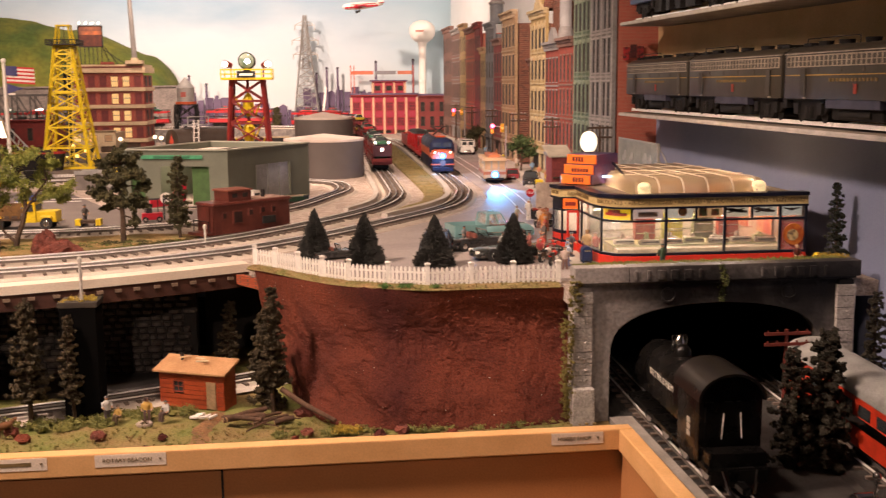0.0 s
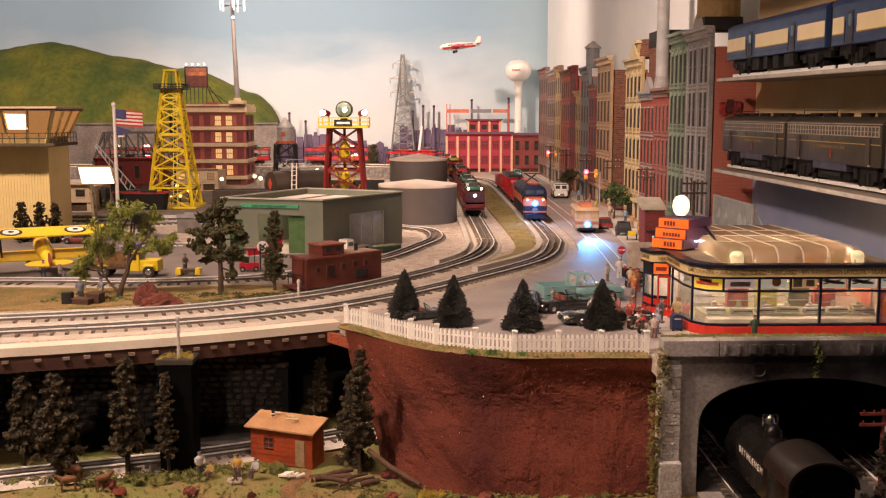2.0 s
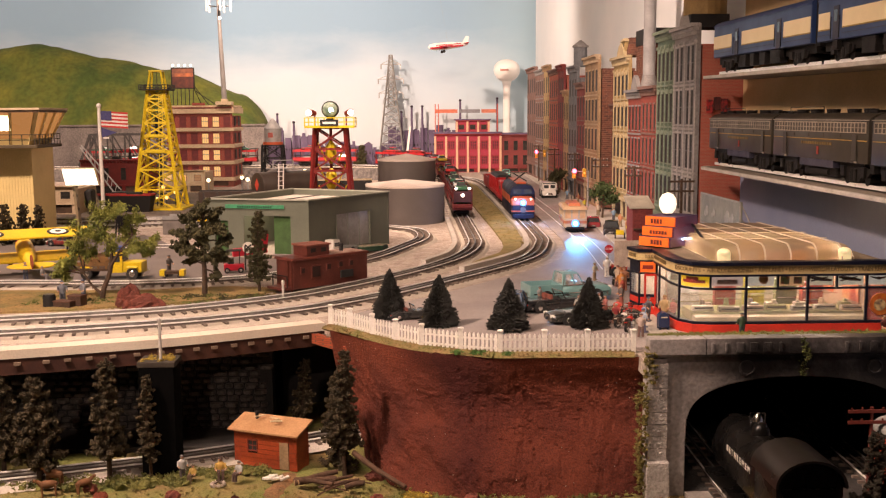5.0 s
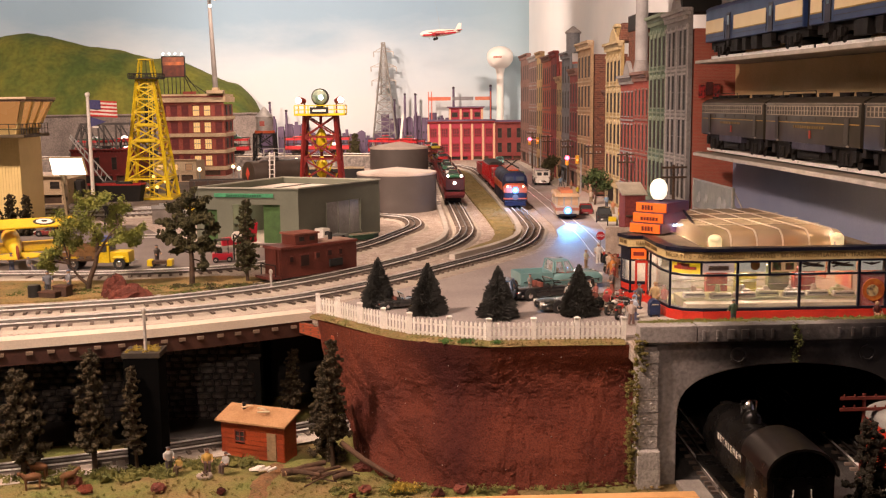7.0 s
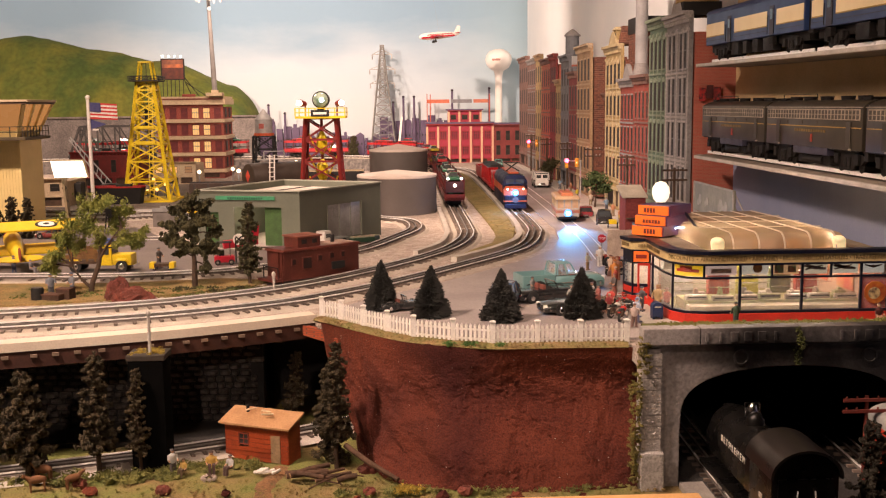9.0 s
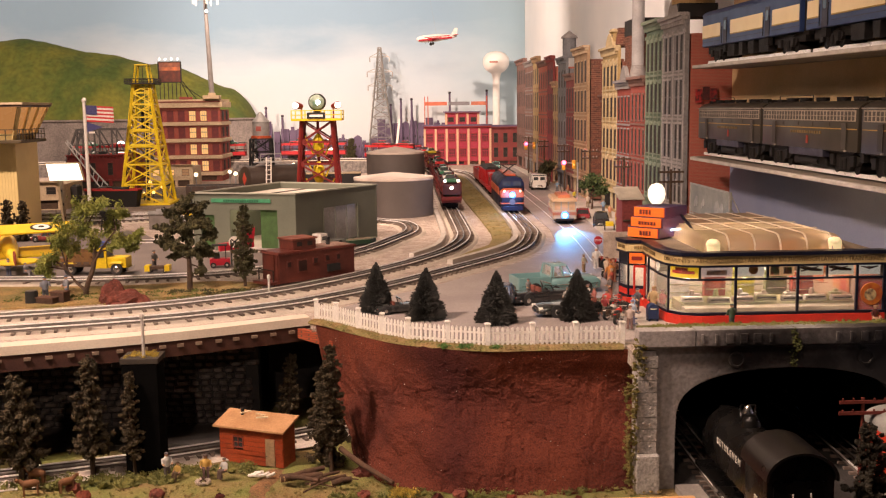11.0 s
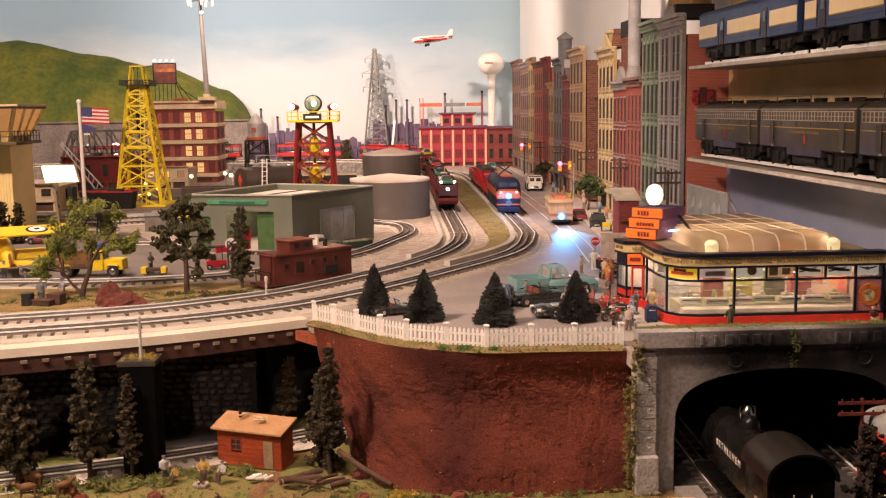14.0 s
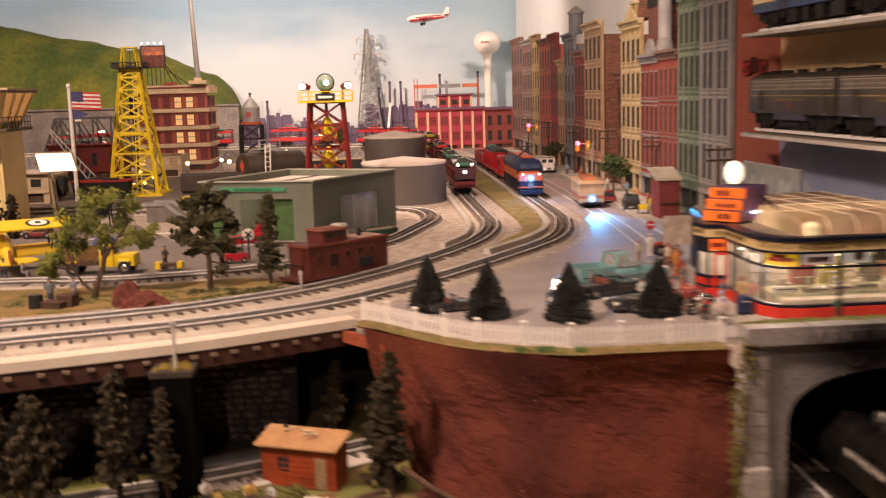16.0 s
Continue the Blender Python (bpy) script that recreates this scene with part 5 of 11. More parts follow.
plan = [(0.706, 1.474), (0.434, 1.474), (0.408, 1.482), (0.393, 1.505), (0.388, 1.540), (0.388, 1.628), (0.362, 1.636), (0.355, 1.668), (0.372, 1.72), (0.404, 1.78), (0.425, 1.92), (0.706, 1.92)]


def wall_strip(pts, z0, z1, out, inn):
    return M().sweep([(x, y, 0) for x, y in pts], [(-inn, z0), (-inn, z1), (out, z1), (out, z0)])


walk_line = plan[:8]
rev = walk_line[::-1]
part("base", wall_strip(rev, Z0, ZB - 0.004, 0.004, 0.008), RED_BASE, diner, "red enamel base band", bevel=0.0004)
part("sill", wall_strip(rev, ZB - 0.004, ZB, 0.002, 0.006), NAVY, diner)
part("transom", wall_strip(rev, ZM - 0.0015, ZM + 0.0015, 0.001, 0.002), NAVY, diner)
part("sign_band", wall_strip(rev, ZT, ZS, 0.005, 0.006), CREAM_SIGN, diner, "cream band with small dark lettering")
part("sign_band_edge", wall_strip(rev, ZT - 0.002, ZT + 0.0012, 0.0065, 0.006), NAVY, diner)
part("roof_edge", wall_strip(rev, ZS - 0.001, ZR, 0.0085, 0.012), NAVY, diner, bevel=0.0004)
inner = [(x + (0.004 if x < 0.5 else -0.004), y + 0.006) for x, y in plan]
TAR = mat("tar_roof", (0.30, 0.24, 0.17), None, 20, 0.8)
part("roof_apron", M().prism([(0.444, 1.480), (0.702, 1.480), (0.702, 1.508), (0.444, 1.508)], ZS - 0.004, ZS), TAR, diner)
part("roof_apron", M().prism([(0.657, 1.508), (0.702, 1.508), (0.702, 1.915), (0.657, 1.915)], ZS - 0.004, ZS), TAR, diner)
part("roof_apron", M().prism([(0.444, 1.480), (0.444, 1.915), (0.430, 1.915), (0.410, 1.785), (0.378, 1.725), (0.361, 1.670), (0.366, 1.642), (0.394, 1.634), (0.396, 1.546), (0.403, 1.512), (0.418, 1.489)], ZS - 0.004, ZS), TAR, diner)
part("shop_floor", M().prism(inner, Z0, Z0 + 0.003), mat("green_display_floor", (0.16, 0.19, 0.06), (0.3, 0.26, 0.12), 40, 0.8), diner)
part("back_wall", M().box(0.566, 1.915, Z0, 0.28, 0.008, ZS - Z0 - 0.004), mat("cream_wall", (0.66, 0.60, 0.48), None, 20, 0.7), diner)
part("end_wall", M().box(0.702, 1.70, Z0, 0.008, 0.44, ZS - Z0 - 0.004), mat("dull_pink_wall", (0.50, 0.34, 0.26), None, 20, 0.7), diner)
part("entrance_fascia", wall_strip(plan[5:8][::-1], ZM + .002, ZT - .002, 0.0015, 0.002), NAVY, diner, "navy panel over the entrance")
part("entrance_rail", wall_strip(plan[5:8][::-1], ZB + 0.010, ZB + 0.015, 0.0018, 0.002), NAVY, diner, "navy rail across the entrance glass")
part("entrance_base", wall_strip(plan[5:8][::-1], ZB, ZB + 0.010, 0.0016, 0.002), RED_BASE, diner, "red panel under the entrance glass")
part("side_wall", wall_strip(plan[7:11][::-1], Z0, ZS - 0.004, 0.0, 0.006), NAVY, diner)
for x, y in ((0.484, 1.474), (0.576, 1.474), (0.664, 1.474), (0.705, 1.474), (0.393, 1.505), (0.386, 1.60), (0.362, 1.636), (0.355, 1.668), (0.388, 1.628)):
    part("mullion", M().box(x, y, ZB, 0.0036 if y == 1.474 else 0.003, 0.0040, ZT - ZB), NAVY, diner, bevel=0.0003)
for x, y in ((0.431, 1.4755), (0.531, 1.474), (0.619, 1.474)):
    part("mullion", M().box(x, y, ZM, 0.0028, 0.0036, ZT - ZM), NAVY, diner)
panes = list(zip(plan[:6], plan[1:7])) + [(plan[6], plan[7])]
for a, b in panes:
    for z0, z1 in ((ZB, ZM), (ZM, ZT)):
        p = part("pane", M().add([(*a, z0), (*b, z0), (*b, z1), (*a, z1)], [(0, 1, 2, 3)]), PANE if z0 < ZM else CLEAR_PANE, diner, "clear shop window pane")
        p.visible_shadow = False
part("door_panel", M().box(0.6845, 1.477, ZB, 0.037, 0.003, ZM - ZB - 0.002), mat("poster_red", (0.50, 0.025, 0.015), None, 30, 0.5), diner, "red end panel with a round emblem")
part("emblem", M().cyl((0.686, 1.4745, 0.050), (0.686, 1.472, 0.050), 0.0165, 24), mat("emblem_orange", (0.60, 0.20, 0.03), (0.35, 0.07, 0.02), 60, 0.5), diner, "round orange emblem")
part("emblem_shield", M().cyl((0.684, 1.4722, 0.049), (0.684, 1.4712, 0.049), 0.009, 16), mat("emblem_cream", (0.62, 0.48, 0.24), (0.10, 0.06, 0.05), 140, 0.5), diner)
# posters in the upper lights
spans = [(0.402, 0.428), (0.433, 0.482), (0.486, 0.529), (0.533, 0.574), (0.578, 0.617), (0.621, 0.662), (0.667, 0.702)]
cols = [(0.80, 0.50, 0.02), (0.62, 0.44, 0.38), (0.60, 0.52, 0.42), (0.60, 0.34, 0.16), (0.60, 0.50, 0.36), (0.60, 0.52, 0.40), (0.58, 0.52, 0.44)]
BROWN_INK = mat("brown_ink", (0.16, 0.06, 0.03), None, 80, 0.6)
CURVE = smooth_path([(0.3955, 1.5050), (0.4005, 1.4940), (0.4095, 1.4842), (0.4205, 1.4792), (0.4320, 1.4760)], 0.003)
for i, (a, b) in enumerate(spans):
    x, y, w, rz = (a + b) / 2, 1.480, b - a - 0.002, 0.0
    sheet = M().box(x, y, ZM + 0.003, w, 0.0010, ZT - ZM - 0.006, rz)
    if i == 0:
        sheet = M().sweep(CURVE, [(-.001, ZM + .002), (-.001, ZT - .003), (0, ZT - .003), (0, ZM + .002)])
    ps = part("poster", sheet, mat("backlit_poster", cols[i], tuple(c * .85 for c in cols[i]), 90, 0.5, emit=cols[i], power=0.50), diner, "lit poster in the window")
    f = y - .0010
    if i == 0:
        part("bar", M().sweep(CURVE[2:-2], [(.0003, ZM + .008), (.0003, ZM + .0125), (.0009, ZM + .0125), (.0009, ZM + .008)]).sweep(CURVE[4:-5], [(.0003, ZM + .0125), (.0003, ZM + .017), (.0009, ZM + .017), (.0009, ZM + .0125)]), mat("poster_bar", (0.5, 0.05, 0.03), None, 60, 0.5), ps)
    elif i == 2:
        part("emblem", M().cyl((x + .004, y, ZM + .013), (x + .004, y - .0014, ZM + .013), .0070, 20), mat("emblem_red", (0.55, 0.16, 0.04), (0.6, 0.3, 0.08), 120, 0.5), ps)
    elif i == 3:
        part("picture", M().box(x - .010, f, ZM + .005, .013, .0008, .015).box(x + .009, f, ZM + .006, .012, .0008, .010), mat("poster_picture", (0.5, 0.10, 0.05), (0.25, 0.30, 0.10), 110, 0.5), ps)
    elif i == 1:
        part("picture", M().box(x, f, ZM + .006, .030, .0008, .007), mat("poster_faded", (0.50, 0.20, 0.16), (0.6, 0.45, 0.38), 70, 0.5), ps)
    elif i in (4, 5):
        pm = M().prism([(-.018, .004), (-.010, .0045), (.016, -.0005), (.016, -.0035), (.0, -.003), (-.017, .001)], -.0004, .0004)
        pm.prism([(-.016, -.002), (.010, .004), (.011, .0025), (-.014, -.004)], -.0004, .0004)
        pm.v = [(x + q, f + d, ZM + .0125 + r) for q, r, d in pm.v]
        part("aeroplane_picture", pm, BROWN_INK, ps)
        part("marks", M().box(x + .002, f, ZM + .0185, .022, .0006, .0014), BROWN_INK, ps)
    else:
        wm = M().prism([(0, -.001), (.013, .003), (.013, .0045), (.003, .003), (0, .004), (-.003, .003), (-.013, .0045), (-.013, .003)], -.0004, .0004)
        wm.v = [(x + q, f + d, ZM + .0115 + r) for q, r, d in wm.v]
        part("wings_picture", wm, BROWN_INK, ps)
# unreadable small lettering on the band, as bars
k = random.Random(11)
bars = M()
for a, b in zip(rev[:4], rev[1:4]):
    a, b = Vector((*a, 0)), Vector((*b, 0))
    d = b - a
    L, s = d.length, 0.004
    nrm = Vector((d.y, -d.x, 0)).normalized()
    while s < L - 0.004:
        w = k.choice((0.0009, 0.0012, 0.0016))
        p = a + d * ((s + w / 2) / L) + nrm * 0.0056
        if k.random() > 0.14:
            bars.box(p.x, p.y, 0.1010, w, 0.0008, 0.0055, math.atan2(d.y, d.x))
        s += w + 0.0010
part("lettering_bars", bars, INK, diner, kind="stuff")
lettering_line = smooth_path([(0.388, 1.530), (0.393, 1.505), (0.408, 1.482), (0.434, 1.474), (0.50, 1.474), (0.60, 1.474), (0.704, 1.474)], 0.002)
band = letters("DISCOUNTS \u2022 AIR-CONDITIONED \u2022 AIRPLANES \u2022 BIG SHOWROOM LAYOUTS \u2022 TRAIN REPAIRS", 0.0090, INK, diner, pose(0, 0, 0.1036), "sign_lettering")
lo = min(v.co.x for v in band.data.vertices)
wide = max(v.co.x for v in band.data.vertices) - lo
runs = [0.0]
for p, q in zip(lettering_line, lettering_line[1:]):
    runs.append(runs[-1] + (q - p).length)
for v in band.data.vertices:
    s = 0.022 + (v.co.x - lo) / wide * (runs[-1] - 0.026)
    i = max(j for j in range(len(runs) - 1) if runs[j] <= s)
    p, d = lettering_line[i].lerp(lettering_line[i + 1], (s - runs[i]) / (runs[i + 1] - runs[i])), (lettering_line[i + 1] - lettering_line[i]).normalized()
    out = Vector((d.y, -d.x, 0)) * (0.0054 - v.co.y)
    v.co = (p.x + out.x, p.y + out.y, v.co.z)
# things inside: a low display layout along the windows, counter, shelves, wall posters
MAT_GREEN = mat("display_green", (0.22, 0.24, 0.09), (0.36, 0.32, 0.16), 30, 0.8)
part("window_ledge", M().box(0.555, 1.492, Z0 + .003, 0.285, 0.022, 0.0205), mat("ledge_cream", (0.60, 0.52, 0.36), None, 40, 0.6), diner, bevel=0.001)
part("display_table", M().box(0.560, 1.560, Z0 + .003, 0.27, 0.09, 0.016), MAT_GREEN, diner, "low green display layout", bevel=0.001)
part("counter", M().box(0.54, 1.76, Z0 + .003, 0.26, 0.05, 0.036), mat("counter_cream", (0.55, 0.48, 0.38), None, 40, 0.5), diner, bevel=0.001)
kd = random.Random(23)
pale = [mat("display", c, tuple(q * .8 for q in c), 60, 0.3) for c in ((0.62, 0.58, 0.52), (0.55, 0.50, 0.44), (0.50, 0.36, 0.30), (0.36, 0.38, 0.20), (0.45, 0.42, 0.40))]
for i in range(7):
    x = 0.440 + i * 0.038
    y = 1.535 + kd.uniform(-.006, .010)
    tr_ = part("model_on_display", M().box(x, y, Z0 + .022, .034, .011, .008, taper=.94), pale[i % 5], diner, "pale model coach on the display", bevel=0.0020, smooth=True)
    part("window_strip", M().box(x, y - .0056, Z0 + .0255, .028, .0006, .0022), CAR_GLASS, tr_)
    part("model_on_display", M().box(x + kd.uniform(0, .02), 1.578 + kd.uniform(-.008, .01), Z0 + .019, kd.uniform(.012, .030), .014, kd.uniform(.004, .010)).box(x + .01, 1.58, Z0 + .019, kd.uniform(.006, .012), .010, kd.uniform(.010, .018), kd.uniform(0, 1), 0, .6), pale[(i + 2) % 5], diner, "small pale display building", bevel=0.0015)
tufts("display_shrubs", [(kd.uniform(0.43, 0.69), 1.556 + kd.uniform(-.012, .03), Z0 + .019, kd.uniform(.6, 1.1)) for _ in range(26)], MAT_GREEN, "small green foam shrubs on the display layout", 0.006, 16, 44)
TUBE = mat("lit_tube", (0.9, 0.9, 0.85), emit=(1.0, 0.88, 0.72), power=2.2)
for x, y, z in ((0.475, 1.66, 0.050), (0.56, 1.70, 0.046), (0.565, 1.64, 0.062), (0.46, 1.72, 0.064)):
    part("tube_lamp", M().cyl((x - .022, y, z), (x + .022, y, z), .0016, 8), TUBE, diner, "lit white tube lamp")
for i, (x, y, c) in enumerate(((0.50, 1.63, (0.55, 0.10, 0.06)), (0.556, 1.655, (0.55, 0.50, 0.06)), (0.60, 1.63, (0.20, 0.22, 0.10)), (0.455, 1.68, (0.55, 0.52, 0.50)), (0.635, 1.61, (0.5, 0.08, 0.05)))):
    dc = part("display_case", M().box(x, y, Z0 + .003, .034, .014, .052), mat("case_colour", c, tuple(q * .6 for q in c), 70, 0.3), diner, "upright display case with coloured boxes", bevel=0.001)
    for q in range(3):
        part("shelf", M().box(x, y - .0078, Z0 + .012 + q * .014, .032, .002, .0014), CHROME, dc)
for z in (0.040, 0.058):
    part("display_rail", M().box(0.56, 1.625, z, 0.25, 0.0016, 0.0016), CHROME, diner)
for i, (x, c) in enumerate(((0.40, (0.5, 0.40, 0.32)), (0.455, (0.55, 0.16, 0.10)), (0.52, (0.60, 0.54, 0.42)), (0.575, (0.42, 0.44, 0.20)), (0.635, (0.6, 0.42, 0.2)))):
    part("wall_poster", M().box(x, 1.908, 0.045, 0.050, 0.002, 0.050), mat("wall_poster", c, tuple(q * .7 for q in c), 80, 0.6), diner)
for y in (1.52, 1.60, 1.70):
    part("side_poster", M().box(0.696, y, 0.034, 0.002, 0.060, 0.050), mat("side_poster", (0.50, 0.08, 0.05), (0.55, 0.30, 0.12), 50, 0.5), diner)
glow("diner_lamp", (0.46, 1.63, 0.096), 0.46, (1.0, 0.77, 0.60), 0.008)
glow("diner_lamp", (0.55, 1.64, 0.096), 0.46, (1.0, 0.77, 0.60), 0.008)
glow("diner_lamp", (0.64, 1.64, 0.096), 0.44, (1.0, 0.77, 0.60), 0.008)
glow("diner_lamp", (0.385, 1.67, 0.090), 0.07, (1.0, 0.78, 0.48), 0.006)
# entrance
ent = part("entrance_sign", M().box(0.3740, 1.6290, 0.0775, 0.024, 0.004, 0.017, -0.25), ORANGE_LIT, diner, "small lit orange sign over the door")
part("bar", M().box(0.3735, 1.6267, 0.0830, 0.017, 0.001, 0.006, -0.25), mat("sign_dark_red", (0.3, 0.03, 0.02), None, 30, 0.5), ent)
for x, y in ((0.3705, 1.6315), (0.3860, 1.6265)):
    part("door_post", M().box(x, y, Z0, 0.0028, 0.0028, ZM - Z0), RED_BASE, diner, "red enamel door post")
part("door_lintel", M().beam((0.3705, 1.6315, ZM - .002), (0.3860, 1.6265, ZM - .002), 0.0028, 0.004), RED_BASE, diner)
part("entrance_backing", M().box(0.395, 1.70, Z0 + .003, 0.05, 0.003, ZT - Z0 - .006), mat("pale_entrance_wall", (0.70, 0.62, 0.58), None, 30, 0.6), diner)
part("wall_clock", M().cyl((0.3905, 1.556, 0.0855), (0.3885, 1.556, 0.0855), 0.0088, 20), mat("clock_white", (0.8, 0.75, 0.65), emit=(1.0, 0.85, 0.65), power=0.5), diner, "round white window disc")
# stepped roof sign with a globe
SIGN_INK = mat("sign_ink", (0.16, 0.03, 0.02), None, 40, 0.6)
rs = thing("roof_sign", pose(0, 0, ZR), "stepped orange and violet roof sign on the diner", "sign")
VIOLET = mat("violet_red_paint", (0.095, 0.024, 0.075), (0.045, 0.026, 0.095), 22, 0.35)
for i in range(3):
    x, y, z = 0.395 + 0.006 * i, 1.675 + 0.004 * i, 0.0165 * i - 0.002
    st = part("step", M().box(0, 0.034, 0, 0.059, 0.068, 0.0165), VIOLET, rs, "violet-red sign step", bevel=0.0006, m=pose(x - 0.001, y - 0.005, z, 0, 0, -45))
    part("front_panel", M().box(-0.0010, -0.0008, 0.0008, 0.056, 0.003, 0.0150), ORANGE_LIT, st, "glowing orange panel", bevel=0.0003)
    for q in range((4, 6, 4)[i]):
        part("bar", M().box((0.004, -0.004, -0.008)[i] + q * 0.0056 - 0.008, -0.0026, 0.0042, 0.0034 if q % 2 else 0.0042, 0.0012, 0.0076 if i != 1 else 0.0056), SIGN_INK, st)
part("neon_tube", M().cyl((0.4405, 1.6715, 0.0100), (0.4600, 1.6910, 0.0090), 0.0016, 8), mat("neon_white", (0.8, 0.9, 1.0), emit=(0.75, 0.9, 1.0), power=6.0), rs)
part("brace", M().beam((0.462, 1.700, 0.034), (0.462, 1.560, 0.0), 0.003), NAVY, rs)
gl = thing("globe_lamp", pose(0.422, 1.70, ZR + 0.041), "glowing white egg-shaped globe lamp on the roof sign", "lamp")
part("socket", M().lathe([(0.006, 0), (0.006, 0.008), (0.009, 0.010)], 0, 0, 0, 12), CHROME, gl)
part("globe", M().lathe([(0.007, 0), (0.0125, 0.007), (0.0145, 0.016), (0.0135, 0.025), (0.009, 0.032), (0.002, 0.035)], 0, 0, 0.009, 18), mat("glowing_globe", (0.9, 0.85, 0.7), emit=(1.0, 0.86, 0.66), power=1.25), gl, smooth=True)
# flat-topped translucent skylight with rounded front
SKYLIGHT = bpy.data.materials.new("tan_translucent_sheet")
SKYLIGHT.use_nodes = True
sn, sl_ = SKYLIGHT.node_tree.nodes, SKYLIGHT.node_tree.links
sheet = sn["Principled BSDF"]
sheet.inputs["Roughness"].default_value = 0.32
nz = sn.new("ShaderNodeTexNoise")
nz.inputs["Scale"].default_value = 22
tcs = sn.new("ShaderNodeTexCoord")
sl_.new(tcs.outputs["Object"], nz.inputs["Vector"])
rp_ = sn.new("ShaderNodeValToRGB")
rp_.color_ramp.elements[0].color, rp_.color_ramp.elements[1].color = (0.25, 0.18, 0.125, 1), (0.34, 0.255, 0.18, 1)
sl_.new(nz.outputs[0], rp_.inputs[0])
sl_.new(rp_.outputs[0], sheet.inputs["Base Color"])
tl, clear, mx, mx2 = sn.new("ShaderNodeBsdfTranslucent"), sn.new("ShaderNodeBsdfTransparent"), sn.new("ShaderNodeMixShader"), sn.new("ShaderNodeMixShader")
tl.inputs[0].default_value = (0.85, 0.66, 0.42, 1)
clear.inputs[0].default_value = (0.95, 0.80, 0.60, 1)
mx.inputs[0].default_value, mx2.inputs[0].default_value = 0.14, 0.44
sl_.new(sheet.outputs[0], mx.inputs[1]), sl_.new(tl.outputs[0], mx.inputs[2])
sl_.new(mx.outputs[0], mx2.inputs[1]), sl_.new(clear.outputs[0], mx2.inputs[2])
sl_.new(mx2.outputs[0], sn["Material Output"].inputs[0])
RIB = mat("pale_rib", (0.62, 0.54, 0.43), None, 40, 0.5)
sk = thing("skylight", pose(0.007, 0, ZS - .0005), "tan translucent vaulted skylight with pale ribs on the diner roof", "skylight")
pr = [(0.0, 0.0)] + [(0.024 * (1 - math.cos(w)), 0.0235 * math.sin(w)) for w in [math.pi / 2 * i / 7 for i in range(1, 8)]] + [(0.12, 0.0225), (0.25, 0.0205), (0.385, 0.0175), (0.398, 0.0)]
pr = [(1.510 + y, z) for y, z in pr]
xs = [0.440, 0.4405, 0.4425, 0.446, 0.452, 0.640, 0.647, 0.652, 0.655, 0.6555]
hs = [0.0, 0.45, 0.75, 0.92, 1.0, 1.0, 0.92, 0.75, 0.45, 0.0]
g = M()
for x, hh in zip(xs, hs):
    g.v += [(x, y + (1 - hh) * 0.006 * (1 if y < 1.6 else -1), z * hh) for y, z in pr]
n = len(pr)
for i in range(len(xs) - 1):
    for j in range(n - 1):
        a = i * n + j
        g.f.append((a, a + 1, a + n + 1, a + n)), g.k.append(0)
part("sheet", g, SKYLIGHT, sk, smooth=True)
for x in (0.478, 0.517, 0.556, 0.596, 0.634):
    rib = M()
    for p, q in zip(pr[:-1], pr[1:-1]):
        rib.beam((x, p[0], p[1] + .0008), (x, q[0], q[1] + .0008), 0.0024, 0.0014)
    part("rib", rib, RIB, sk)
for y, z in ((1.60, .0228), (1.69, .0216), (1.78, .0200)):
    part("purlin", M().beam((0.450, y, z + .0008), (0.646, y, z + .0008), 0.0015, 0.0010), RIB, sk)
WARM_DOME = mat("warm_lit_dome", (0.85, 0.72, 0.45), emit=(1.0, 0.76, 0.40), power=0.55)
for x in (0.4545, 0.6385):
    part("dome_light", M().box(x, 1.5135, 0, 0.020, 0.007, 0.0135).ball(x, 1.5135, 0.0135, 0.0098, 14, sz=0.6), WARM_DOME, sk, "warm lit rounded end lamp", bevel=0.001, smooth=True)
for x, c in ((0.500, (0.62, 0.50, 0.40)), (0.537, (0.60, 0.42, 0.34)), (0.576, (0.62, 0.30, 0.10)), (0.612, (0.55, 0.40, 0.16))):
    part("display_panel", M().box(x, 1.530, -0.004, 0.024, 0.003, 0.017), mat("bright_display_panel", c, None, 60, 0.5, emit=c, power=0.35), sk, "bright panel under the sheet")
# figures outside
figurine(0.470, 1.445, 0.008, 200, (0.05, 0.09, 0.05), (0.04, 0.05, 0.05), 0.036, label="dark green clad figure by the diner window")
figurine(0.680, 1.446, 0.008, 20, (0.12, 0.03, 0.025), (0.45, 0.26, 0.16), 0.036, sit=True, label="tan clad figure before the red end panel")
can = thing("yellow_barrel", pose(0.710, 1.44, 0.008), "small yellow barrel with black bands at the diner's end", "barrel")
part("body", M().lathe([(0.007, 0), (0.008, 0.004), (0.008, 0.012), (0.006, 0.016), (0.003, 0.018)], 0, 0, 0, 14), mat("yellow_plastic", (0.75, 0.55, 0.02), None, 40, 0.4), can, smooth=True)
part("band", M().lathe([(0.0083, 0.007), (0.0083, 0.009)], 0, 0, 0, 14), BLACK, can)
column_tree(0.722, 1.41, 0.0, 0.135, 0.022, 31, mat("near_black_foliage", (0.02, 0.024, 0.014), None, 60, 0.95), 0.16, label="tall dark cypress beside the diner")
tufts("yellow_bush", [(0.715 + random.Random(i).uniform(-.02, .012), 1.395 + random.Random(i + 9).uniform(-.015, .02), 0.026, 1.0) for i in range(9)], YELLOW_BUSH, "yellow flowering bush at the portal corner", 0.011, 60, 12)
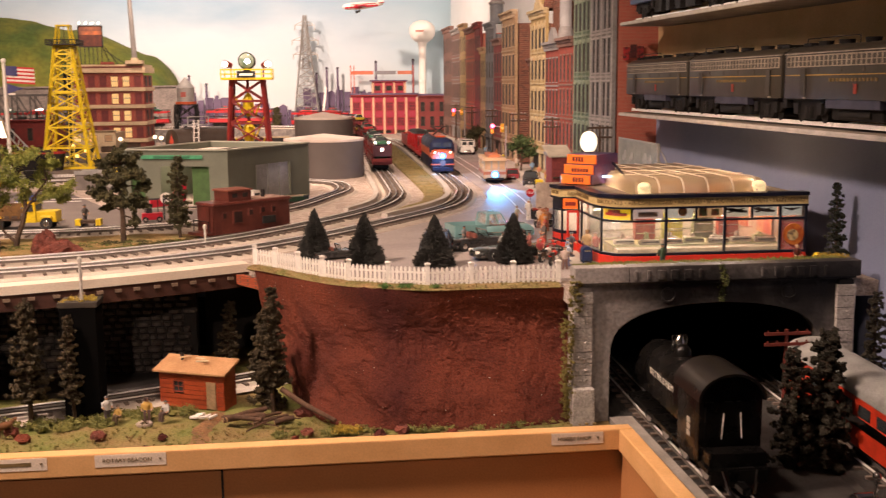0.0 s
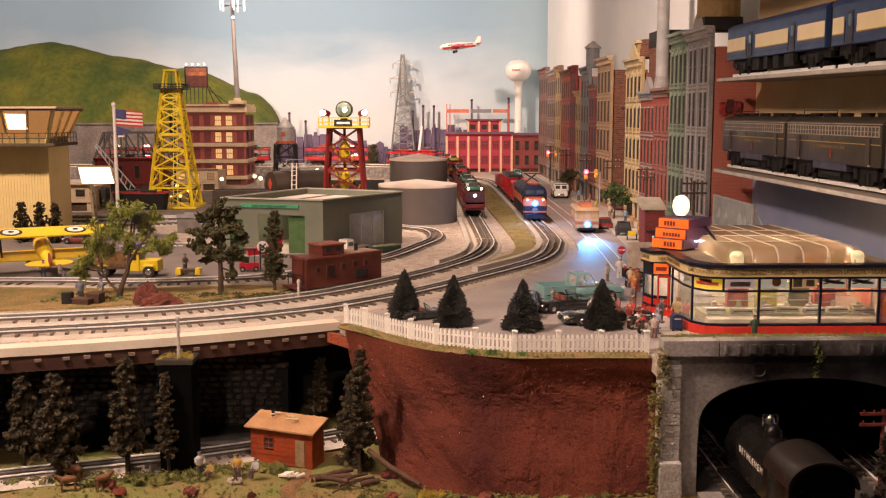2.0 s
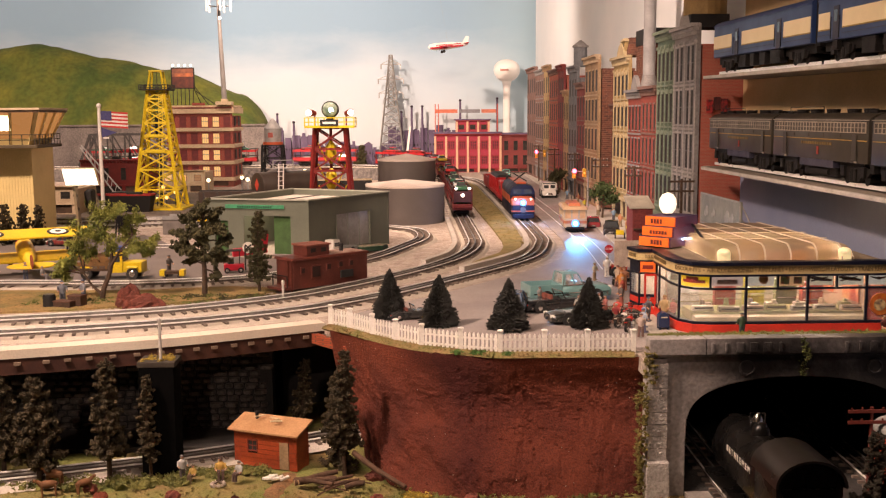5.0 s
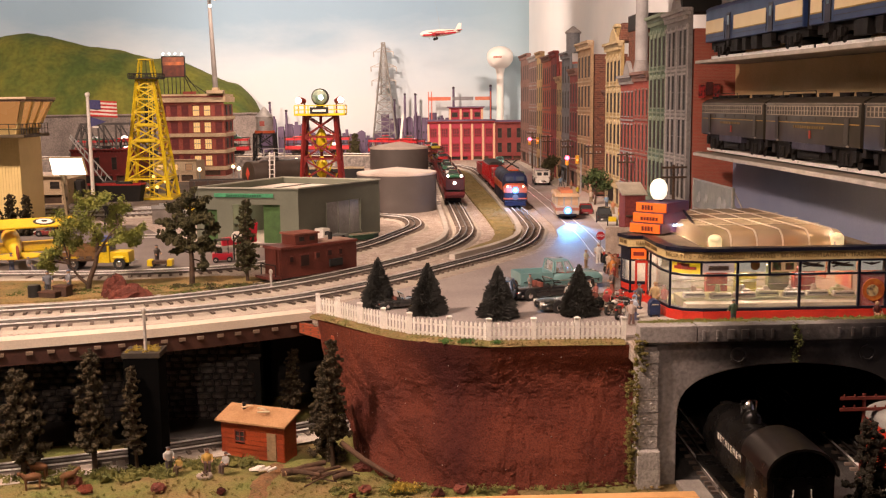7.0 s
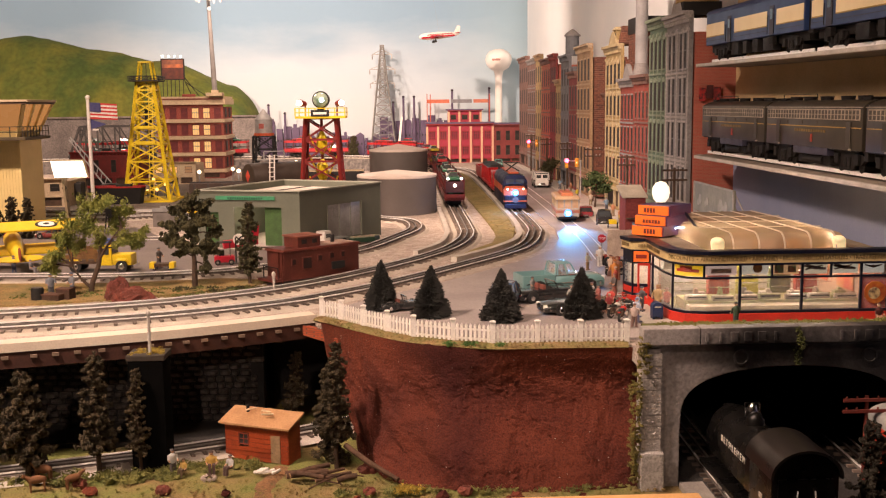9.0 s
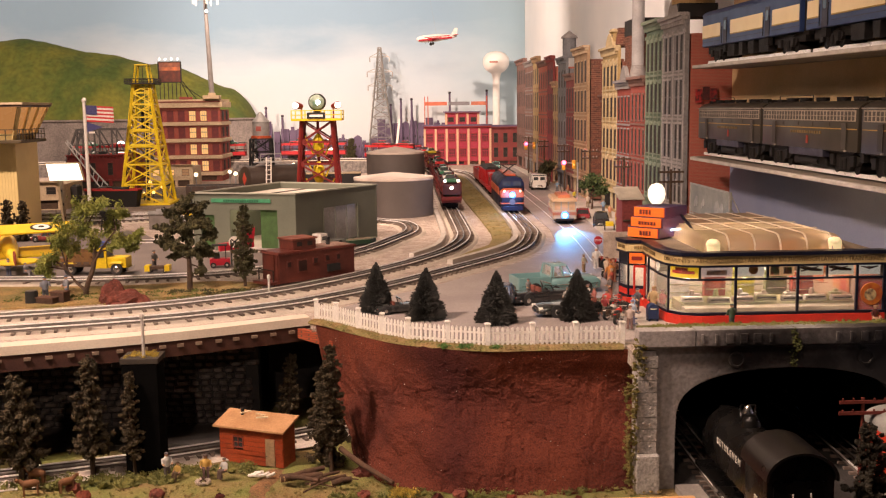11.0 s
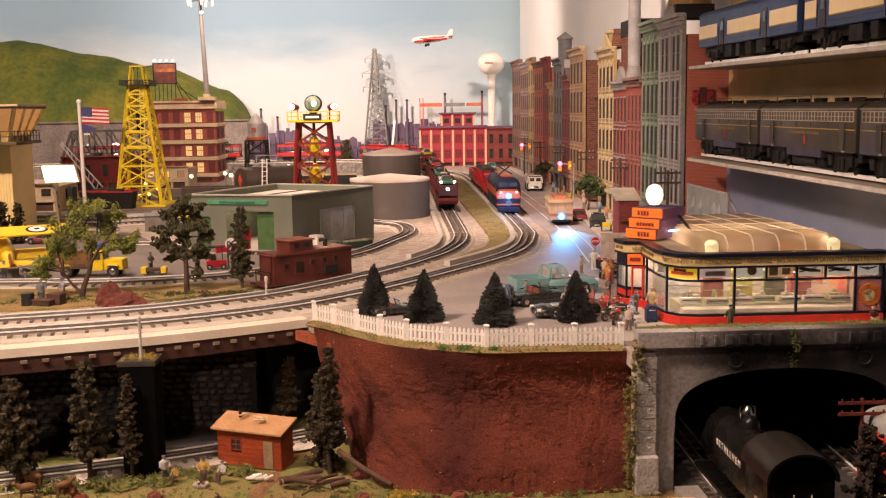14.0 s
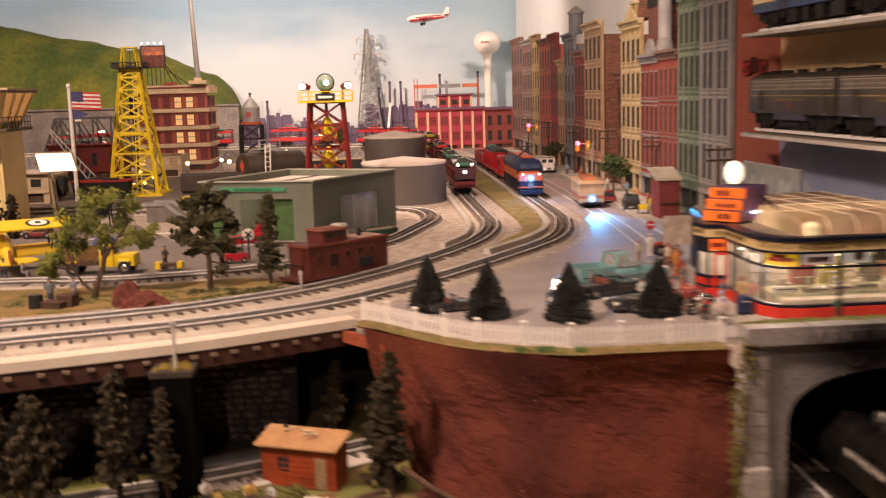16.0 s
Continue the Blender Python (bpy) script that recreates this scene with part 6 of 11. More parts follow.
# mural board behind, facing the street
bb = thing("billboard", pose(0.620, 2.055, 0.003), "weathered grey-green mural board on lattice braces behind the diner", "billboard")
part("board", M().box(0, 0, 0.100, 0.004, 0.262, 0.061), mat("mural", (0.20, 0.22, 0.20), (0.30, 0.31, 0.28), 26, 0.6), bb, bevel=0.0005)
FRAME_GREY = mat("grey_lattice", (0.42, 0.42, 0.40), None, 50, 0.6)
for z in (0.098, 0.160):
    part("frame_rail", M().beam((-.003, -.132, z), (-.003, .132, z), .003), FRAME_GREY, bb)
for y in (-.131, .131):
    part("frame_post", M().beam((-.003, y, 0.0), (-.003, y, .162), .003), FRAME_GREY, bb)
for y, h in ((0.085, 0.018), (0.035, 0.014), (-0.055, 0.020), (-0.085, 0.016)):
    part("pale_figure", M().cyl((-.0025, y, .126), (-.0035, y, .126), h * .6, 12).cyl((-.0025, y + .012, .120), (-.0035, y + .012, .120), h * .4, 12), FRAME_GREY, bb, "faded pale picture patch")
for y in (-.12, -.04, .04, .12):
    part("brace", M().beam((.002, y, .158), (.030, y - .02, .09), .002).beam((.002, y, .13), (.030, y - .02, .09), .002), FRAME_GREY, bb)

# ---------------------------------------------------------------- lower level: shack, trees, campers, planter
ORANGE_WOOD = mat("orange_brown_boards", (0.34, 0.060, 0.018), (0.23, 0.040, 0.013), 40, 0.5, stain=0.35)
ROOF_TAN = mat("tan_roof_sheet", (0.46, 0.26, 0.125), (0.36, 0.19, 0.085), 30, 0.75, stain=0.3)
DOOR_GREY = mat("weathered_door", (0.30, 0.20, 0.11), (0.22, 0.15, 0.08), 60, 0.8)
shack = thing("wooden_shack", pose(-0.2215, 1.4965, -0.188, 0, 0, -24), "small orange-brown board shack with a tan lean-to roof", "shack")
W2, D2, HF, HB = 0.106, 0.034, 0.056, 0.065
kk = random.Random(2)
nb = 8
for i in range(nb):
    z, h = i * HF / nb, HF / nb - 0.0006
    yv = -D2 / 2 + kk.uniform(-.0004, .0004)
    if 3 <= i <= 5:
        part("board", M().box(-W2 / 2 + 0.012, yv, z, 0.024, 0.002, h), ORANGE_WOOD, shack)
        part("board", M().box(0.006, yv, z, 0.038, 0.002, h), ORANGE_WOOD, shack)
        part("board", M().box(W2 / 2 - 0.006, yv, z, 0.012, 0.002, h), ORANGE_WOOD, shack)
    elif i < 6:
        part("board", M().box(-0.014, yv, z, 0.076, 0.002, h), ORANGE_WOOD, shack)
        part("board", M().box(W2 / 2 - 0.006, yv, z, 0.012, 0.002, h), ORANGE_WOOD, shack)
    else:
        part("board", M().box(0, yv, z, W2, 0.002, h), ORANGE_WOOD, shack)
for x in (-W2 / 2, W2 / 2):
    g = M().prism([(-D2 / 2, 0), (D2 / 2, 0), (D2 / 2, HB - .001), (-D2 / 2, HF - .001)], -0.001, 0.001)
    g.v = [(x + c, a, b) for a, b, c in g.v]
    part("side_wall", g, ORANGE_WOOD, shack)
part("back_wall", M().box(0, D2 / 2, 0, W2, 0.002, HB - .001), ORANGE_WOOD, shack)
part("dark_inside", M().box(-0.012, -D2 / 2 + 0.006, 0.018, 0.03, 0.001, 0.028), BLACK, shack)
rf = M().add([(-W2 / 2 - .008, -D2 / 2 - .007, HF - .003), (W2 / 2 + .006, -D2 / 2 - .007, HF - .003), (W2 / 2 + .006, D2 / 2 + .006, HB + .001), (-W2 / 2 - .008, D2 / 2 + .006, HB + .001)] + [(-W2 / 2 - .008, -D2 / 2 - .007, HF), (W2 / 2 + .006, -D2 / 2 - .007, HF), (W2 / 2 + .006, D2 / 2 + .006, HB + .004), (-W2 / 2 - .008, D2 / 2 + .006, HB + .004)], [(3, 2, 1, 0), (4, 5, 6, 7), (0, 1, 5, 4), (1, 2, 6, 5), (2, 3, 7, 6), (3, 0, 4, 7)])
roof = part("roof", rf, ROOF_TAN, shack, "tan sheet roof sloping to the front", bevel=0.0005)
for x, y, r, c in ((0.012, -0.004, 30, (0.72, 0.6, 0.4)), (0.005, 0.004, -15, (0.6, 0.48, 0.3)), (-0.022, 0.006, 60, (0.65, 0.5, 0.32))):
    part("loose_plank", M().box(x, y, HF + 0.009 + (y + .02) * .2, 0.018, 0.004, 0.0014, radians(r)), mat("loose_plank", c, None, 80, 0.7), roof)
part("stove_pipe", M().cyl((-0.030, 0.010, HB - .004), (-0.030, 0.010, HB + .010), 0.0025, 8), BLACK, roof)
win = part("window_frame", M().box(-0.0215, -D2 / 2 - .001, 0.0235, 0.0175, 0.002, 0.0015).box(-0.0215, -D2 / 2 - .001, 0.0395, 0.0175, 0.002, 0.0015).box(-0.0298, -D2 / 2 - .001, 0.0235, 0.0015, 0.002, 0.0175).box(-0.0132, -D2 / 2 - .001, 0.0235, 0.0015, 0.002, 0.0175).box(-0.0215, -D2 / 2 - .001, 0.0318, 0.0175, 0.0012, 0.0008).box(-0.0215, -D2 / 2 - .001, 0.0235, 0.0008, 0.0012, 0.0175), mat("red_brown_frame", (0.25, 0.05, 0.03), None, 60, 0.6), shack)
part("pane", M().box(-0.0215, -D2 / 2 + .0002, 0.024, 0.016, 0.0006, 0.0165), CAR_GLASS, win)
door = part("door", M().box(0.0325, -D2 / 2 - .0008, 0.001, 0.0155, 0.0018, 0.041), DOOR_GREY, shack, "weathered grey-brown plank door", bevel=0.0003)
part("knob", M().ball(0.0275, -D2 / 2 - .002, 0.016, 0.0009, 6), CHROME, door)

for i, (x, y, h, r) in enumerate(((-0.538, 1.415, 0.160, 0.044), (-0.444, 1.432, 0.180, 0.037), (-0.386, 1.428, 0.160, 0.025), (-0.192, 1.635, 0.128, 0.027), (-0.108, 1.437, 0.190, 0.034), (-0.60, 1.45, 0.150, 0.036), (-0.70, 1.40, 0.17, 0.045))):
    column_tree(x, y, -0.190, h, r, 40 + i, CEDAR_GREEN, 0.20 if i != 3 else 0.25, 0.012 if i == 3 else 0.0, "ragged dark olive foam tree beside the lower track")
column_tree(-0.118, 1.465, -0.19, 0.15, 0.034, 61, CEDAR_GREEN, 0.05, 0.0, "ragged dark olive foam tree at the foot of the cliff")

pl = thing("pier", pose(-0.375, 1.464, -0.19), "black square bridge pier with a planter on top", "bridge pier")
part("column", M().box(0, 0, 0, 0.050, 0.046, 0.166), mat("black_pier", (0.003, 0.003, 0.003), None, 30, 0.95, spec=0.05), pl, bevel=0.0015)
part("cap", M().box(0, 0, 0.166, 0.054, 0.047, 0.008), mat("dark_cap", (0.05, 0.04, 0.03), None, 40, 0.8), pl, bevel=0.001)
tufts("planter_bush", [(-0.375 + kk.uniform(-.022, .022), 1.464 + kk.uniform(-.018, .018), -0.016, kk.uniform(.5, .9)) for _ in range(26)], YELLOW_BUSH, "dry yellow-green bush on the pier cap", 0.008, 26, 14)
for x, y, z, h in ((-0.371, 1.456, -0.016, 0.058), (-0.237, 1.815, 0.001, 0.036)):
    wp = thing("crossing_post", pose(x, y, z), "slim pale signal post with a rounded head", "signal post", "signal posts")
    part("pole", M().cyl((0, 0, 0), (0, 0, h), 0.0022, 10), mat("pale_post", (0.55, 0.52, 0.48), None, 60, 0.4), wp)
    part("head", M().ball(0, 0, h, 0.0036, 10, sz=1.5), mat("pale_head", (0.65, 0.62, 0.56), None, 60, 0.4), wp, smooth=True)

figurine(-0.339, 1.424, -0.184, 30, (0.6, 0.6, 0.58), (0.12, 0.10, 0.10), 0.036, label="white-shirted figure standing by the camp fire")
figurine(-0.322, 1.416, -0.184, -30, (0.45, 0.30, 0.08), (0.12, 0.08, 0.05), 0.030, sit=True, label="small seated figure in a mustard jacket")
figurine(-0.285, 1.426, -0.184, 10, (0.62, 0.40, 0.10), (0.10, 0.06, 0.05), 0.038, sit=True, label="yellow-shirted figure sitting by the camp fire")
figurine(-0.257, 1.418, -0.184, -40, (0.5, 0.5, 0.48), (0.12, 0.08, 0.07), 0.034, sit=True, label="seated figure leaning by the camp fire")
fire = thing("camp_fire", pose(-0.284, 1.398, -0.184), "ring of pale stones with small sticks", "camp fire")
for i in range(9):
    w = i * 0.7
    part("stone", M().ball(0.009 * math.cos(w), 0.009 * math.sin(w), 0.002, 0.0028, 6, jitter=0.25, rnd=kk), mat("pale_stone", (0.5, 0.42, 0.36), None, 60, 0.9), fire)
part("sticks", M().beam((-.006, -.004, .002), (.004, .004, .007), .0015).beam((.006, -.004, .002), (-.003, .004, .007), .0015), BARK, fire)
bundle = thing("white_bundle", pose(-0.205, 1.418, -0.186), "crumpled white bundle lying before the shack", "bundle")
for i in range(9):
    w = kk.uniform(-.5, .9)
    x, y, z = kk.uniform(-.013, .013), kk.uniform(-.006, .006), kk.uniform(.003, .007)
    part("fold", M().beam((x - .007 * math.cos(w), y - .007 * math.sin(w), z), (x + .007 * math.cos(w), y + .007 * math.sin(w), z + kk.uniform(-.002, .003)), .0042, .0034), WHITE, bundle, bevel=0.0008)
STICK = mat("brown_sticks", (0.10, 0.052, 0.03), (0.06, 0.034, 0.02), 70, 0.85, bump=0.5)
PALE_STICK = mat("pale_dry_sticks", (0.42, 0.28, 0.15), (0.30, 0.18, 0.09), 70, 0.85, bump=0.5)
for i in range(15):
    x, y, w, L = -0.112 + kk.uniform(-.042, .030), 1.380 + kk.uniform(-.026, .024), kk.uniform(-.5, .9), kk.uniform(.022, .062)
    r = kk.choice((.0012, .0016, .0026, .0036, .0044))
    a = Vector((x - math.cos(w) * L / 2, y - math.sin(w) * L / 2, -0.183 + r + kk.uniform(0, .003)))
    b = Vector((x + math.cos(w) * L / 2, y + math.sin(w) * L / 2, -0.183 + r + kk.uniform(0, .007)))
    mid = a.lerp(b, .5) + Vector((0, 0.002, 0.001))
    lg = single("fallen_branch", M().cyl(a, mid, r, 8, r * .95).cyl(mid, b, r * .95, 8, r * .85), STICK, None, "dry dark brown cut log lying on the grass" if r > .002 else "dry brown fallen branch on the grass", "branch", "fallen branches", smooth=True)
    if r > .002:
        part("cut_end", M().cyl(a, a - (mid - a).normalized() * .0004, r * .86, 8), PALE_STICK, lg, "pale cut end")
single("fallen_log", M().cyl((-0.095, 1.430, -0.150), (-0.062, 1.402, -0.166), .0042, 9, .0040).cyl((-0.062, 1.402, -0.166), (-0.020, 1.362, -0.178), .0040, 9, .0030), STICK, None, "bent grey-brown trunk leaning at the cliff foot", "branch", smooth=True)
for i in range(14):
    x, y = kk.uniform(-0.5, 0.28), kk.uniform(1.27, 1.36 if i % 2 else 1.31)
    single("rock", M().ball(x, y, -0.184, kk.uniform(.005, .010), 7, 0, .7, .3, kk), EARTH, None, "small red-brown rock in the grass", "rock", "small rocks")
for x, y, r, f in ((-0.339, 1.359, .010, .75), (-0.064, 1.422, .014, .6), (0.070, 1.329, .011, .6), (-0.059, 1.336, .009, .6), (-0.461, 1.392, .010, .8), (-0.095, 1.398, .008, .5)):
    single("red_boulder", M().ball(x, y, -0.184, r, 14, 0, f, .16, kk), RED_ROCK, None, "rough red-brown boulder half sunk in the grass", "rock", "red boulders")


def deer_shape(x, y, rz, k=1.0):
    """A plain rounded standing animal figurine."""
    g = M().ball(0, 0, .019, .0075, 12, 0, .85)
    g.v = [(a * 1.9, b * .8, c) for a, b, c in g.v]
    for sx, sy in ((-.010, -.003), (-.010, .003), (.009, -.003), (.009, .003)):
        g.cyl((sx, sy, 0), (sx, sy, .018), .0013, 6, .0020)
    g.cyl((.009, 0, .020), (.0155, 0, .0255), .0042, 8, .0028)
    g.ball(.0180, 0, .0262, .0034, 8, 0, .8)
    single("deer_figurine", g, mat("fawn_brown", (0.17, 0.075, 0.03), (0.11, 0.05, 0.02), 60, 0.8), pose(x, y, -0.187, 0, 0, rz) @ Matrix.Scale(k, 4), "small plain fawn-brown animal figurine on the grass", "figurine", "animal figurines", smooth=True)


deer_shape(-0.512, 1.374, 200, 0.92)
deer_shape(-0.516, 1.412, 170, 1.0)
deer_shape(-0.466, 1.382, 40, 0.85)
tufts("grass_tufts", [(kk.uniform(-0.75, 0.345), 1.245 + kk.random() ** 1.3 * 0.15, -0.186, kk.uniform(.5, 1.2)) for _ in range(1500)], GRASS_LOW, "rough green and brown grass tufts on the lower strip", 0.0042, 12, 21, "grass")
tufts("bushes", [(kk.uniform(-0.40, -0.22), 1.447 + kk.uniform(-.02, .02), -0.184, kk.uniform(.8, 1.5)) for _ in range(36)] + [(kk.uniform(-0.62, -0.33), 1.412 + kk.uniform(-.016, .018), -0.184, kk.uniform(.9, 1.9)) for _ in range(54)] + [(kk.uniform(-.10, .29), 1.337 + kk.uniform(-.012, .006) + (0.05 if q % 9 == 0 else 0), -0.186, kk.uniform(.6, 1.3)) for q in range(60)], mat("mixed_bush", (0.20, 0.19, 0.05), (0.11, 0.12, 0.035), 70, 0.95, stain=0.4), "yellow-green foam bushes along the track and cliff foot", 0.010, 34, 22)
tufts("yellow_shrub", [(-0.005 + kk.uniform(-.012, .012), 1.338 + kk.uniform(-.008, .008), -0.184, kk.uniform(.9, 1.3)) for _ in range(9)], YELLOW_BUSH, "bright yellow shrub at the cliff foot", 0.011, 50, 23)
g = M()
for j in range(31):
    y = 1.245 + j * 0.0070
    c = -0.207 + (y - 1.25) * 0.065 + 0.004 * math.sin(y * 40)
    hw = 0.013 + 0.004 * noise.noise((y * 30, 1, 4))
    for i in range(9):
        q = i / 4 - 1
        x = c + q * hw + 0.003 * noise.noise((y * 120, i, 2))
        g.v.append((x, y, -0.188 + lump(x, y) + 0.010 * max(0, 1 - abs(y - 1.25) / 0.06) * 0.6 + 0.0034 * (1 - q * q) - 0.0004))
for j in range(30):
    for i in range(8):
        a = j * 9 + i
        g.f.append((a, a + 1, a + 10, a + 9)), g.k.append(0)
structure("dirt_path", g, mat("dirt", (0.26, 0.13, 0.055), (0.17, 0.10, 0.045), 60, 0.95, bump=0.9, fine=300, stain=0.6), "trodden brown dirt path to the shack", "path", smooth=True)

# paper labels on the fascia
for x, w, txt in ((0.287, 0.068, "HOBBY SHOP"), (-0.271, 0.085, "ROTARY BEACON"), (-0.412, 0.085, "")):
    lb = thing("paper_label", pose(x, 1.2193, -0.1690), "small white paper label stuck to the pine fascia", "label", "fascia labels")
    part("paper", M().box(0, 0, -0.0078, w, 0.0005, 0.0155), mat("label_paper", (0.80, 0.69, 0.57), (0.76, 0.65, 0.53), 50, 0.6), lb)
    if txt:
        letters(txt, 0.0072, INK, lb, pose(-0.004, -0.0003, 0.0))
    else:
        part("bar", M().box(-0.004, -0.0003, -0.0025, w * .66, 0.0004, 0.005), INK, lb)
    part("arrow", M().prism([(-.0018, 0), (.0018, 0), (0, -.0035)], 0, 0.0006), INK, lb, m=Matrix.Translation((w / 2 - 0.007, -0.0003, 0.0015)) @ Matrix.Rotation(radians(90), 4, "X"))

# ---------------------------------------------------------------- trains at the portal
LOCO_BLACK = mat("satin_black_loco", (0.0035, 0.0035, 0.0035), (0.006, 0.0055, 0.005), 40, 0.26, bump=0.02, spec=0.25)
loco = thing("saddle_tank_locomotive", pose(0.420, 1.05, -0.173), "black saddle-tank steam locomotive entering the tunnel portal", "locomotive")


def arch_prism(w, h, rise, y0, y1, z0, n=12):
    """A box with an arched top along y."""
    pts = [(-w / 2, z0), (w / 2, z0)] + [(w / 2 * math.cos(math.pi * i / n), h - rise + rise * math.sin(math.pi * i / n)) for i in range(n + 1)]
    g = M().prism(pts, y0, y1)
    g.v = [(x, z, y) for x, y, z in g.v]
    return g


part("cab", arch_prism(0.074, 0.128, 0.026, 0.0, 0.070, 0.030), LOCO_BLACK, loco, bevel=0.001, smooth=True)
part("cab_roof", M().sweep([(0, -0.006, 0), (0, 0.078, 0)], [(0.040 * math.cos(math.pi * i / 14), 0.102 + 0.031 * math.sin(math.pi * i / 14)) for i in range(15)] + [(0.037 * math.cos(math.pi * (14 - i) / 14), 0.101 + 0.029 * math.sin(math.pi * (14 - i) / 14)) for i in range(15)]), mat("worn_cab_roof", (0.011, 0.009, 0.008), (0.007, 0.006, 0.005), 24, 0.30, 0.0, bump=0.03, spec=0.6), loco, smooth=True)
part("cab_back", M().box(0, -0.001, 0.040, 0.060, 0.003, 0.060), LOCO_BLACK, loco)
for x in (-0.012, 0.012):
    part("grab_rail", M().cyl((x, -0.005, 0.058), (x * 0.8, -0.005, 0.088), 0.0008, 6), WHITE, loco, "bright wire grab rail")
part("bunker", M().box(0, -0.012, 0.030, 0.066, 0.026, 0.018), LOCO_BLACK, loco, bevel=0.001)
part("saddle_tank", arch_prism(0.062, 0.112, 0.030, 0.070, 0.245, 0.052), LOCO_BLACK, loco, bevel=0.001, smooth=True)
part("boiler", M().cyl((0, 0.07, 0.062), (0, 0.275, 0.062), 0.026, 18), LOCO_BLACK, loco, smooth=True)
part("dome", M().lathe([(0.012, 0), (0.011, 0.010), (0.007, 0.016), (0.002, 0.018)], 0, 0.160, 0.108, 14), LOCO_BLACK, loco, smooth=True)
part("bell", M().lathe([(0.007, 0), (0.0062, 0.004), (0.0035, 0.009), (0.001, 0.011)], 0, 0.172, 0.124, 12), CHROME, loco, "polished bell", smooth=True)
part("bell_yoke", M().beam((-.009, .172, .118), (-.009, .172, .134), .002).beam((.009, .172, .118), (.009, .172, .134), .002).beam((-.009, .172, .134), (.009, .172, .134), .002), CHROME, loco)
part("chimney", M().lathe([(0.009, 0), (0.008, 0.018), (0.010, 0.022)], 0, 0.255, 0.085, 14), LOCO_BLACK, loco, smooth=True)
part("footplate", M().box(0, 0.12, 0.026, 0.072, 0.30, 0.006), LOCO_BLACK, loco, bevel=0.0008)
for y in (0.02, 0.09, 0.16, 0.23):
    for x in (-0.017, 0.017):
        w = part("driving_wheel", M().cyl((x - .003, y, 0.017), (x + .003, y, 0.017), 0.017, 18), LOCO_BLACK, loco)
        part("tread", M().cyl((x - .0032, y, 0.017), (x + .0032, y, 0.017), 0.0152, 18, caps=True), CHROME, w)
part("rear_beam", M().box(0, -0.028, 0.014, 0.066, 0.006, 0.016), LOCO_BLACK, loco, bevel=0.0008)
part("coupler", M().box(0, -0.042, 0.010, 0.010, 0.022, 0.008), LOCO_BLACK, loco, bevel=0.001)
for x in (-0.02, 0.02):
    part("pipe", M().cyl((x, -0.030, 0.030), (x * .7, -0.040, 0.006), 0.002, 6), CHROME, loco)
letters("B E T H L E H E M", 0.0118, mat("loco_lettering", (0.72, 0.68, 0.60), None, 80, 0.6), loco, Matrix.Translation((-0.0316, 0.147, 0.084)) @ Matrix.Rotation(radians(-90), 4, "Z"))
for q in range(3):
    part("number_bar", M().box(-0.0378, 0.030, 0.052 + q * 0.008, 0.0008, 0.010, 0.006), mat("number_paint", (0.55, 0.50, 0.42), None, 80, 0.6), loco)

RED_CAR = mat("red_coach_paint", (0.60, 0.05, 0.02), None, 30, 0.35, bump=0.02)
GREY_ROOF = mat("grey_coach_roof", (0.36, 0.36, 0.34), None, 30, 0.5)
coach = thing("rail_coach", pose(0.638, 1.115, -0.173, 0, 0, -3), "red and silver passenger coach with a grey roof", "rail car")
part("body", M().box(0, 0, 0.016, 0.066, 0.42, 0.062), RED_CAR, coach, bevel=0.002)
part("silver_band", M().box(0, 0, 0.042, 0.068, 0.40, 0.012), CHROME, coach)
rfm = arch_prism(0.068, 0.100, 0.014, -0.21, 0.21, 0.078)
part("roof", rfm, GREY_ROOF, coach, smooth=True)
for q in range(8):
    part("window", M().box(-0.0335, -0.165 + q * 0.047, 0.056, 0.001, 0.030, 0.014), CAR_GLASS, coach)
for y in (-0.14, 0.14):
    for dy in (-.018, .018):
        for x in (-.016, .016):
            part("wheel", M().cyl((x - .002, y + dy, 0.008), (x + .002, y + dy, 0.008), 0.008, 14), TYRE, coach)
tp = thing("telegraph_pole", pose(0.600, 1.30, -0.194), "rust-red telegraph pole with two crossarms", "telegraph pole")
RUST_RED = mat("rust_red_pole", (0.16, 0.03, 0.02), None, 60, 0.7)
part("pole", M().cyl((0, 0, 0), (0, 0, 0.138), 0.0032, 8, 0.0026), RUST_RED, tp)
for z in (0.116, 0.131):
    arm = part("crossarm", M().box(0, -0.003, z, 0.066, 0.003, 0.004), RUST_RED, tp)
    for q in (-.028, -.014, .014, .028):
        part("insulator", M().cyl((q, -.003, z + .004), (q, -.003, z + .007), .0012, 6), RUST_RED, arm)
BLACK_CEDAR = mat("blackish_foliage", (0.036, 0.030, 0.018), (0.018, 0.016, 0.010), 80, 0.95, bump=0.8, fine=700, stain=0.5)
column_tree(0.529, 1.125, -0.186, 0.150, 0.038, 71, BLACK_CEDAR, 0.05, label="ragged dark foam tree beside the locomotive")
column_tree(0.572, 1.125, -0.186, 0.172, 0.044, 72, BLACK_CEDAR, 0.05, label="ragged dark foam tree beside the red coach")
column_tree(0.700, 1.250, -0.186, 0.19, 0.030, 74, BLACK_CEDAR, 0.05, label="tall dark foam tree by the wall")
pump = thing("trackside_machine", pose(0.535, 0.96, -0.186), "bright silver trackside machine with a curved pipe", "machine")
part("drum", M().cyl((-.012, 0, .020), (.012, 0, .020), .014, 16), CHROME, pump, bevel=0.001)
part("base", M().box(0, 0, 0, 0.036, 0.030, 0.010), LOCO_BLACK, pump)
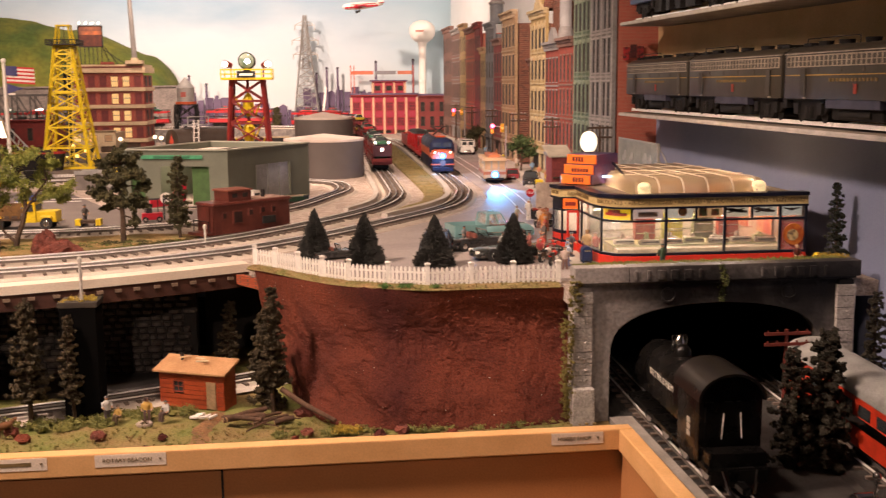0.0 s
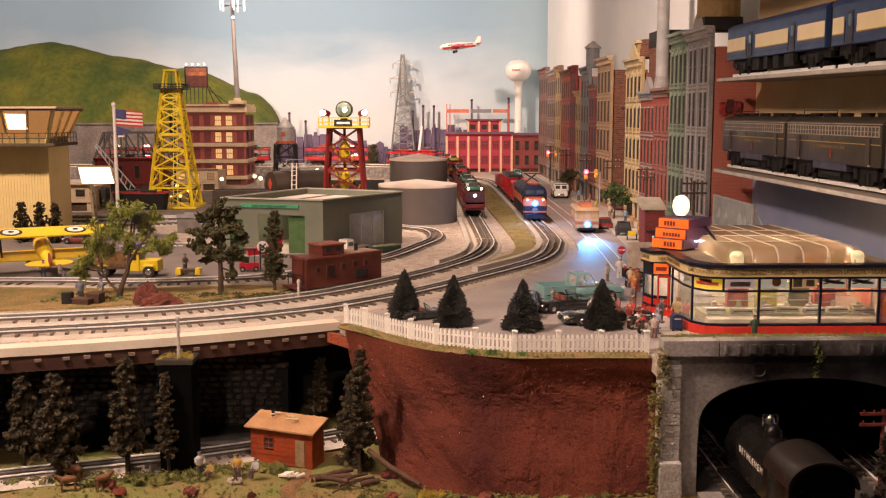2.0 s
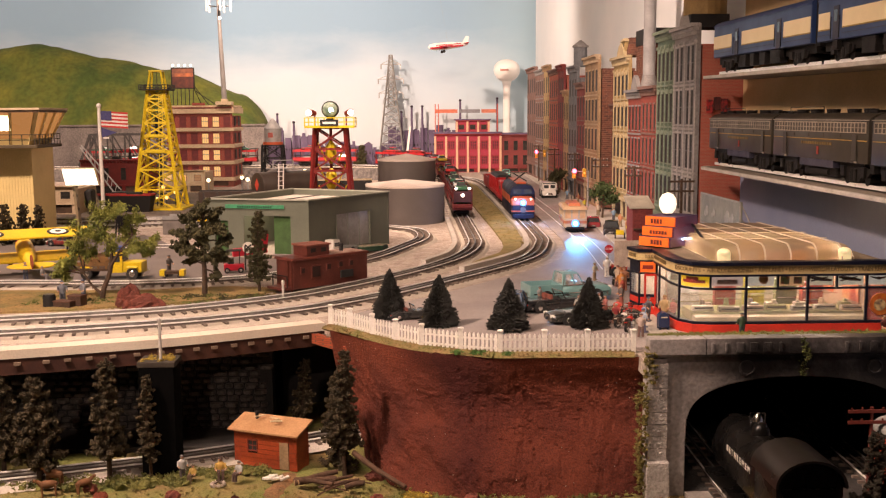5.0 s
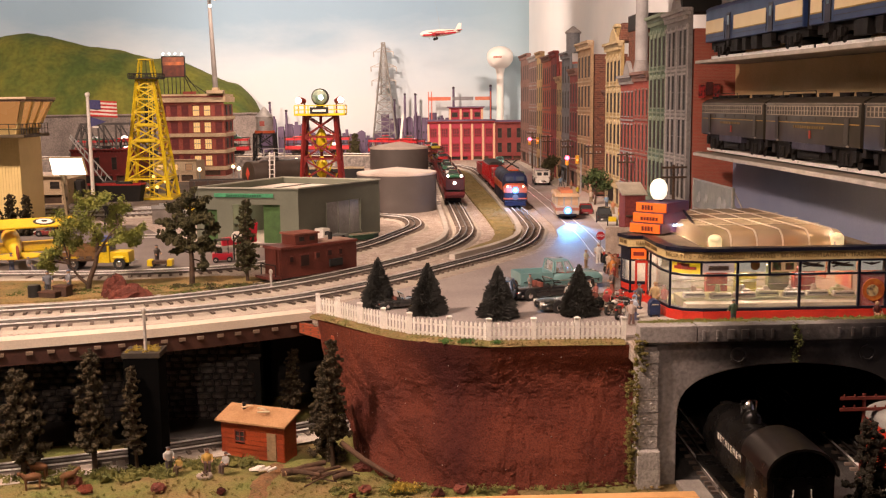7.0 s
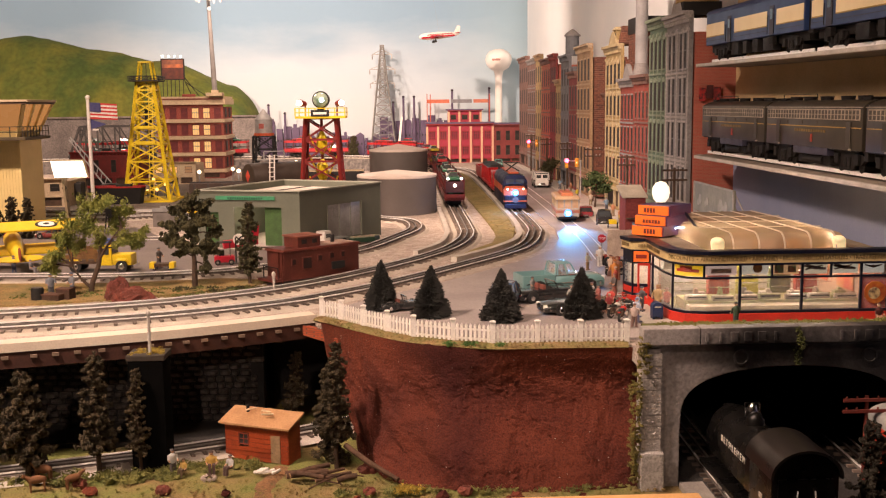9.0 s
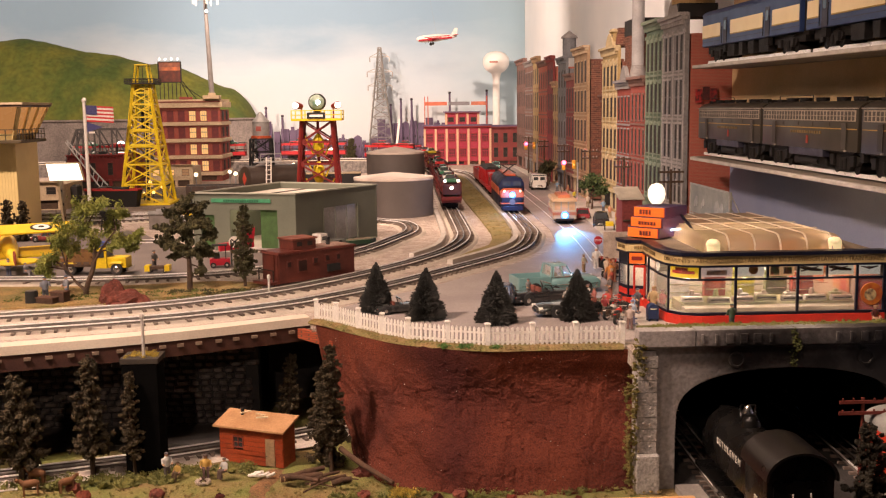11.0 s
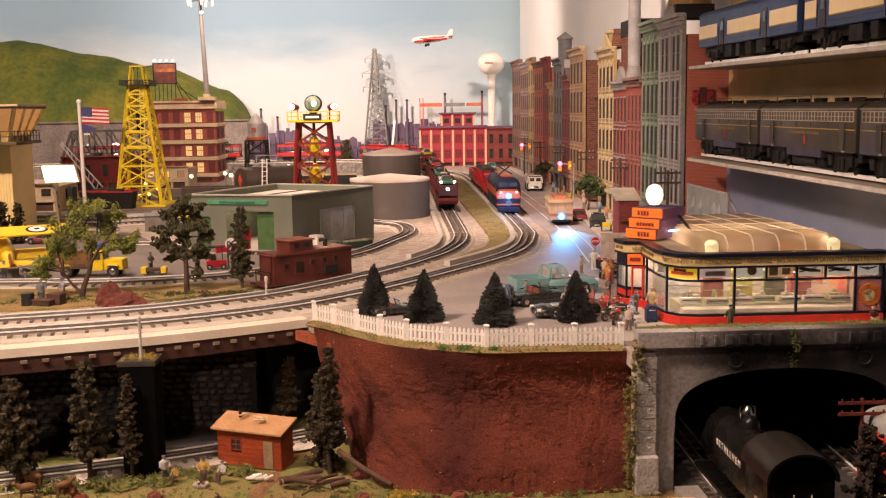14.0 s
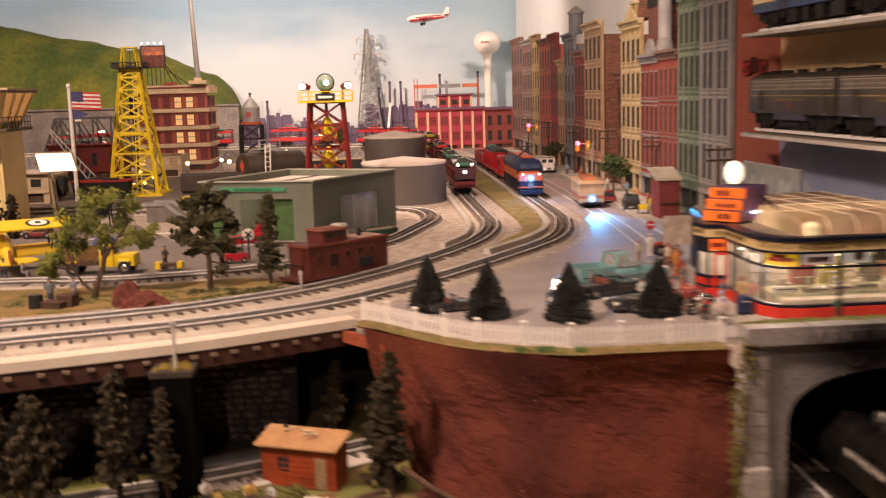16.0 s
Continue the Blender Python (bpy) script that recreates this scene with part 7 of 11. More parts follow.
part("pipe", M().cyl((.004, -.01, .02), (.004, -.014, .058), .002, 8), CHROME, pump)
part("valve", M().ball(.004, -.014, .058, .005, 8), CHROME, pump, smooth=True)
pump2 = thing("trackside_machine", pose(0.565, 0.905, -0.186), "bright silver valve wheel on a short stand", "machine")
part("stand", M().cyl((0, 0, 0), (0, 0, .02), .006, 10), LOCO_BLACK, pump2)
part("valve_wheel", M().cyl((0, -.003, .026), (0, .003, .026), .013, 16), CHROME, pump2, bevel=0.001)

# ---------------------------------------------------------------- buildings
DARK_PANE = mat("dark_window_glass", (0.022, 0.02, 0.02), (0.04, 0.035, 0.03), 30, 0.55, bump=0.0, spec=0.15)
LIT_PANE = mat("lit_window", (0.10, 0.06, 0.03), emit=(1.0, 0.56, 0.20), power=1.0)
DIM_PANE = mat("dim_lit_window", (0.08, 0.05, 0.03), emit=(1.0, 0.50, 0.22), power=0.30)


DARK_SASH = mat("dark_window_sash", (0.075, 0.060, 0.050), (0.05, 0.04, 0.034), 40, 0.6, spec=0.2)


def facade(name, m, w, d, h, cols, floors, wall_mat, trim_mat, label, side_mat=None, ground=0.085, first=None, win_w=0.52, win_h=0.66, crown=0.035, belt=True, piers=False, lit=(), gable=False, arched=False, shop=None, pairs=False, group="", category="building", unlit=None, sash=None):
    """A narrow town house: piers and spandrels round real window openings, sills, belt courses, cornice and shopfront. Local x runs along the front, which faces -y."""
    t = thing(name, m, label, category, group)
    th = 0.010
    part("body", M().box(w / 2, (th + d) / 2 + 0.002, 0, w - 0.001, d - th - 0.004, h - crown - (0.012 if h > .3 else 0)), side_mat or wall_mat, t)
    fh = (h - crown - ground) / floors
    cw = w / cols
    ww, wh = cw * win_w, fh * win_h
    g = M()
    fr = min(0.0016, ww * 0.1)
    ring = [(-ww / 2, 0), (ww / 2, 0), (ww / 2, wh), (-ww / 2, wh), (fr - ww / 2, fr), (ww / 2 - fr, fr), (ww / 2 - fr, wh - fr), (fr - ww / 2, wh - fr)]
    fm = M().add([(x, y, z) for y in (-0.0001, 0.0009) for x, z in ring], [(i, (i + 1) % 4, 4 + (i + 1) % 4, 4 + i) for i in range(4)] + [(8 + i, 12 + i, 12 + (i + 1) % 4, 8 + (i + 1) % 4) for i in range(4)] + [(4 + i, 4 + (i + 1) % 4, 12 + (i + 1) % 4, 12 + i) for i in range(4)] + [(i, 8 + i, 8 + (i + 1) % 4, (i + 1) % 4) for i in range(4)])
    sash = sash or DARK_SASH
    win_mesh = fm.mesh("window", sash)
    sill_mesh = M().box(0, -0.0004, -0.0030, ww * 1.16, 0.0034, 0.0030).mesh("window_sill", trim_mat)
    bar_mesh = M().box(0, 0.0005, wh * .5, ww - 2 * fr, 0.0008, fr * .8).mesh("meeting_rail", sash)
    if arched:
        head = M().lathe([(ww * .62, 0), (ww * .62, 0.004)], 0, 0, 0, 12)
        head.v = [(x, -z * 0.45, wh + y * 0.45) for x, y, z in head.v]
    else:
        head = M().box(0, -0.0005, wh, ww * 1.2, 0.0036, 0.0042)
    head_mesh = head.mesh("lintel", trim_mat)
    pane_meshes = {}
    for key, mt in (("dark", unlit or DARK_PANE), ("lit", LIT_PANE), ("dim", DIM_PANE)):
        pane_meshes[key] = M().box(0, 0.0008, 0, ww, 0.0006, wh).mesh("pane", mt)
    for f in range(floors):
        z0 = ground + f * fh
        zs, zt = z0 + (fh - wh) * 0.45, z0 + (fh - wh) * 0.45 + wh
        g.box(w / 2, th / 2, z0, w, th, zs - z0)
        g.box(w / 2, th / 2, zt, w, th, z0 + fh - zt)
        edges = [0.0]
        for c in range(cols):
            x = cw * (c + .5) + ((0.12 if c % 2 == 0 else -0.12) * cw if pairs else 0)
            edges += [x - ww / 2, x + ww / 2]
            key = "lit" if (f, c) in lit else ("dim" if (f, -c - 1) in lit else "dark")
            o = part("window", win_mesh, None, t, m=pose(x, 0, zs))
            part("pane", pane_meshes[key], None, o)
            part("window_sill", sill_mesh, None, o)
            part("meeting_rail", bar_mesh, None, o)
            part("lintel", head_mesh, None, o)
        edges.append(w)
        for a, b in zip(edges[::2], edges[1::2]):
            g.box((a + b) / 2, th / 2, zs, b - a, th, zt - zs)
        if belt:
            part("belt_course", M().box(w / 2, -0.0002, z0 - 0.0025, w, 0.0045, 0.005), trim_mat, t)
    if piers:
        for c in range(cols + 1):
            x = min(max(cw * c, 0.004), w - 0.004)
            part("pilaster", M().box(x, 0.0002, ground, 0.0075, 0.003, h - crown - ground).box(x, -0.0014, h - crown - 0.010, 0.011, 0.005, 0.008), trim_mat, t)
    g.box(w / 2, th / 2, h - crown, w, th, crown * .98)
    g.box(w / 2, th / 2, 0, w, th, ground * .12)
    g.box(w / 2, th / 2, ground * .80, w, th, ground * .20)
    part("wall", g, wall_mat, t)
    co = M().box(w / 2, -0.002, h - crown * .45, w + .002, 0.014, crown * .22).box(w / 2, -0.004, h - crown * .22, w + .004, 0.022, crown * .24)
    k = max(3, int(w / 0.014))
    for i in range(k):
        co.box(w * (i + .5) / k, -0.003, h - crown * .72, 0.0035, 0.010, crown * .28)
    part("cornice", co, trim_mat, t, bevel=0.0006)
    if gable:
        gm = M().prism([(w * .25, 0), (w * .75, 0), (w * .68, .020), (w * .60, .034), (w * .5, .042), (w * .40, .034), (w * .32, .020)], -0.004, 0.008)
        gm.v = [(x, z, h + y) for x, y, z in gm.v]
        part("gable", gm, trim_mat, t, bevel=0.001)
    # shopfront
    sf = part("shopfront", M().box(w * .04, th / 2, ground * .12, w * .08, th, ground * .68).box(w * .96, th / 2, ground * .12, w * .08, th, ground * .68).box(w * .62, th / 2, ground * .12, w * .05, th, ground * .68).box(w / 2, -.001, ground * .72, w * .98, .008, ground * .12), shop or trim_mat, t)
    part("pane", M().box(w * .34, th * .7, ground * .12, w * .52, .001, ground * .62), DARK_PANE, sf)
    part("shop_door", M().box(w * .78, th * .7, ground * .02, w * .26, .0015, ground * .68), BARK, sf)
    return t


def paint2(name, c, k=0.8, rough=0.75):
    return mat(name, c, tuple(q * k for q in c), 18, rough, bump=0.25, fine=260, stain=0.4)


RED_BRICK = brickwork("red_brick", (0.42, 0.095, 0.062), (0.34, 0.075, 0.05), (0.34, 0.18, 0.13))
DARK_BRICK = brickwork("brown_brick", (0.17, 0.062, 0.038), (0.085, 0.036, 0.024), (0.24, 0.14, 0.10), 0.016, 0.007)
PINK_BRICK = brickwork("dull_red_brick", (0.31, 0.058, 0.040), (0.24, 0.045, 0.033), (0.17, 0.07, 0.05))
GREY_FRONT, GREEN_FRONT = paint2("grey_front", (0.255, 0.245, 0.238)), paint2("green_front", (0.107, 0.156, 0.107))
YELLOW_FRONT, TAN_FRONT = paint2("ochre_front", (0.400, 0.295, 0.130)), paint2("tan_front", (0.370, 0.250, 0.140))
DULL_GREY, MAROON = paint2("blue_grey_front", (0.163, 0.172, 0.186)), paint2("maroon_front", (0.22, 0.045, 0.042))
BROWN_FRONT = paint2("brown_front", (0.205, 0.120, 0.098))
GREY_TRIM, GREEN_TRIM = paint2("pale_grey_trim", (0.40, 0.38, 0.36)), paint2("pale_green_trim", (0.20, 0.25, 0.18))
YELLOW_TRIM, TAN_TRIM = paint2("pale_ochre_trim", (0.52, 0.42, 0.24)), paint2("pale_tan_trim", (0.48, 0.37, 0.24))
FX = 0.648


def row(y0, y1, h, cols, floors, wall_mat, trim_mat, label, **kw):
    return facade("town_house", pose(FX + kw.pop("back", 0.0), y1, 0.006, 0, 0, -90), y1 - y0, 0.128, h, cols, floors, wall_mat, trim_mat, label, group="town houses on the street", category="building", **kw)


row(2.362, 2.560, 0.530, 4, 4, GREY_FRONT, GREY_TRIM, "tall grey ornate town house with brick side wall", side_mat=RED_BRICK, gable=True, win_w=0.46, win_h=0.80, pairs=True, piers=True, sash=GREY_FRONT)
row(2.562, 2.733, 0.535, 4, 4, GREEN_FRONT, GREEN_TRIM, "tall green town house with arched windows", side_mat=RED_BRICK, win_w=0.50, win_h=0.74, arched=True, piers=True)
row(2.735, 2.910, 0.400, 4, 3, PINK_BRICK, BROWN_FRONT, "low red brick town house with stone trim", win_w=0.46, win_h=0.74, sash=BROWN_FRONT)
row(2.912, 3.090, 0.395, 4, 3, PINK_BRICK, GREY_FRONT, "low red brick town house with grey gable", win_w=0.46, win_h=0.74, gable=True)
row(3.092, 3.317, 0.500, 4, 4, YELLOW_FRONT, YELLOW_TRIM, "ochre town house with arched windows and mansard top", side_mat=DARK_BRICK, arched=True, win_w=0.48, win_h=0.70, gable=True, piers=True)
row(3.590, 3.857, 0.530, 4, 4, TAN_FRONT, TAN_TRIM, "tan town house with brown brick side wall", side_mat=DARK_BRICK, win_w=0.46, win_h=0.72)
row(3.860, 4.04, 0.445, 3, 3, MAROON, BROWN_FRONT, "narrow maroon painted town house", win_w=0.45)
row(4.043, 4.243, 0.515, 3, 4, DULL_GREY, DULL_GREY, "blue-grey town house with a roof turret", win_w=0.45)
row(4.246, 4.384, 0.425, 3, 3, YELLOW_FRONT, TAN_FRONT, "narrow low yellow town house", win_w=0.45)
row(4.387, 4.552, 0.535, 3, 4, MAROON, MAROON, "tall dark red town house", side_mat=RED_BRICK, win_w=0.45)
row(4.555, 4.83, 0.525, 4, 4, RED_BRICK, BROWN_FRONT, "tall red brick town house", win_w=0.4)
row(4.835, 5.035, 0.555, 3, 4, YELLOW_FRONT, TAN_FRONT, "tall weathered tan town house", side_mat=DARK_BRICK, win_w=0.45)
row(5.04, 5.34, 0.545, 4, 4, BROWN_FRONT, GREY_FRONT, "tall brown-grey stone town house", win_w=0.45)
row(5.345, 5.72, 0.57, 4, 4, BROWN_FRONT, BROWN_FRONT, "brown stone town house at the street's end", win_w=0.45)
# low link with a set-back brick wall, between the ochre and the tan houses
row(3.320, 3.586, 0.36, 3, 3, DARK_BRICK, BROWN_FRONT, "set-back brown brick house", back=0.05, win_w=0.35)
# roof things
ms = thing("mansard_roof", pose(FX, 3.205, 0.506), "small brown mansard roof with an ochre dormer", "roof")
part("slope", M().box(0.04, -0.02, 0, 0.07, 0.11, 0.055, taper=0.72), DARK_BRICK, ms, bevel=0.002)
part("dormer", M().box(0.008, -0.02, 0.0, 0.014, 0.05, 0.044), YELLOW_FRONT, ms, bevel=0.001)
part("dormer_pediment", M().box(0.006, -0.02, 0.044, 0.020, 0.058, 0.010, taper=0.6), YELLOW_TRIM, ms, bevel=0.001)
part("pane", M().box(0.0004, -0.02, 0.010, 0.0012, 0.022, 0.026), DARK_PANE, ms)
pt = thing("penthouse", pose(FX + 0.075, 2.985, 0.40), "dark flat-roofed block behind the low house", "roof block")
part("block", M().box(0, 0.05, 0, 0.10, 0.14, 0.13), DARK_BRICK, pt)
part("top", M().box(0, 0.05, 0.13, 0.104, 0.145, 0.045), BLACK, pt, bevel=0.001)
tt = thing("roof_turret", pose(FX + 0.03, 4.15, 0.52), "small grey turret with a pointed cap", "turret")
part("drum", M().lathe([(0.027, 0), (0.027, 0.075)], 0, 0, 0, 12), DULL_GREY, tt)
part("cap", M().lathe([(0.033, 0.075), (0.033, 0.081), (0.003, 0.104)], 0, 0, 0, 12), GREY_FRONT, tt)
st = thing("smokestack", pose(0.676, 2.95, 0.392), "tall grey smokestack rising above the roofs", "smokestack")
part("foot", M().lathe([(0.024, 0), (0.022, 0.03), (0.018, 0.05)], 0, 0, 0, 20), GREY_FRONT, st, smooth=True)
part("shaft", M().cyl((0, 0, 0.04), (0, 0, 0.72), 0.0175, 20, 0.0165), mat("smokestack_grey", (0.33, 0.33, 0.33), None, 20, 0.55), st, smooth=True)
wt = thing("roof_water_tank", pose(0.690, 2.45, 0.53), "brown wooden water tank on a roof frame", "water tank")
part("tank", M().cyl((0, 0, 0.03), (0, 0, 0.16), 0.05, 20), mat("tan_tank", (0.40, 0.27, 0.11), None, 30, 0.7), wt)
part("frame", M().box(0, 0, 0, 0.09, 0.09, 0.03), BLACK, wt)
ps = thing("wall_posters", pose(FX + 0.058, 2.3565, 0.345), "red and black posters on the brick side wall", "poster")
for i in range(3):
    part("poster", M().box(-0.026 + i * 0.017, 0, (-.012, -.006, -.010)[i], 0.0155, 0.0016, 0.030), mat("wall_bill", ((0.45, 0.03, 0.03), (0.10, 0.02, 0.02), (0.35, 0.03, 0.03))[i], (0.05, 0.02, 0.02), 140, 0.6), ps)

# ---------------------------------------------------------------- hotel with roof billboard and mast
HOTEL_BRICK = brickwork("hotel_brick", (0.30, 0.055, 0.04), (0.24, 0.045, 0.035), (0.30, 0.12, 0.09))
CREAM = paint2("cream_stone", (0.56, 0.44, 0.29), 0.88)
lit = {(f, 3) for f in range(4)} | {(f, 4) for f in range(4)}
hotel = facade("hotel", pose(-1.150, 4.95, 0.0), 0.310, 0.26, 0.375, 6, 4, HOTEL_BRICK, paint2("hotel_dark_frame", (0.20, 0.06, 0.045)), "four-storey brick hotel with cream bands and lit windows", ground=0.035, crown=0.028, lit=lit, win_w=0.62, win_h=0.62, unlit=mat("wine_red_blind", (0.15, 0.022, 0.024), (0.10, 0.016, 0.018), 60, 0.5), sash=paint2("hotel_sash", (0.17, 0.04, 0.032)))
for f in range(4):
    for c in (3, 4):
        x = 0.310 / 6 * (c + .5)
        part("muntins", M().box(x - .005, -0.0002, 0.052 + f * 0.078, .0022, .002, .048).box(x + .005, -0.0002, 0.052 + f * 0.078, .0022, .002, .048).box(x, -0.0002, 0.074 + f * 0.078, .030, .002, .003), CREAM, hotel)
    part("cream_band", M().box(0.155, -0.004, 0.028 + f * 0.078, 0.316, 0.012, 0.017).box(0.313, 0.13, 0.028 + f * 0.078, 0.012, 0.27, 0.017), CREAM, hotel, "cream stone band", bevel=0.001)
part("parapet", M().box(0.155, 0.13, 0.374, 0.318, 0.27, 0.010), CREAM, hotel)
part("cornice_band", M().box(0.155, -0.006, 0.346, 0.322, 0.014, 0.026).box(0.316, 0.13, 0.346, 0.010, 0.27, 0.026), CREAM, hotel, "cream cornice band", bevel=0.001)
part("parapet_crest", M().box(0.155, -0.002, 0.384, 0.060, 0.010, 0.012), HOTEL_BRICK, hotel)
for f in range(4):
    for q in range(2):
        part("side_window", M().box(0.3115, 0.07 + q * 0.11, 0.052 + f * 0.078, 0.002, 0.035, 0.045), DARK_PANE, hotel)
bd = thing("roof_billboard", pose(-1.072, 4.985, 0.385), "dark framed roof billboard with a sunset picture and lamps", "billboard")
pic = mat("sunset_picture", (0.55, 0.15, 0.05), (0.12, 0.05, 0.04), 30, 0.5, emit=(1.0, 0.35, 0.12), power=0.10)
part("board", M().box(0, 0, 0.082, 0.100, 0.006, 0.052), mat("dusk_ground", (0.16, 0.045, 0.03), (0.08, 0.03, 0.025), 40, 0.5), bd, "dusky lower half of the picture")
part("picture_glow", M().box(0, 0, 0.134, 0.100, 0.006, 0.016), pic, bd, "bright orange sunset streak")
part("picture_sky", M().box(0, 0, 0.150, 0.100, 0.006, 0.022), mat("dusk_sky", (0.35, 0.13, 0.07), (0.18, 0.07, 0.05), 40, 0.5), bd, "dull orange evening sky")
fr = M()
for x in (-.052, .052):
    fr.box(x, 0, 0.078, 0.005, 0.010, 0.098)
for z in (0.078, 0.172):
    fr.box(0, 0, z, 0.108, 0.010, 0.004)
part("frame", fr, BLACK, bd)
for i in range(6):
    part("strut", M().beam((-.048 + i * .019, 0, 0.0), (-.048 + i * .019, 0, 0.08), 0.003), BLACK, bd)
for i in range(3):
    part("back_brace", M().beam((.02 + i * .016, 0.005, 0.15 - i * .04), (.075 + i * .035, .05, 0.0), 0.003), BLACK, bd)
for i in range(4):
    lm = part("lamp_arm", M().cyl((-.042 + i * .028, 0, .175), (-.042 + i * .028, -.016, .188), .0012, 6), BLACK, bd)
    part("bulb", M().ball(-.042 + i * .028, -.018, .186, .0050, 8), mat("bulb_white", (0.9, 0.85, 0.75), emit=(1.0, 0.85, 0.62), power=9.0), lm, smooth=True)
ma = thing("radio_mast", pose(-0.872, 4.94, 0.385), "grey radio mast with an antenna cluster on the hotel roof", "mast")
part("base", M().box(0, 0, 0, 0.075, 0.06, 0.016).box(0, 0, 0.016, 0.03, 0.03, 0.012), CREAM, ma, bevel=0.001)
part("pole", M().cyl((0, 0, 0.02), (-0.016, 0, 0.50), 0.0125, 14, 0.0075), mat("mast_grey", (0.22, 0.21, 0.20), None, 20, 0.5), ma, smooth=True)
for i in range(5):
    w = i * 1.256
    ar = part("antenna_arm", M().beam((-.015, 0, .455), (-.015 + .055 * math.cos(w), .055 * math.sin(w), .455), .003), CHROME, ma)
    part("antenna_panel", M().box(-.015 + .058 * math.cos(w), .058 * math.sin(w), .43, .008, .008, .055), mat("antenna_white", (0.7, 0.7, 0.68), None, 40, 0.5), ar, bevel=0.001)
part("beacon_lamp", M().ball(-.008, -.012, .40, .008, 8), mat("mast_lamp", (0.9, 0.9, 0.9), emit=(1.0, 0.9, 0.8), power=2.0), ma)

# shops beside the hotel
an = facade("shop_annex", pose(-1.09, 4.55, 0.0), 0.19, 0.2, 0.10, 3, 1, CREAM, CREAM, "low cream shop annex with lit windows", ground=0.045, crown=0.012, lit={(0, 0), (0, 1), (0, -3)}, win_w=0.5)

# ---------------------------------------------------------------- far end: factory, skyline, hill
FACT_RED = brickwork("factory_red", (0.37, 0.032, 0.070), (0.30, 0.027, 0.058), (0.32, 0.08, 0.085), 0.012, 0.005)
FACT_DARK = paint2("factory_dark_red", (0.28, 0.03, 0.03))
FACT_PANE = mat("dark_red_pane", (0.085, 0.012, 0.016), (0.05, 0.010, 0.012), 30, 0.4)
FACT_CREAM = paint2("factory_cream", (0.66, 0.43, 0.28), 0.9)
fac = facade("brick_factory", pose(0.144, 6.02, 0.0), 0.385, 0.09, 0.224, 6, 2, FACT_RED, FACT_DARK, "bright red brick factory with cream pilasters", ground=0.03, crown=0.02, win_w=0.56, win_h=0.50, belt=False, unlit=FACT_PANE, sash=FACT_DARK)
bar = M().box(-0.0058, 0.0004, 0, 0.0026, 0.001, 0.042).box(0.0058, 0.0004, 0, 0.0026, 0.001, 0.042).box(0, 0.0004, 0.010, 0.034, 0.001, 0.0026).box(0, 0.0004, 0.030, 0.034, 0.001, 0.0026).mesh("muntins", FACT_RED)
for o in [q for q in fac.children if q.name.startswith("window")]:
    part("muntins", bar, None, o)
for q in range(7):
    part("pilaster", M().box(0.003 + q * 0.0632, -0.003, 0, 0.012, 0.008, 0.210), FACT_CREAM, fac, bevel=0.0006)
part("roof_edge", M().box(0.192, 0.045, 0.224, 0.40, 0.11, 0.010), PURPLE, fac)
up = facade("factory_tower", pose(0.268, 6.04, 0.229), 0.196, 0.06, 0.072, 3, 1, FACT_RED, FACT_DARK, "raised red upper storey of the factory", ground=0.008, crown=0.012, win_w=0.5, win_h=0.5, belt=False)
for q in range(4):
    part("pilaster", M().box(0.005 + q * 0.062, -0.003, 0, 0.012, 0.008, 0.066), FACT_CREAM, up, bevel=0.0006)
part("roof_edge", M().box(0.098, 0.03, 0.072, 0.215, 0.08, 0.008), PURPLE, up)
f2 = facade("factory_wing", pose(0.532, 6.02, 0.0), 0.165, 0.09, 0.218, 3, 2, MAROON, MAROON, "dark red factory wing", ground=0.03, crown=0.02, win_w=0.45, belt=False)
part("roof_edge", M().box(0.083, 0.045, 0.218, 0.185, 0.11, 0.010), PURPLE, f2)
sg = thing("roof_sign_frame", pose(0.35, 6.46, 0.30), "orange and grey roof sign on the factory", "sign")
for x in (-0.19, -0.17, 0.195):
    part("post", M().beam((x, 0, -0.29), (x, 0, 0.10), 0.005), mat("orange_red_paint", (0.6, 0.12, 0.06), None, 40, 0.6), sg)
for a, b, c in ((-0.19, -0.05, (0.65, 0.18, 0.10)), (-0.045, 0.09, (0.25, 0.25, 0.27)), (0.095, 0.19, (0.6, 0.2, 0.12))):
    part("sign_bar", M().box((a + b) / 2, 0, 0.045, b - a - .004, 0.004, 0.022), mat("sign_bar", c, None, 60, 0.6), sg)
for x, h in ((0.014, 0.393), (0.08, 0.393), (0.317, 0.43), (0.548, 0.44), (-0.05, 0.36), (0.60, 0.30), (-0.72, 0.30), (-0.82, 0.35)):
    sc = thing("chimney", pose(x, 6.50, 0.0), "thin dark factory chimney", "chimney", "thin chimneys")
    part("flue", M().cyl((0, 0, 0), (0, 0, h), 0.0085, 10, 0.0065), PURPLE, sc)
    part("rim", M().cyl((0, 0, h - .012), (0, 0, h - .004), 0.0085, 10), BLACK, sc)
kq = random.Random(17)
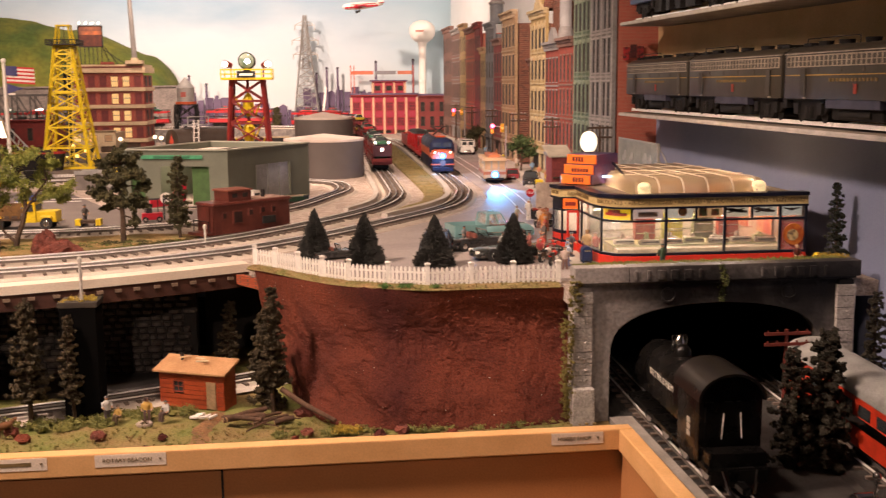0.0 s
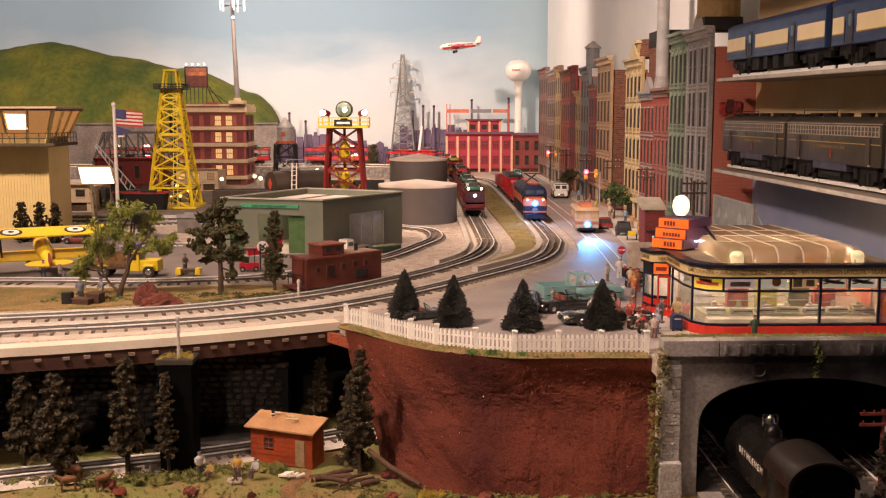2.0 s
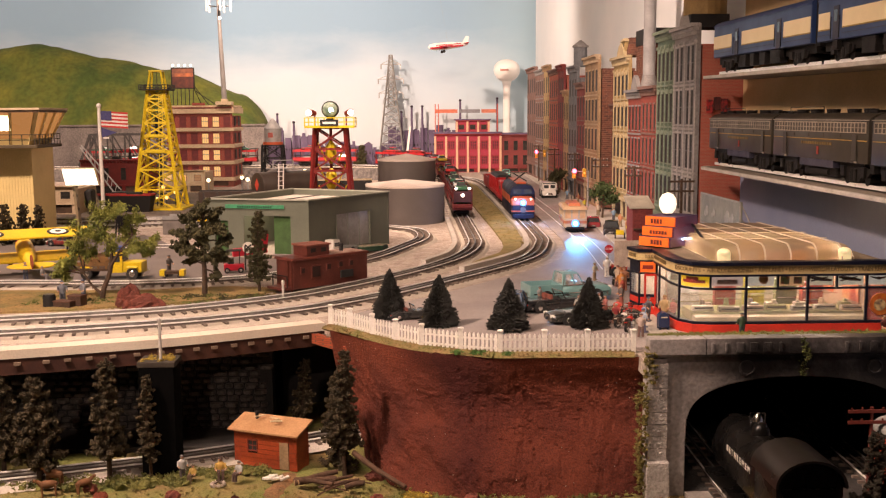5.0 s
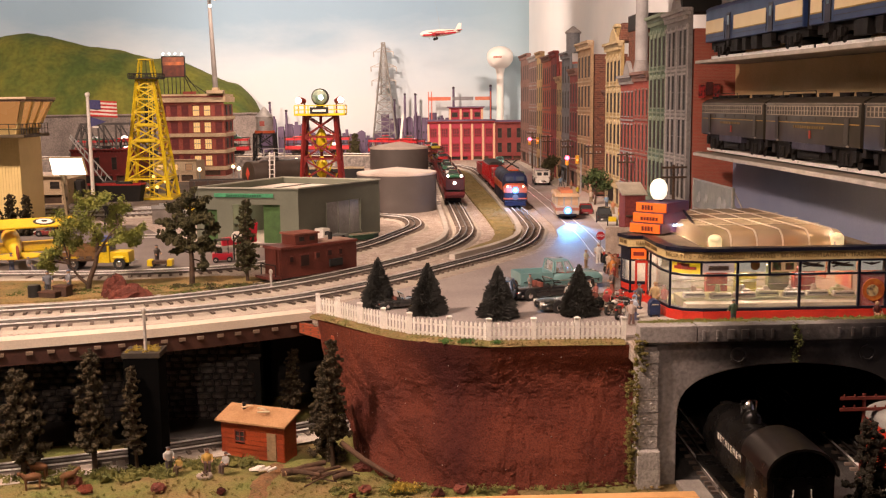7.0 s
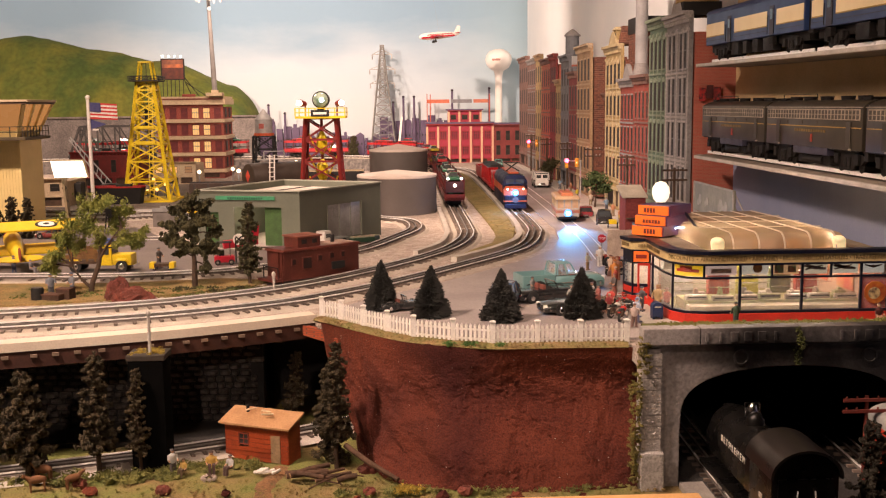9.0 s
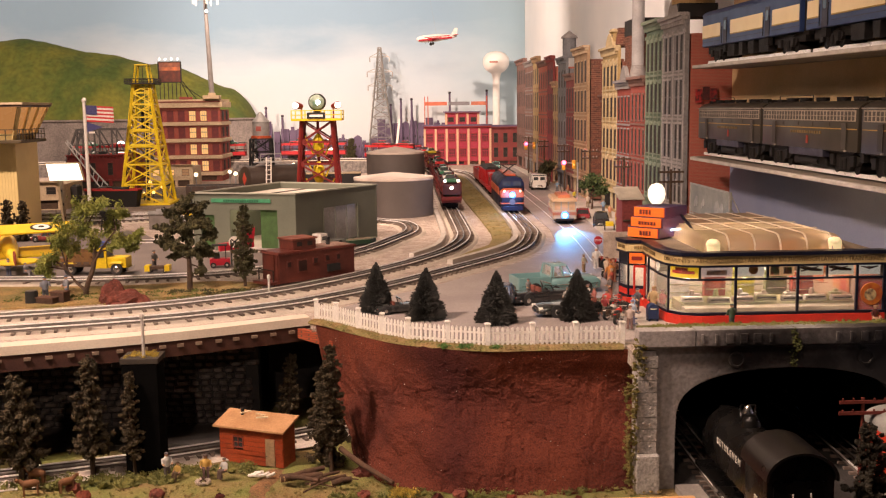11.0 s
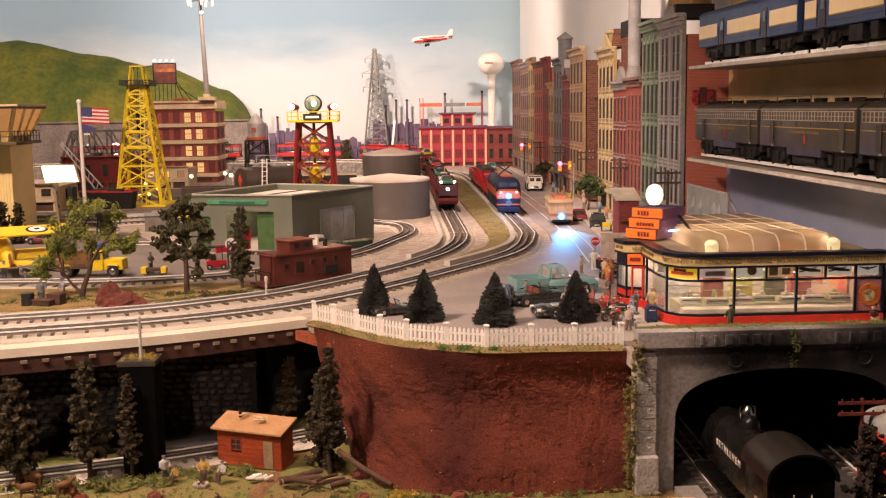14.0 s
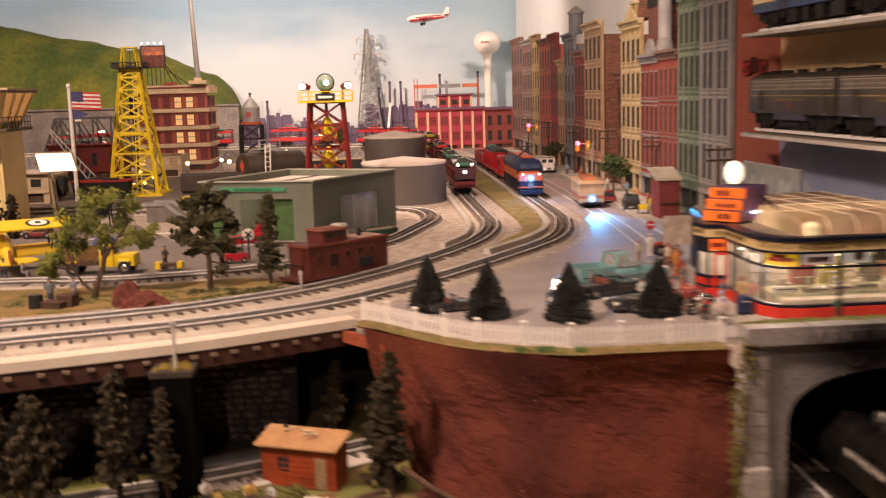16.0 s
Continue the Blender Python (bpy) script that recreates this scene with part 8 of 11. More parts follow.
for i in range(26):
    x = -0.86 + i * 0.050
    h = kq.uniform(0.19, 0.245) if x < -0.57 else (kq.uniform(0.14, 0.175) if x < -0.27 else (kq.uniform(0.225, 0.275) if x > -0.12 else kq.uniform(0.12, 0.16)))
    b = thing("skyline_building", pose(x, 6.545, 0.0), "purple-grey flat skyline building against the sky", "skyline", "skyline cutouts")
    part("wall", M().box(0, 0, 0, kq.uniform(0.036, 0.052), 0.03, h), PURPLE, b)
    if i % 3 == 1:
        part("roof_block", M().box(kq.uniform(-.01, .01), 0, h, kq.uniform(.010, .022), 0.02, kq.uniform(.008, .022)), PURPLE, b)
    if i % 6 == 0:
        rg = M().prism([(-.024, h), (.024, h), (0, h + .016)], -.014, .014)
        rg.v = [(x, z, y) for x, y, z in rg.v]
        part("roof", rg, PURPLE, b)
    for q in range(2):
        part("window", M().box(-.010 + q * .02, -0.0155, h * .6, .008, .001, .012), BLACK, b)
bu = column_tree(-0.30, 6.40, 0.0, 0.15, 0.06, 88, DEEP_OLIVE, 0.02, label="dark bush before the skyline")

hill_pts = [(-3.0, 0.62), (-2.7, 0.69), (-2.40, 0.752), (-2.25, 0.775), (-2.15, 0.765), (-1.95, 0.715), (-1.85, 0.690), (-1.70, 0.672), (-1.586, 0.650), (-1.48, 0.625), (-1.38, 0.628), (-1.25, 0.575), (-1.08, 0.49), (-0.99, 0.462), (-0.92, 0.40), (-0.865, 0.30), (-0.84, 0.20)]
ridge = smooth_path([(x * 1.03, z - 0.012 + (0.018 if x < -1.6 else 0.008)) for x, z in hill_pts], 0.02)
g = M()
nr = 26
for p in ridge:
    for j in range(nr + 1):
        t = j / nr
        z = 0.20 + (p.y - 0.20) * math.sin(t * math.pi / 2) ** 0.9
        y = 6.14 + 0.44 * t + 0.05 * noise.noise((p.x * 3, t * 3, 2)) * math.sin(math.pi * t) + 0.012 * noise.noise((p.x * 14, t * 9, 4)) * math.sin(math.pi * t)
        g.v.append((p.x + 0.02 * noise.noise((p.x * 5, t * 4, 9)) * (1 - t), y, z + 0.006 * noise.noise((p.x * 16, t * 10, 1))))
for i in range(len(ridge) - 1):
    for j in range(nr):
        a = i * (nr + 1) + j
        g.f.append((a, a + nr + 1, a + nr + 2, a + 1)), g.k.append(0)
structure("hill", g, HILL_GREEN, "mottled green scenic hill before the painted sky", "hill", smooth=True)
rw = structure("stone_wall", M().box(-1.92, 6.09, 0.0, 2.16, 0.03, 0.278), GREY_RETAIN, "grey stone retaining wall below the hill", "wall")
part("coping", M().box(-1.92, 6.085, 0.278, 2.17, 0.045, 0.010), GREY_RETAIN, rw, bevel=0.001)

# lattice pylon, white water tower, hanging aircraft
def lattice(parent, z_levels, half, w, material, ring=True, faces=4, cx=0.0, cy=0.0):
    """Four tapering corner legs with rings and crossed braces; each bar is a part."""
    cor = ((-1, -1), (1, -1), (1, 1), (-1, 1))
    P = [[Vector((cx + a * half(z), cy + b * half(z), z)) for a, b in cor] for z in z_levels]
    for c in range(4):
        part("leg", M().beam(P[0][c], P[-1][c], w * 1.5), material, parent)
    for i in range(len(P) - 1):
        for c in range(faces):
            d = (c + 1) % 4
            br = M().beam(P[i][c], P[i + 1][d], w * .8).beam(P[i][d], P[i + 1][c], w * .8)
            part("cross_brace", br, material, parent)
            if ring:
                part("girt", M().beam(P[i + 1][c], P[i + 1][d], w), material, parent)


GALV = mat("galvanised_steel", (0.40, 0.40, 0.39), (0.32, 0.32, 0.31), 40, 0.5, 0.4)
PYLON_GREY = mat("dull_pylon_steel", (0.30, 0.30, 0.29), (0.22, 0.22, 0.21), 40, 0.6, 0.2)
py = thing("transmission_pylon", pose(-0.113, 6.50, 0.0), "tall grey lattice power pylon before the painted sky", "pylon")
lattice(py, [0, .08, .155, .22, .28, .335, .385, .43, .47, .51, .545, .58, .61, .64, .665, .702], lambda z: 0.084 - 0.060 * min(z / 0.50, 1) - 0.017 * max(0, (z - 0.50) / 0.20), 0.0046, PYLON_GREY)
lattice(py, [0.385, .43, .47, .51, .545, .58, .61, .64, .665, .702], lambda z: 0.020 - 0.010 * max(0, (z - 0.385) / 0.31), 0.0036, PYLON_GREY)
for z, w in ((0.555, 0.078), (0.646, 0.060), (0.470, 0.074)):
    part("crossarm", M().beam((-w, 0, z), (w, 0, z), .005).beam((-w, 0, z), (0, 0, z + .03), .004).beam((w, 0, z), (0, 0, z + .03), .004), GALV, py)
    for q in (-w, w):
        part("insulator", M().cyl((q, 0, z), (q, 0, z - .03), .0035, 6), GALV, py)
sb = thing("searchlight_pole", pose(-0.01, 5.86, 0.0), "slanted white pole beside the pylon", "pole")
part("pole", M().beam((-0.02, 0, 0.0), (0.012, 0, 0.27), 0.012), WHITE, sb)
TW = mat("white_tower_paint", (0.84, 0.82, 0.78), (0.80, 0.78, 0.73), 12, 0.5, bump=0.02, stain=0.04)
wt = thing("water_tower", pose(0.600, 6.42, 0.0), "white ball-shaped water tower with a slim stem", "water tower")
part("stem", M().lathe([(0.045, 0), (0.03, 0.03), (0.0225, 0.10), (0.0215, 0.50), (0.030, 0.535), (0.045, 0.555)], 0, 0, 0, 24), TW, wt, smooth=True)
part("tank", M().lathe([(0.040, 0.540), (0.062, 0.556), (0.077, 0.580), (0.082, 0.604), (0.077, 0.630), (0.058, 0.653), (0.032, 0.666), (0.004, 0.670)], 0, 0, 0, 28), TW, wt, smooth=True)
part("lettering_bar", M().box(-0.022, -0.0790, 0.596, 0.050, 0.004, 0.012, -0.25), mat("faint_red", (0.5, 0.25, 0.2), None, 60, 0.6), wt)
ac = thing("model_aircraft", pose(0.215, 5.80, 0.712, 0, -5, 8), "small white and red twin-prop aircraft hung on a thread", "model aircraft")
RED_GLOSS = mat("glossy_red", (0.42, 0.012, 0.03), None, 30, 0.4)
fu = M()
fu.lathe([(0.004, -0.112), (0.014, -0.100), (0.019, -0.075), (0.020, 0.0), (0.014, 0.06), (0.006, 0.112)], 0, 0, 0, 16)
fu.v = [(z, x, y) for x, y, z in fu.v]
part("fuselage", fu, WHITE, ac, smooth=True)
part("stripe", M().box(-0.01, 0, -0.011, 0.185, 0.0410, 0.009), RED_GLOSS, ac, "red side stripe", bevel=0.001)
part("stripe", M().box(0.0, 0, 0.004, 0.14, 0.0395, 0.004), RED_GLOSS, ac, "red side stripe")
part("wing", M().box(-0.02, 0, -0.010, 0.045, 0.26, 0.006), RED_GLOSS, ac, bevel=0.002)
fn = M().prism([(0.075, 0.0), (0.112, 0.0), (0.122, 0.042), (0.105, 0.044)], -0.002, 0.002)
fn.v = [(x, z, y) for x, y, z in fn.v]
part("tail_fin", fn, WHITE, ac)
part("tailplane", M().box(0.100, 0, 0.004, 0.026, 0.09, 0.003), RED_GLOSS, ac, bevel=0.001)
for q in (-0.05, 0.05):
    en = part("engine", M().cyl((-0.055, q, -0.008), (-0.015, q, -0.008), 0.009, 12), RED_GLOSS, ac)
    part("propeller", M().box(-0.057, q, -0.026, 0.001, 0.004, 0.036), BLACK, en)
    lg = part("gear_strut", M().beam((-0.03, q * .7, -0.010), (-0.03, q * .7, -0.028), .003), BLACK, ac)
    part("tyre", M().cyl((-0.03, q * .7 - .003, -0.030), (-0.03, q * .7 + .003, -0.030), .008, 12), TYRE, lg)
part("thread", M().beam((0, 0, 0.018), (-0.05, 0.0, 0.638), 0.0006), GALV, ac)

# ---------------------------------------------------------------- yard: derrick, beacon, tower, tanks, shed
YEL = mat("yellow_enamel", (0.72, 0.545, 0.018), (0.62, 0.46, 0.014), 30, 0.4)
dk = thing("oil_derrick", pose(-0.905, 3.76, 0.0), "bright yellow lattice oil derrick with a dark platform", "derrick")
lattice(dk, [0.0, 0.075, 0.145, 0.205, 0.260, 0.310, 0.355, 0.395, 0.425], lambda z: 0.079 - 0.051 * z / 0.425, 0.0058, YEL)
part("gusset", M().box(0, -0.062, 0.205, 0.07, 0.003, 0.012), YEL, dk)
part("gusset", M().box(0, -0.054, 0.260, 0.06, 0.003, 0.010), YEL, dk)
lad = M()
for i in range(34):
    z = 0.02 + i * 0.0118
    y = -(0.079 - 0.051 * z / 0.425) - 0.003
    lad.beam((0.012, y, z), (0.026, y, z), 0.0016)
lad.beam((0.012, -0.081, 0.01), (0.012, -0.033, 0.415), 0.002).beam((0.026, -0.081, 0.01), (0.026, -0.033, 0.415), 0.002)
part("ladder", lad, YEL, dk)
part("platform", M().box(0, 0, 0.425, 0.100, 0.118, 0.004), BLACK, dk)
rl = M()
for a, b in (((-.050, -.058), (.050, -.058)), ((.050, -.058), (.050, .058)), ((.050, .058), (-.050, .058)), ((-.050, .058), (-.050, -.058))):
    rl.beam((*a, .443), (*b, .443), .0028).beam((*a, .434), (*b, .434), .002)
    for q in range(5):
        p = Vector((*a, 0)).lerp(Vector((*b, 0)), q / 5)
        rl.beam((p.x, p.y, .427), (p.x, p.y, .444), .0026)
part("railing", rl, BLACK, dk)
for a in (-1, 1):
    for b in (-1, 1):
        part("top_leg", M().beam((a * .027, b * .027, .429), (a * .019, b * .019, .492), .005), YEL, dk)
part("crown_block", M().box(0, 0, .490, .046, .046, .005), YEL, dk, bevel=0.001)
part("travelling_block", M().cyl((0, 0, .27), (0, 0, .33), .012, 12).cyl((0, 0, .33), (0, 0, .49), .0012, 6), BLACK, dk)
part("drill_pipe", M().cyl((0, 0, 0), (0, 0, .27), .006, 10), BLACK, dk)
part("base_frame", M().box(0, 0, 0, .19, .19, .010), YEL, dk)
for i, (x, y, z) in enumerate(((-.05, -.04, .05), (-.02, .02, .035), (.03, -.05, .045), (.05, .0, .06), (.012, -.02, .08))):
    lmp = part("work_lamp", M().ball(x, y, z, .006, 8), mat("amber_work_lamp", (1, .7, .3), emit=(1.0, 0.55, 0.15), power=2.5), dk, "lit amber work lamp", smooth=True)
    part("stem", M().cyl((x, y, .01), (x, y, z - .005), .0018, 6), BLACK, lmp)

BEACON_RED = mat("dark_red_enamel", (0.17, 0.016, 0.013), (0.13, 0.013, 0.011), 30, 0.4)
be = thing("beacon_tower", pose(-0.228, 2.93, 0.0), "dark red lattice tower with a yellow platform and rotary beacon", "beacon tower")
lattice(be, [0.0, 0.06, 0.12, 0.18, 0.24, 0.298], lambda z: 0.062 - 0.020 * z / 0.298, 0.0056, BEACON_RED)
lad = M()
for i in range(22):
    lad.beam((-0.008, -0.064 + i * 0.0009, 0.01 + i * 0.0128), (0.008, -0.064 + i * 0.0009, 0.01 + i * 0.0128), 0.003)
for i, (z0, z1) in enumerate(((0.035, 0.105), (0.120, 0.185), (0.198, 0.262))):
    r = 0.0150
    part("capsule", M().lathe([(r * .3, z0), (r, z0 + .016), (r, z1 - .016), (r * .3, z1)], 0, -0.012, 0, 8), YEL, be, "yellow hanging capsule")
part("riser", M().cyl((0, -0.012, 0), (0, -0.012, 0.298), 0.004, 8), BEACON_RED, be)
for s in (-1, 1):
    for z in (0.02, 0.08, 0.14, 0.20):
        part("stair_flight", M().beam((s * .016, .030, z), (s * .040, .030, z + .055), .006, .004), YEL, be, "yellow stair flight")
part("platform", M().box(0, 0, 0.298, 0.138, 0.12, 0.006), YEL, be, bevel=0.001)
rl = M()
for x in [-.068 + i * .0272 for i in range(6)]:
    for y in (-.058, .058):
        rl.beam((x, y, .304), (x, y, .326), .0030)
for y in (-.058, .058):
    for z in (.314, .326):
        rl.beam((-.069, y, z), (.069, y, z), .0024)
for x in (-.068, .068):
    for z in (.314, .326):
        rl.beam((x, -.058, z), (x, .058, z), .0024)
part("railing", rl, YEL, be, "yellow railing")
part("name_board", M().box(0, -0.061, 0.304, 0.05, 0.002, 0.017), BLACK, be)
part("bar", M().box(0, -0.0625, 0.309, 0.036, 0.0012, 0.006), WHITE, be)
part("beacon_base", M().lathe([(0.016, 0), (0.014, 0.014), (0.010, 0.022)], 0, -0.01, 0.304, 14), BLACK, be)
part("beacon_drum", M().cyl((0, -0.028, 0.349), (0, 0.012, 0.349), 0.0235, 24), BLACK, be, bevel=0.002)
part("beacon_lens", M().cyl((0, -0.0295, 0.349), (0, -0.033, 0.349), 0.0205, 24, 0.016), mat("beacon_glass", (0.10, 0.16, 0.12), (0.30, 0.36, 0.28), 60, 0.15), be, smooth=True)
part("beacon_bulb", M().ball(0.003, -0.034, 0.348, 0.0065, 10), mat("beacon_bulb", (1, 1, 1), emit=(1.0, 0.98, 0.9), power=14.0), be)
for s in (-1, 1):
    fl = part("floodlight", M().cyl((s * .044, -.01, .338), (s * .058, -.03, .340), .007, 10, .011), BEACON_RED, be)
    part("stand", M().beam((s * .044, -.01, .304), (s * .044, -.01, .338), .004), BEACON_RED, fl)
    part("lens", M().ball(s * .058, -.036, .340, .0085, 12), mat("flood_bulb", (1, 1, 1), emit=(1.0, 0.90, 0.72), power=4.0), fl, smooth=True)

CREAM_SIDING = mat("cream_corrugated", (0.78, 0.62, 0.28), (0.70, 0.55, 0.24), 14, 0.55, bump=0.05, stain=0.15)
ct = thing("control_tower", pose(-1.138, 2.90, 0.0), "cream corrugated control tower with a flared glass cab", "control tower")
part("shaft", M().box(0, 0.035, 0, 0.205, 0.17, 0.250), CREAM_SIDING, ct)
for i in range(26):
    part("rib", M().box(-0.10 + i * 0.0080, -0.0503, 0.002, 0.0035, 0.0020, 0.246), CREAM_SIDING, ct)
part("balcony", M().box(0, -0.005, 0.250, 0.276, 0.20, 0.008), mat("dark_balcony", (0.10, 0.075, 0.04), None, 30, 0.6), ct, bevel=0.001)
rl = M()
for i in range(9):
    rl.beam((-.13 + i * .0325, -.102, .258), (-.13 + i * .0325, -.102, .286), .002)
    rl.beam((.134, -.10 + i * .024, .258), (.134, -.10 + i * .024, .286), .002)
for z in (.272, .286):
    rl.beam((-.132, -.102, z), (.134, -.102, z), .002).beam((.134, -.102, z), (.134, .092, z), .002)
part("railing", rl, mat("rail_dark", (0.06, 0.05, 0.03), None, 30, 0.5), ct)
cab = [(-.100, -.055), (.100, -.055), (.100, .092), (-.100, .092)]
cab2 = [(-.135, -.095), (.135, -.095), (.135, .125), (-.135, .125)]
part("cab_glass", M().prism(cab, 0.258, 0.345, 0, cab2), mat("amber_lit_cab", (0.15, 0.055, 0.022), (0.08, 0.028, 0.012), 16, 0.25, bump=0.0, emit=(1.0, 0.42, 0.13), power=0.42), ct, "amber lit cab glazing")
for i in range(5):
    a = i / 4
    part("cab_post", M().beam((-.100 + .2 * a, -.056, .258), (-.135 + .270 * a, -.097, .345), .007), CREAM_SIDING, ct)
for i in range(4):
    a = i / 3
    part("cab_post", M().beam((.101, -.055 + .147 * a, .258), (.137, -.095 + .220 * a, .345), .007), CREAM_SIDING, ct)
part("cab_lamp", M().beam((0.034, -0.076, 0.297), (0.034, -0.0945, 0.336), 0.052, 0.004), mat("cab_lamp_glow", (1, .9, .7), emit=(1.0, 0.75, 0.4), power=4.0), ct)
part("dado", M().prism([(-.102, -.058), (.102, -.058), (.102, .094), (-.102, .094)], 0.258, 0.275, 0, [(-.109, -.066), (.109, -.066), (.109, .102), (-.109, .102)]), CREAM_SIDING, ct)
part("roof", M().box(0, -0.0025, 0.345, 0.302, 0.230, 0.006), mat("dark_fascia", (0.12, 0.07, 0.04), None, 30, 0.6), ct)
part("roof_sheet", M().box(0, -0.0025, 0.351, 0.308, 0.236, 0.006), CREAM, ct, bevel=0.001)

fp = thing("flagpole", pose(-1.068, 3.60, 0.0), "white flagpole flying a striped flag and a navy pennant", "flagpole")
part("pole", M().cyl((0, 0, 0), (0, 0, 0.365), 0.0068, 10, 0.0055), WHITE, fp, smooth=True)
part("finial", M().ball(0, 0, 0.370, 0.009, 10), WHITE, fp, smooth=True)


def cloth_sheet(x0, x1, zf, material, name, label, wave=0.006, n=14, taper=None):
    g = M()
    for i in range(n + 1):
        x = x0 + (x1 - x0) * i / n
        y = wave * math.sin(i / n * 7) * (i / n)
        lo, hi = zf(i / n)
        for yy in (y - .0006, y + .0006):
            g.v += [(x, yy, lo), (x, yy, hi)]
    for i in range(n):
        a, b = i * 4, i * 4 + 4
        g.f += [(a, b, b + 1, a + 1), (a + 2, a + 3, b + 3, b + 2), (a + 1, b + 1, b + 3, a + 3), (a, a + 2, b + 2, b)]
        g.k += [0] * 4
    g.f += [(0, 1, 3, 2), (4 * n, 4 * n + 2, 4 * n + 3, 4 * n + 1)]
    g.k += [0, 0]
    return part(name, g, material, fp, label)


FR, FW, FB = cloth((0.55, 0.04, 0.04)), cloth((0.8, 0.76, 0.7)), cloth((0.06, 0.06, 0.18))
for s in range(9):
    cloth_sheet(0.006, 0.096, lambda q, s=s: (0.298 + s * 0.0061 - 0.006 * q, 0.3041 + s * 0.0061 - 0.006 * q), FR if s % 2 == 0 else FW, "stripe", "red stripe" if s % 2 == 0 else "white stripe")
u = cloth_sheet(0.006, 0.042, lambda q: (0.3225 - 0.002 * q, 0.3532 - 0.002 * q), FB, "canton", "navy canton", 0.002)
u.location.y = -0.0022
cloth_sheet(0.006, 0.056, lambda q: (0.262 + 0.016 * q, 0.296 - 0.016 * q), FB, "pennant", "navy pennant with pale marks", 0.003)
part("bar", M().box(0.022, -0.003, 0.258, 0.020, 0.001, 0.006), FW, fp)

sgn = thing("lit_panel_sign", pose(-0.862, 2.70, 0.0), "glowing white panel on a perforated leaning stand", "floodlit panel")
part("panel", M().add([(-.045, 0, .198), (.035, 0, .198), (.050, -.016, .158), (-.032, -.016, .158), (-.045, .006, .200), (.035, .006, .200), (.050, -.010, .158), (-.032, -.010, .158)], [(0, 1, 2, 3), (7, 6, 5, 4), (0, 4, 5, 1), (1, 5, 6, 2), (2, 6, 7, 3), (3, 7, 4, 0)]), mat("panel_glow", (1, 1, 1), emit=(1.0, 0.86, 0.66), power=2.2), sgn)
part("frame", M().beam((-.048, .003, .201), (.038, .003, .201), .004).beam((.038, .003, .201), (.053, -.013, .157), .004), mat("tan_metal", (0.35, 0.27, 0.16), None, 30, 0.5), sgn)
part("stand", M().beam((-.004, .004, .0), (-.016, .004, .165), .022, .006), mat("tan_metal_stand", (0.35, 0.27, 0.16), None, 30, 0.5), sgn)
for i in range(3):
    part("hole", M().cyl((-.008 - i * .003, .0, .06 + i * .035), (-.008 - i * .003, -.0005, .06 + i * .035), .006, 12), BLACK, sgn)

TANK_GREY = mat("warm_grey_tank", (0.125, 0.106, 0.097), (0.102, 0.088, 0.080), 10, 0.6, bump=0.03, stain=0.1)
TANK_TOP = mat("pale_tank_roof", (0.70, 0.61, 0.54), (0.62, 0.53, 0.46), 14, 0.7, stain=0.15)
for x, y, h, r in ((-0.022, 3.235, 0.117, 0.123), (-0.018, 4.42, 0.146, 0.123)):
    tk = thing("storage_tank", pose(x, y, 0.0), "round grey storage tank with a low conical roof", "storage tank", "storage tanks")
    part("shell", M().lathe([(r, 0), (r, h)], 0, 0, 0, 56), TANK_GREY, tk, smooth=True)
    part("roof", M().lathe([(r * 1.01, h - 0.001), (r * 1.01, h + 0.002), (0.004, h + (0.016 if h < .13 else 0.024))], 0, 0, 0, 56), TANK_TOP, tk, smooth=True)
    part("rim", M().lathe([(r * 1.004, h - 0.006), (r * 1.012, h - 0.004), (r * 1.012, h), (r * 1.004, h + .0008)], 0, 0, 0, 56), TANK_TOP, tk)
    for i in range(16):
        w = -0.15 + i * 0.06
        part("stair_tread", M().box((r + .008) * math.cos(w), (r + .008) * math.sin(w), 0.006 + i * (h - .01) / 16, .012, .008, .0015, w), TANK_TOP, tk)

SHED_GREEN = mat("grey_green_shed", (0.125, 0.135, 0.100), (0.105, 0.115, 0.086), 12, 0.6, stain=0.15)
sh = thing("maintenance_shed", None, "grey-green flat-roofed maintenance shed with open doors", "shed")
L_, N_, R_, B_ = Vector((-0.495, 2.475, 0)), Vector((-0.245, 2.40, 0)), Vector((-0.063, 2.66, 0)), Vector((-0.325, 2.80, 0))
HS = 0.135


def wall_with_hole(a, b, h, holes, t=0.006):
    """A wall from a to b with rectangular openings (start, end, bottom, top) along it."""
    g = M()
    d = b - a
    Ln = d.length
    u = d.normalized()
    nrm = Vector((-u.y, u.x, 0)) * t

    def slab(s0, s1, z0, z1):
        if s1 - s0 < 1e-5 or z1 - z0 < 1e-5:
            return
        p, q = a + u * s0, a + u * s1
        vs = [(*p.xy, z0), (*q.xy, z0), (*(q + nrm).xy, z0), (*(p + nrm).xy, z0), (*p.xy, z1), (*q.xy, z1), (*(q + nrm).xy, z1), (*(p + nrm).xy, z1)]
        g.add(vs, [(3, 2, 1, 0), (4, 5, 6, 7), (0, 1, 5, 4), (1, 2, 6, 5), (2, 3, 7, 6), (3, 0, 4, 7)])

    s = 0.0
    for s0, s1, z0, z1 in holes:
        slab(s, s0, 0, h)
        slab(s0, s1, 0, z0)
        slab(s0, s1, z1, h)
        s = s1
    slab(s, Ln, 0, h)
    return g


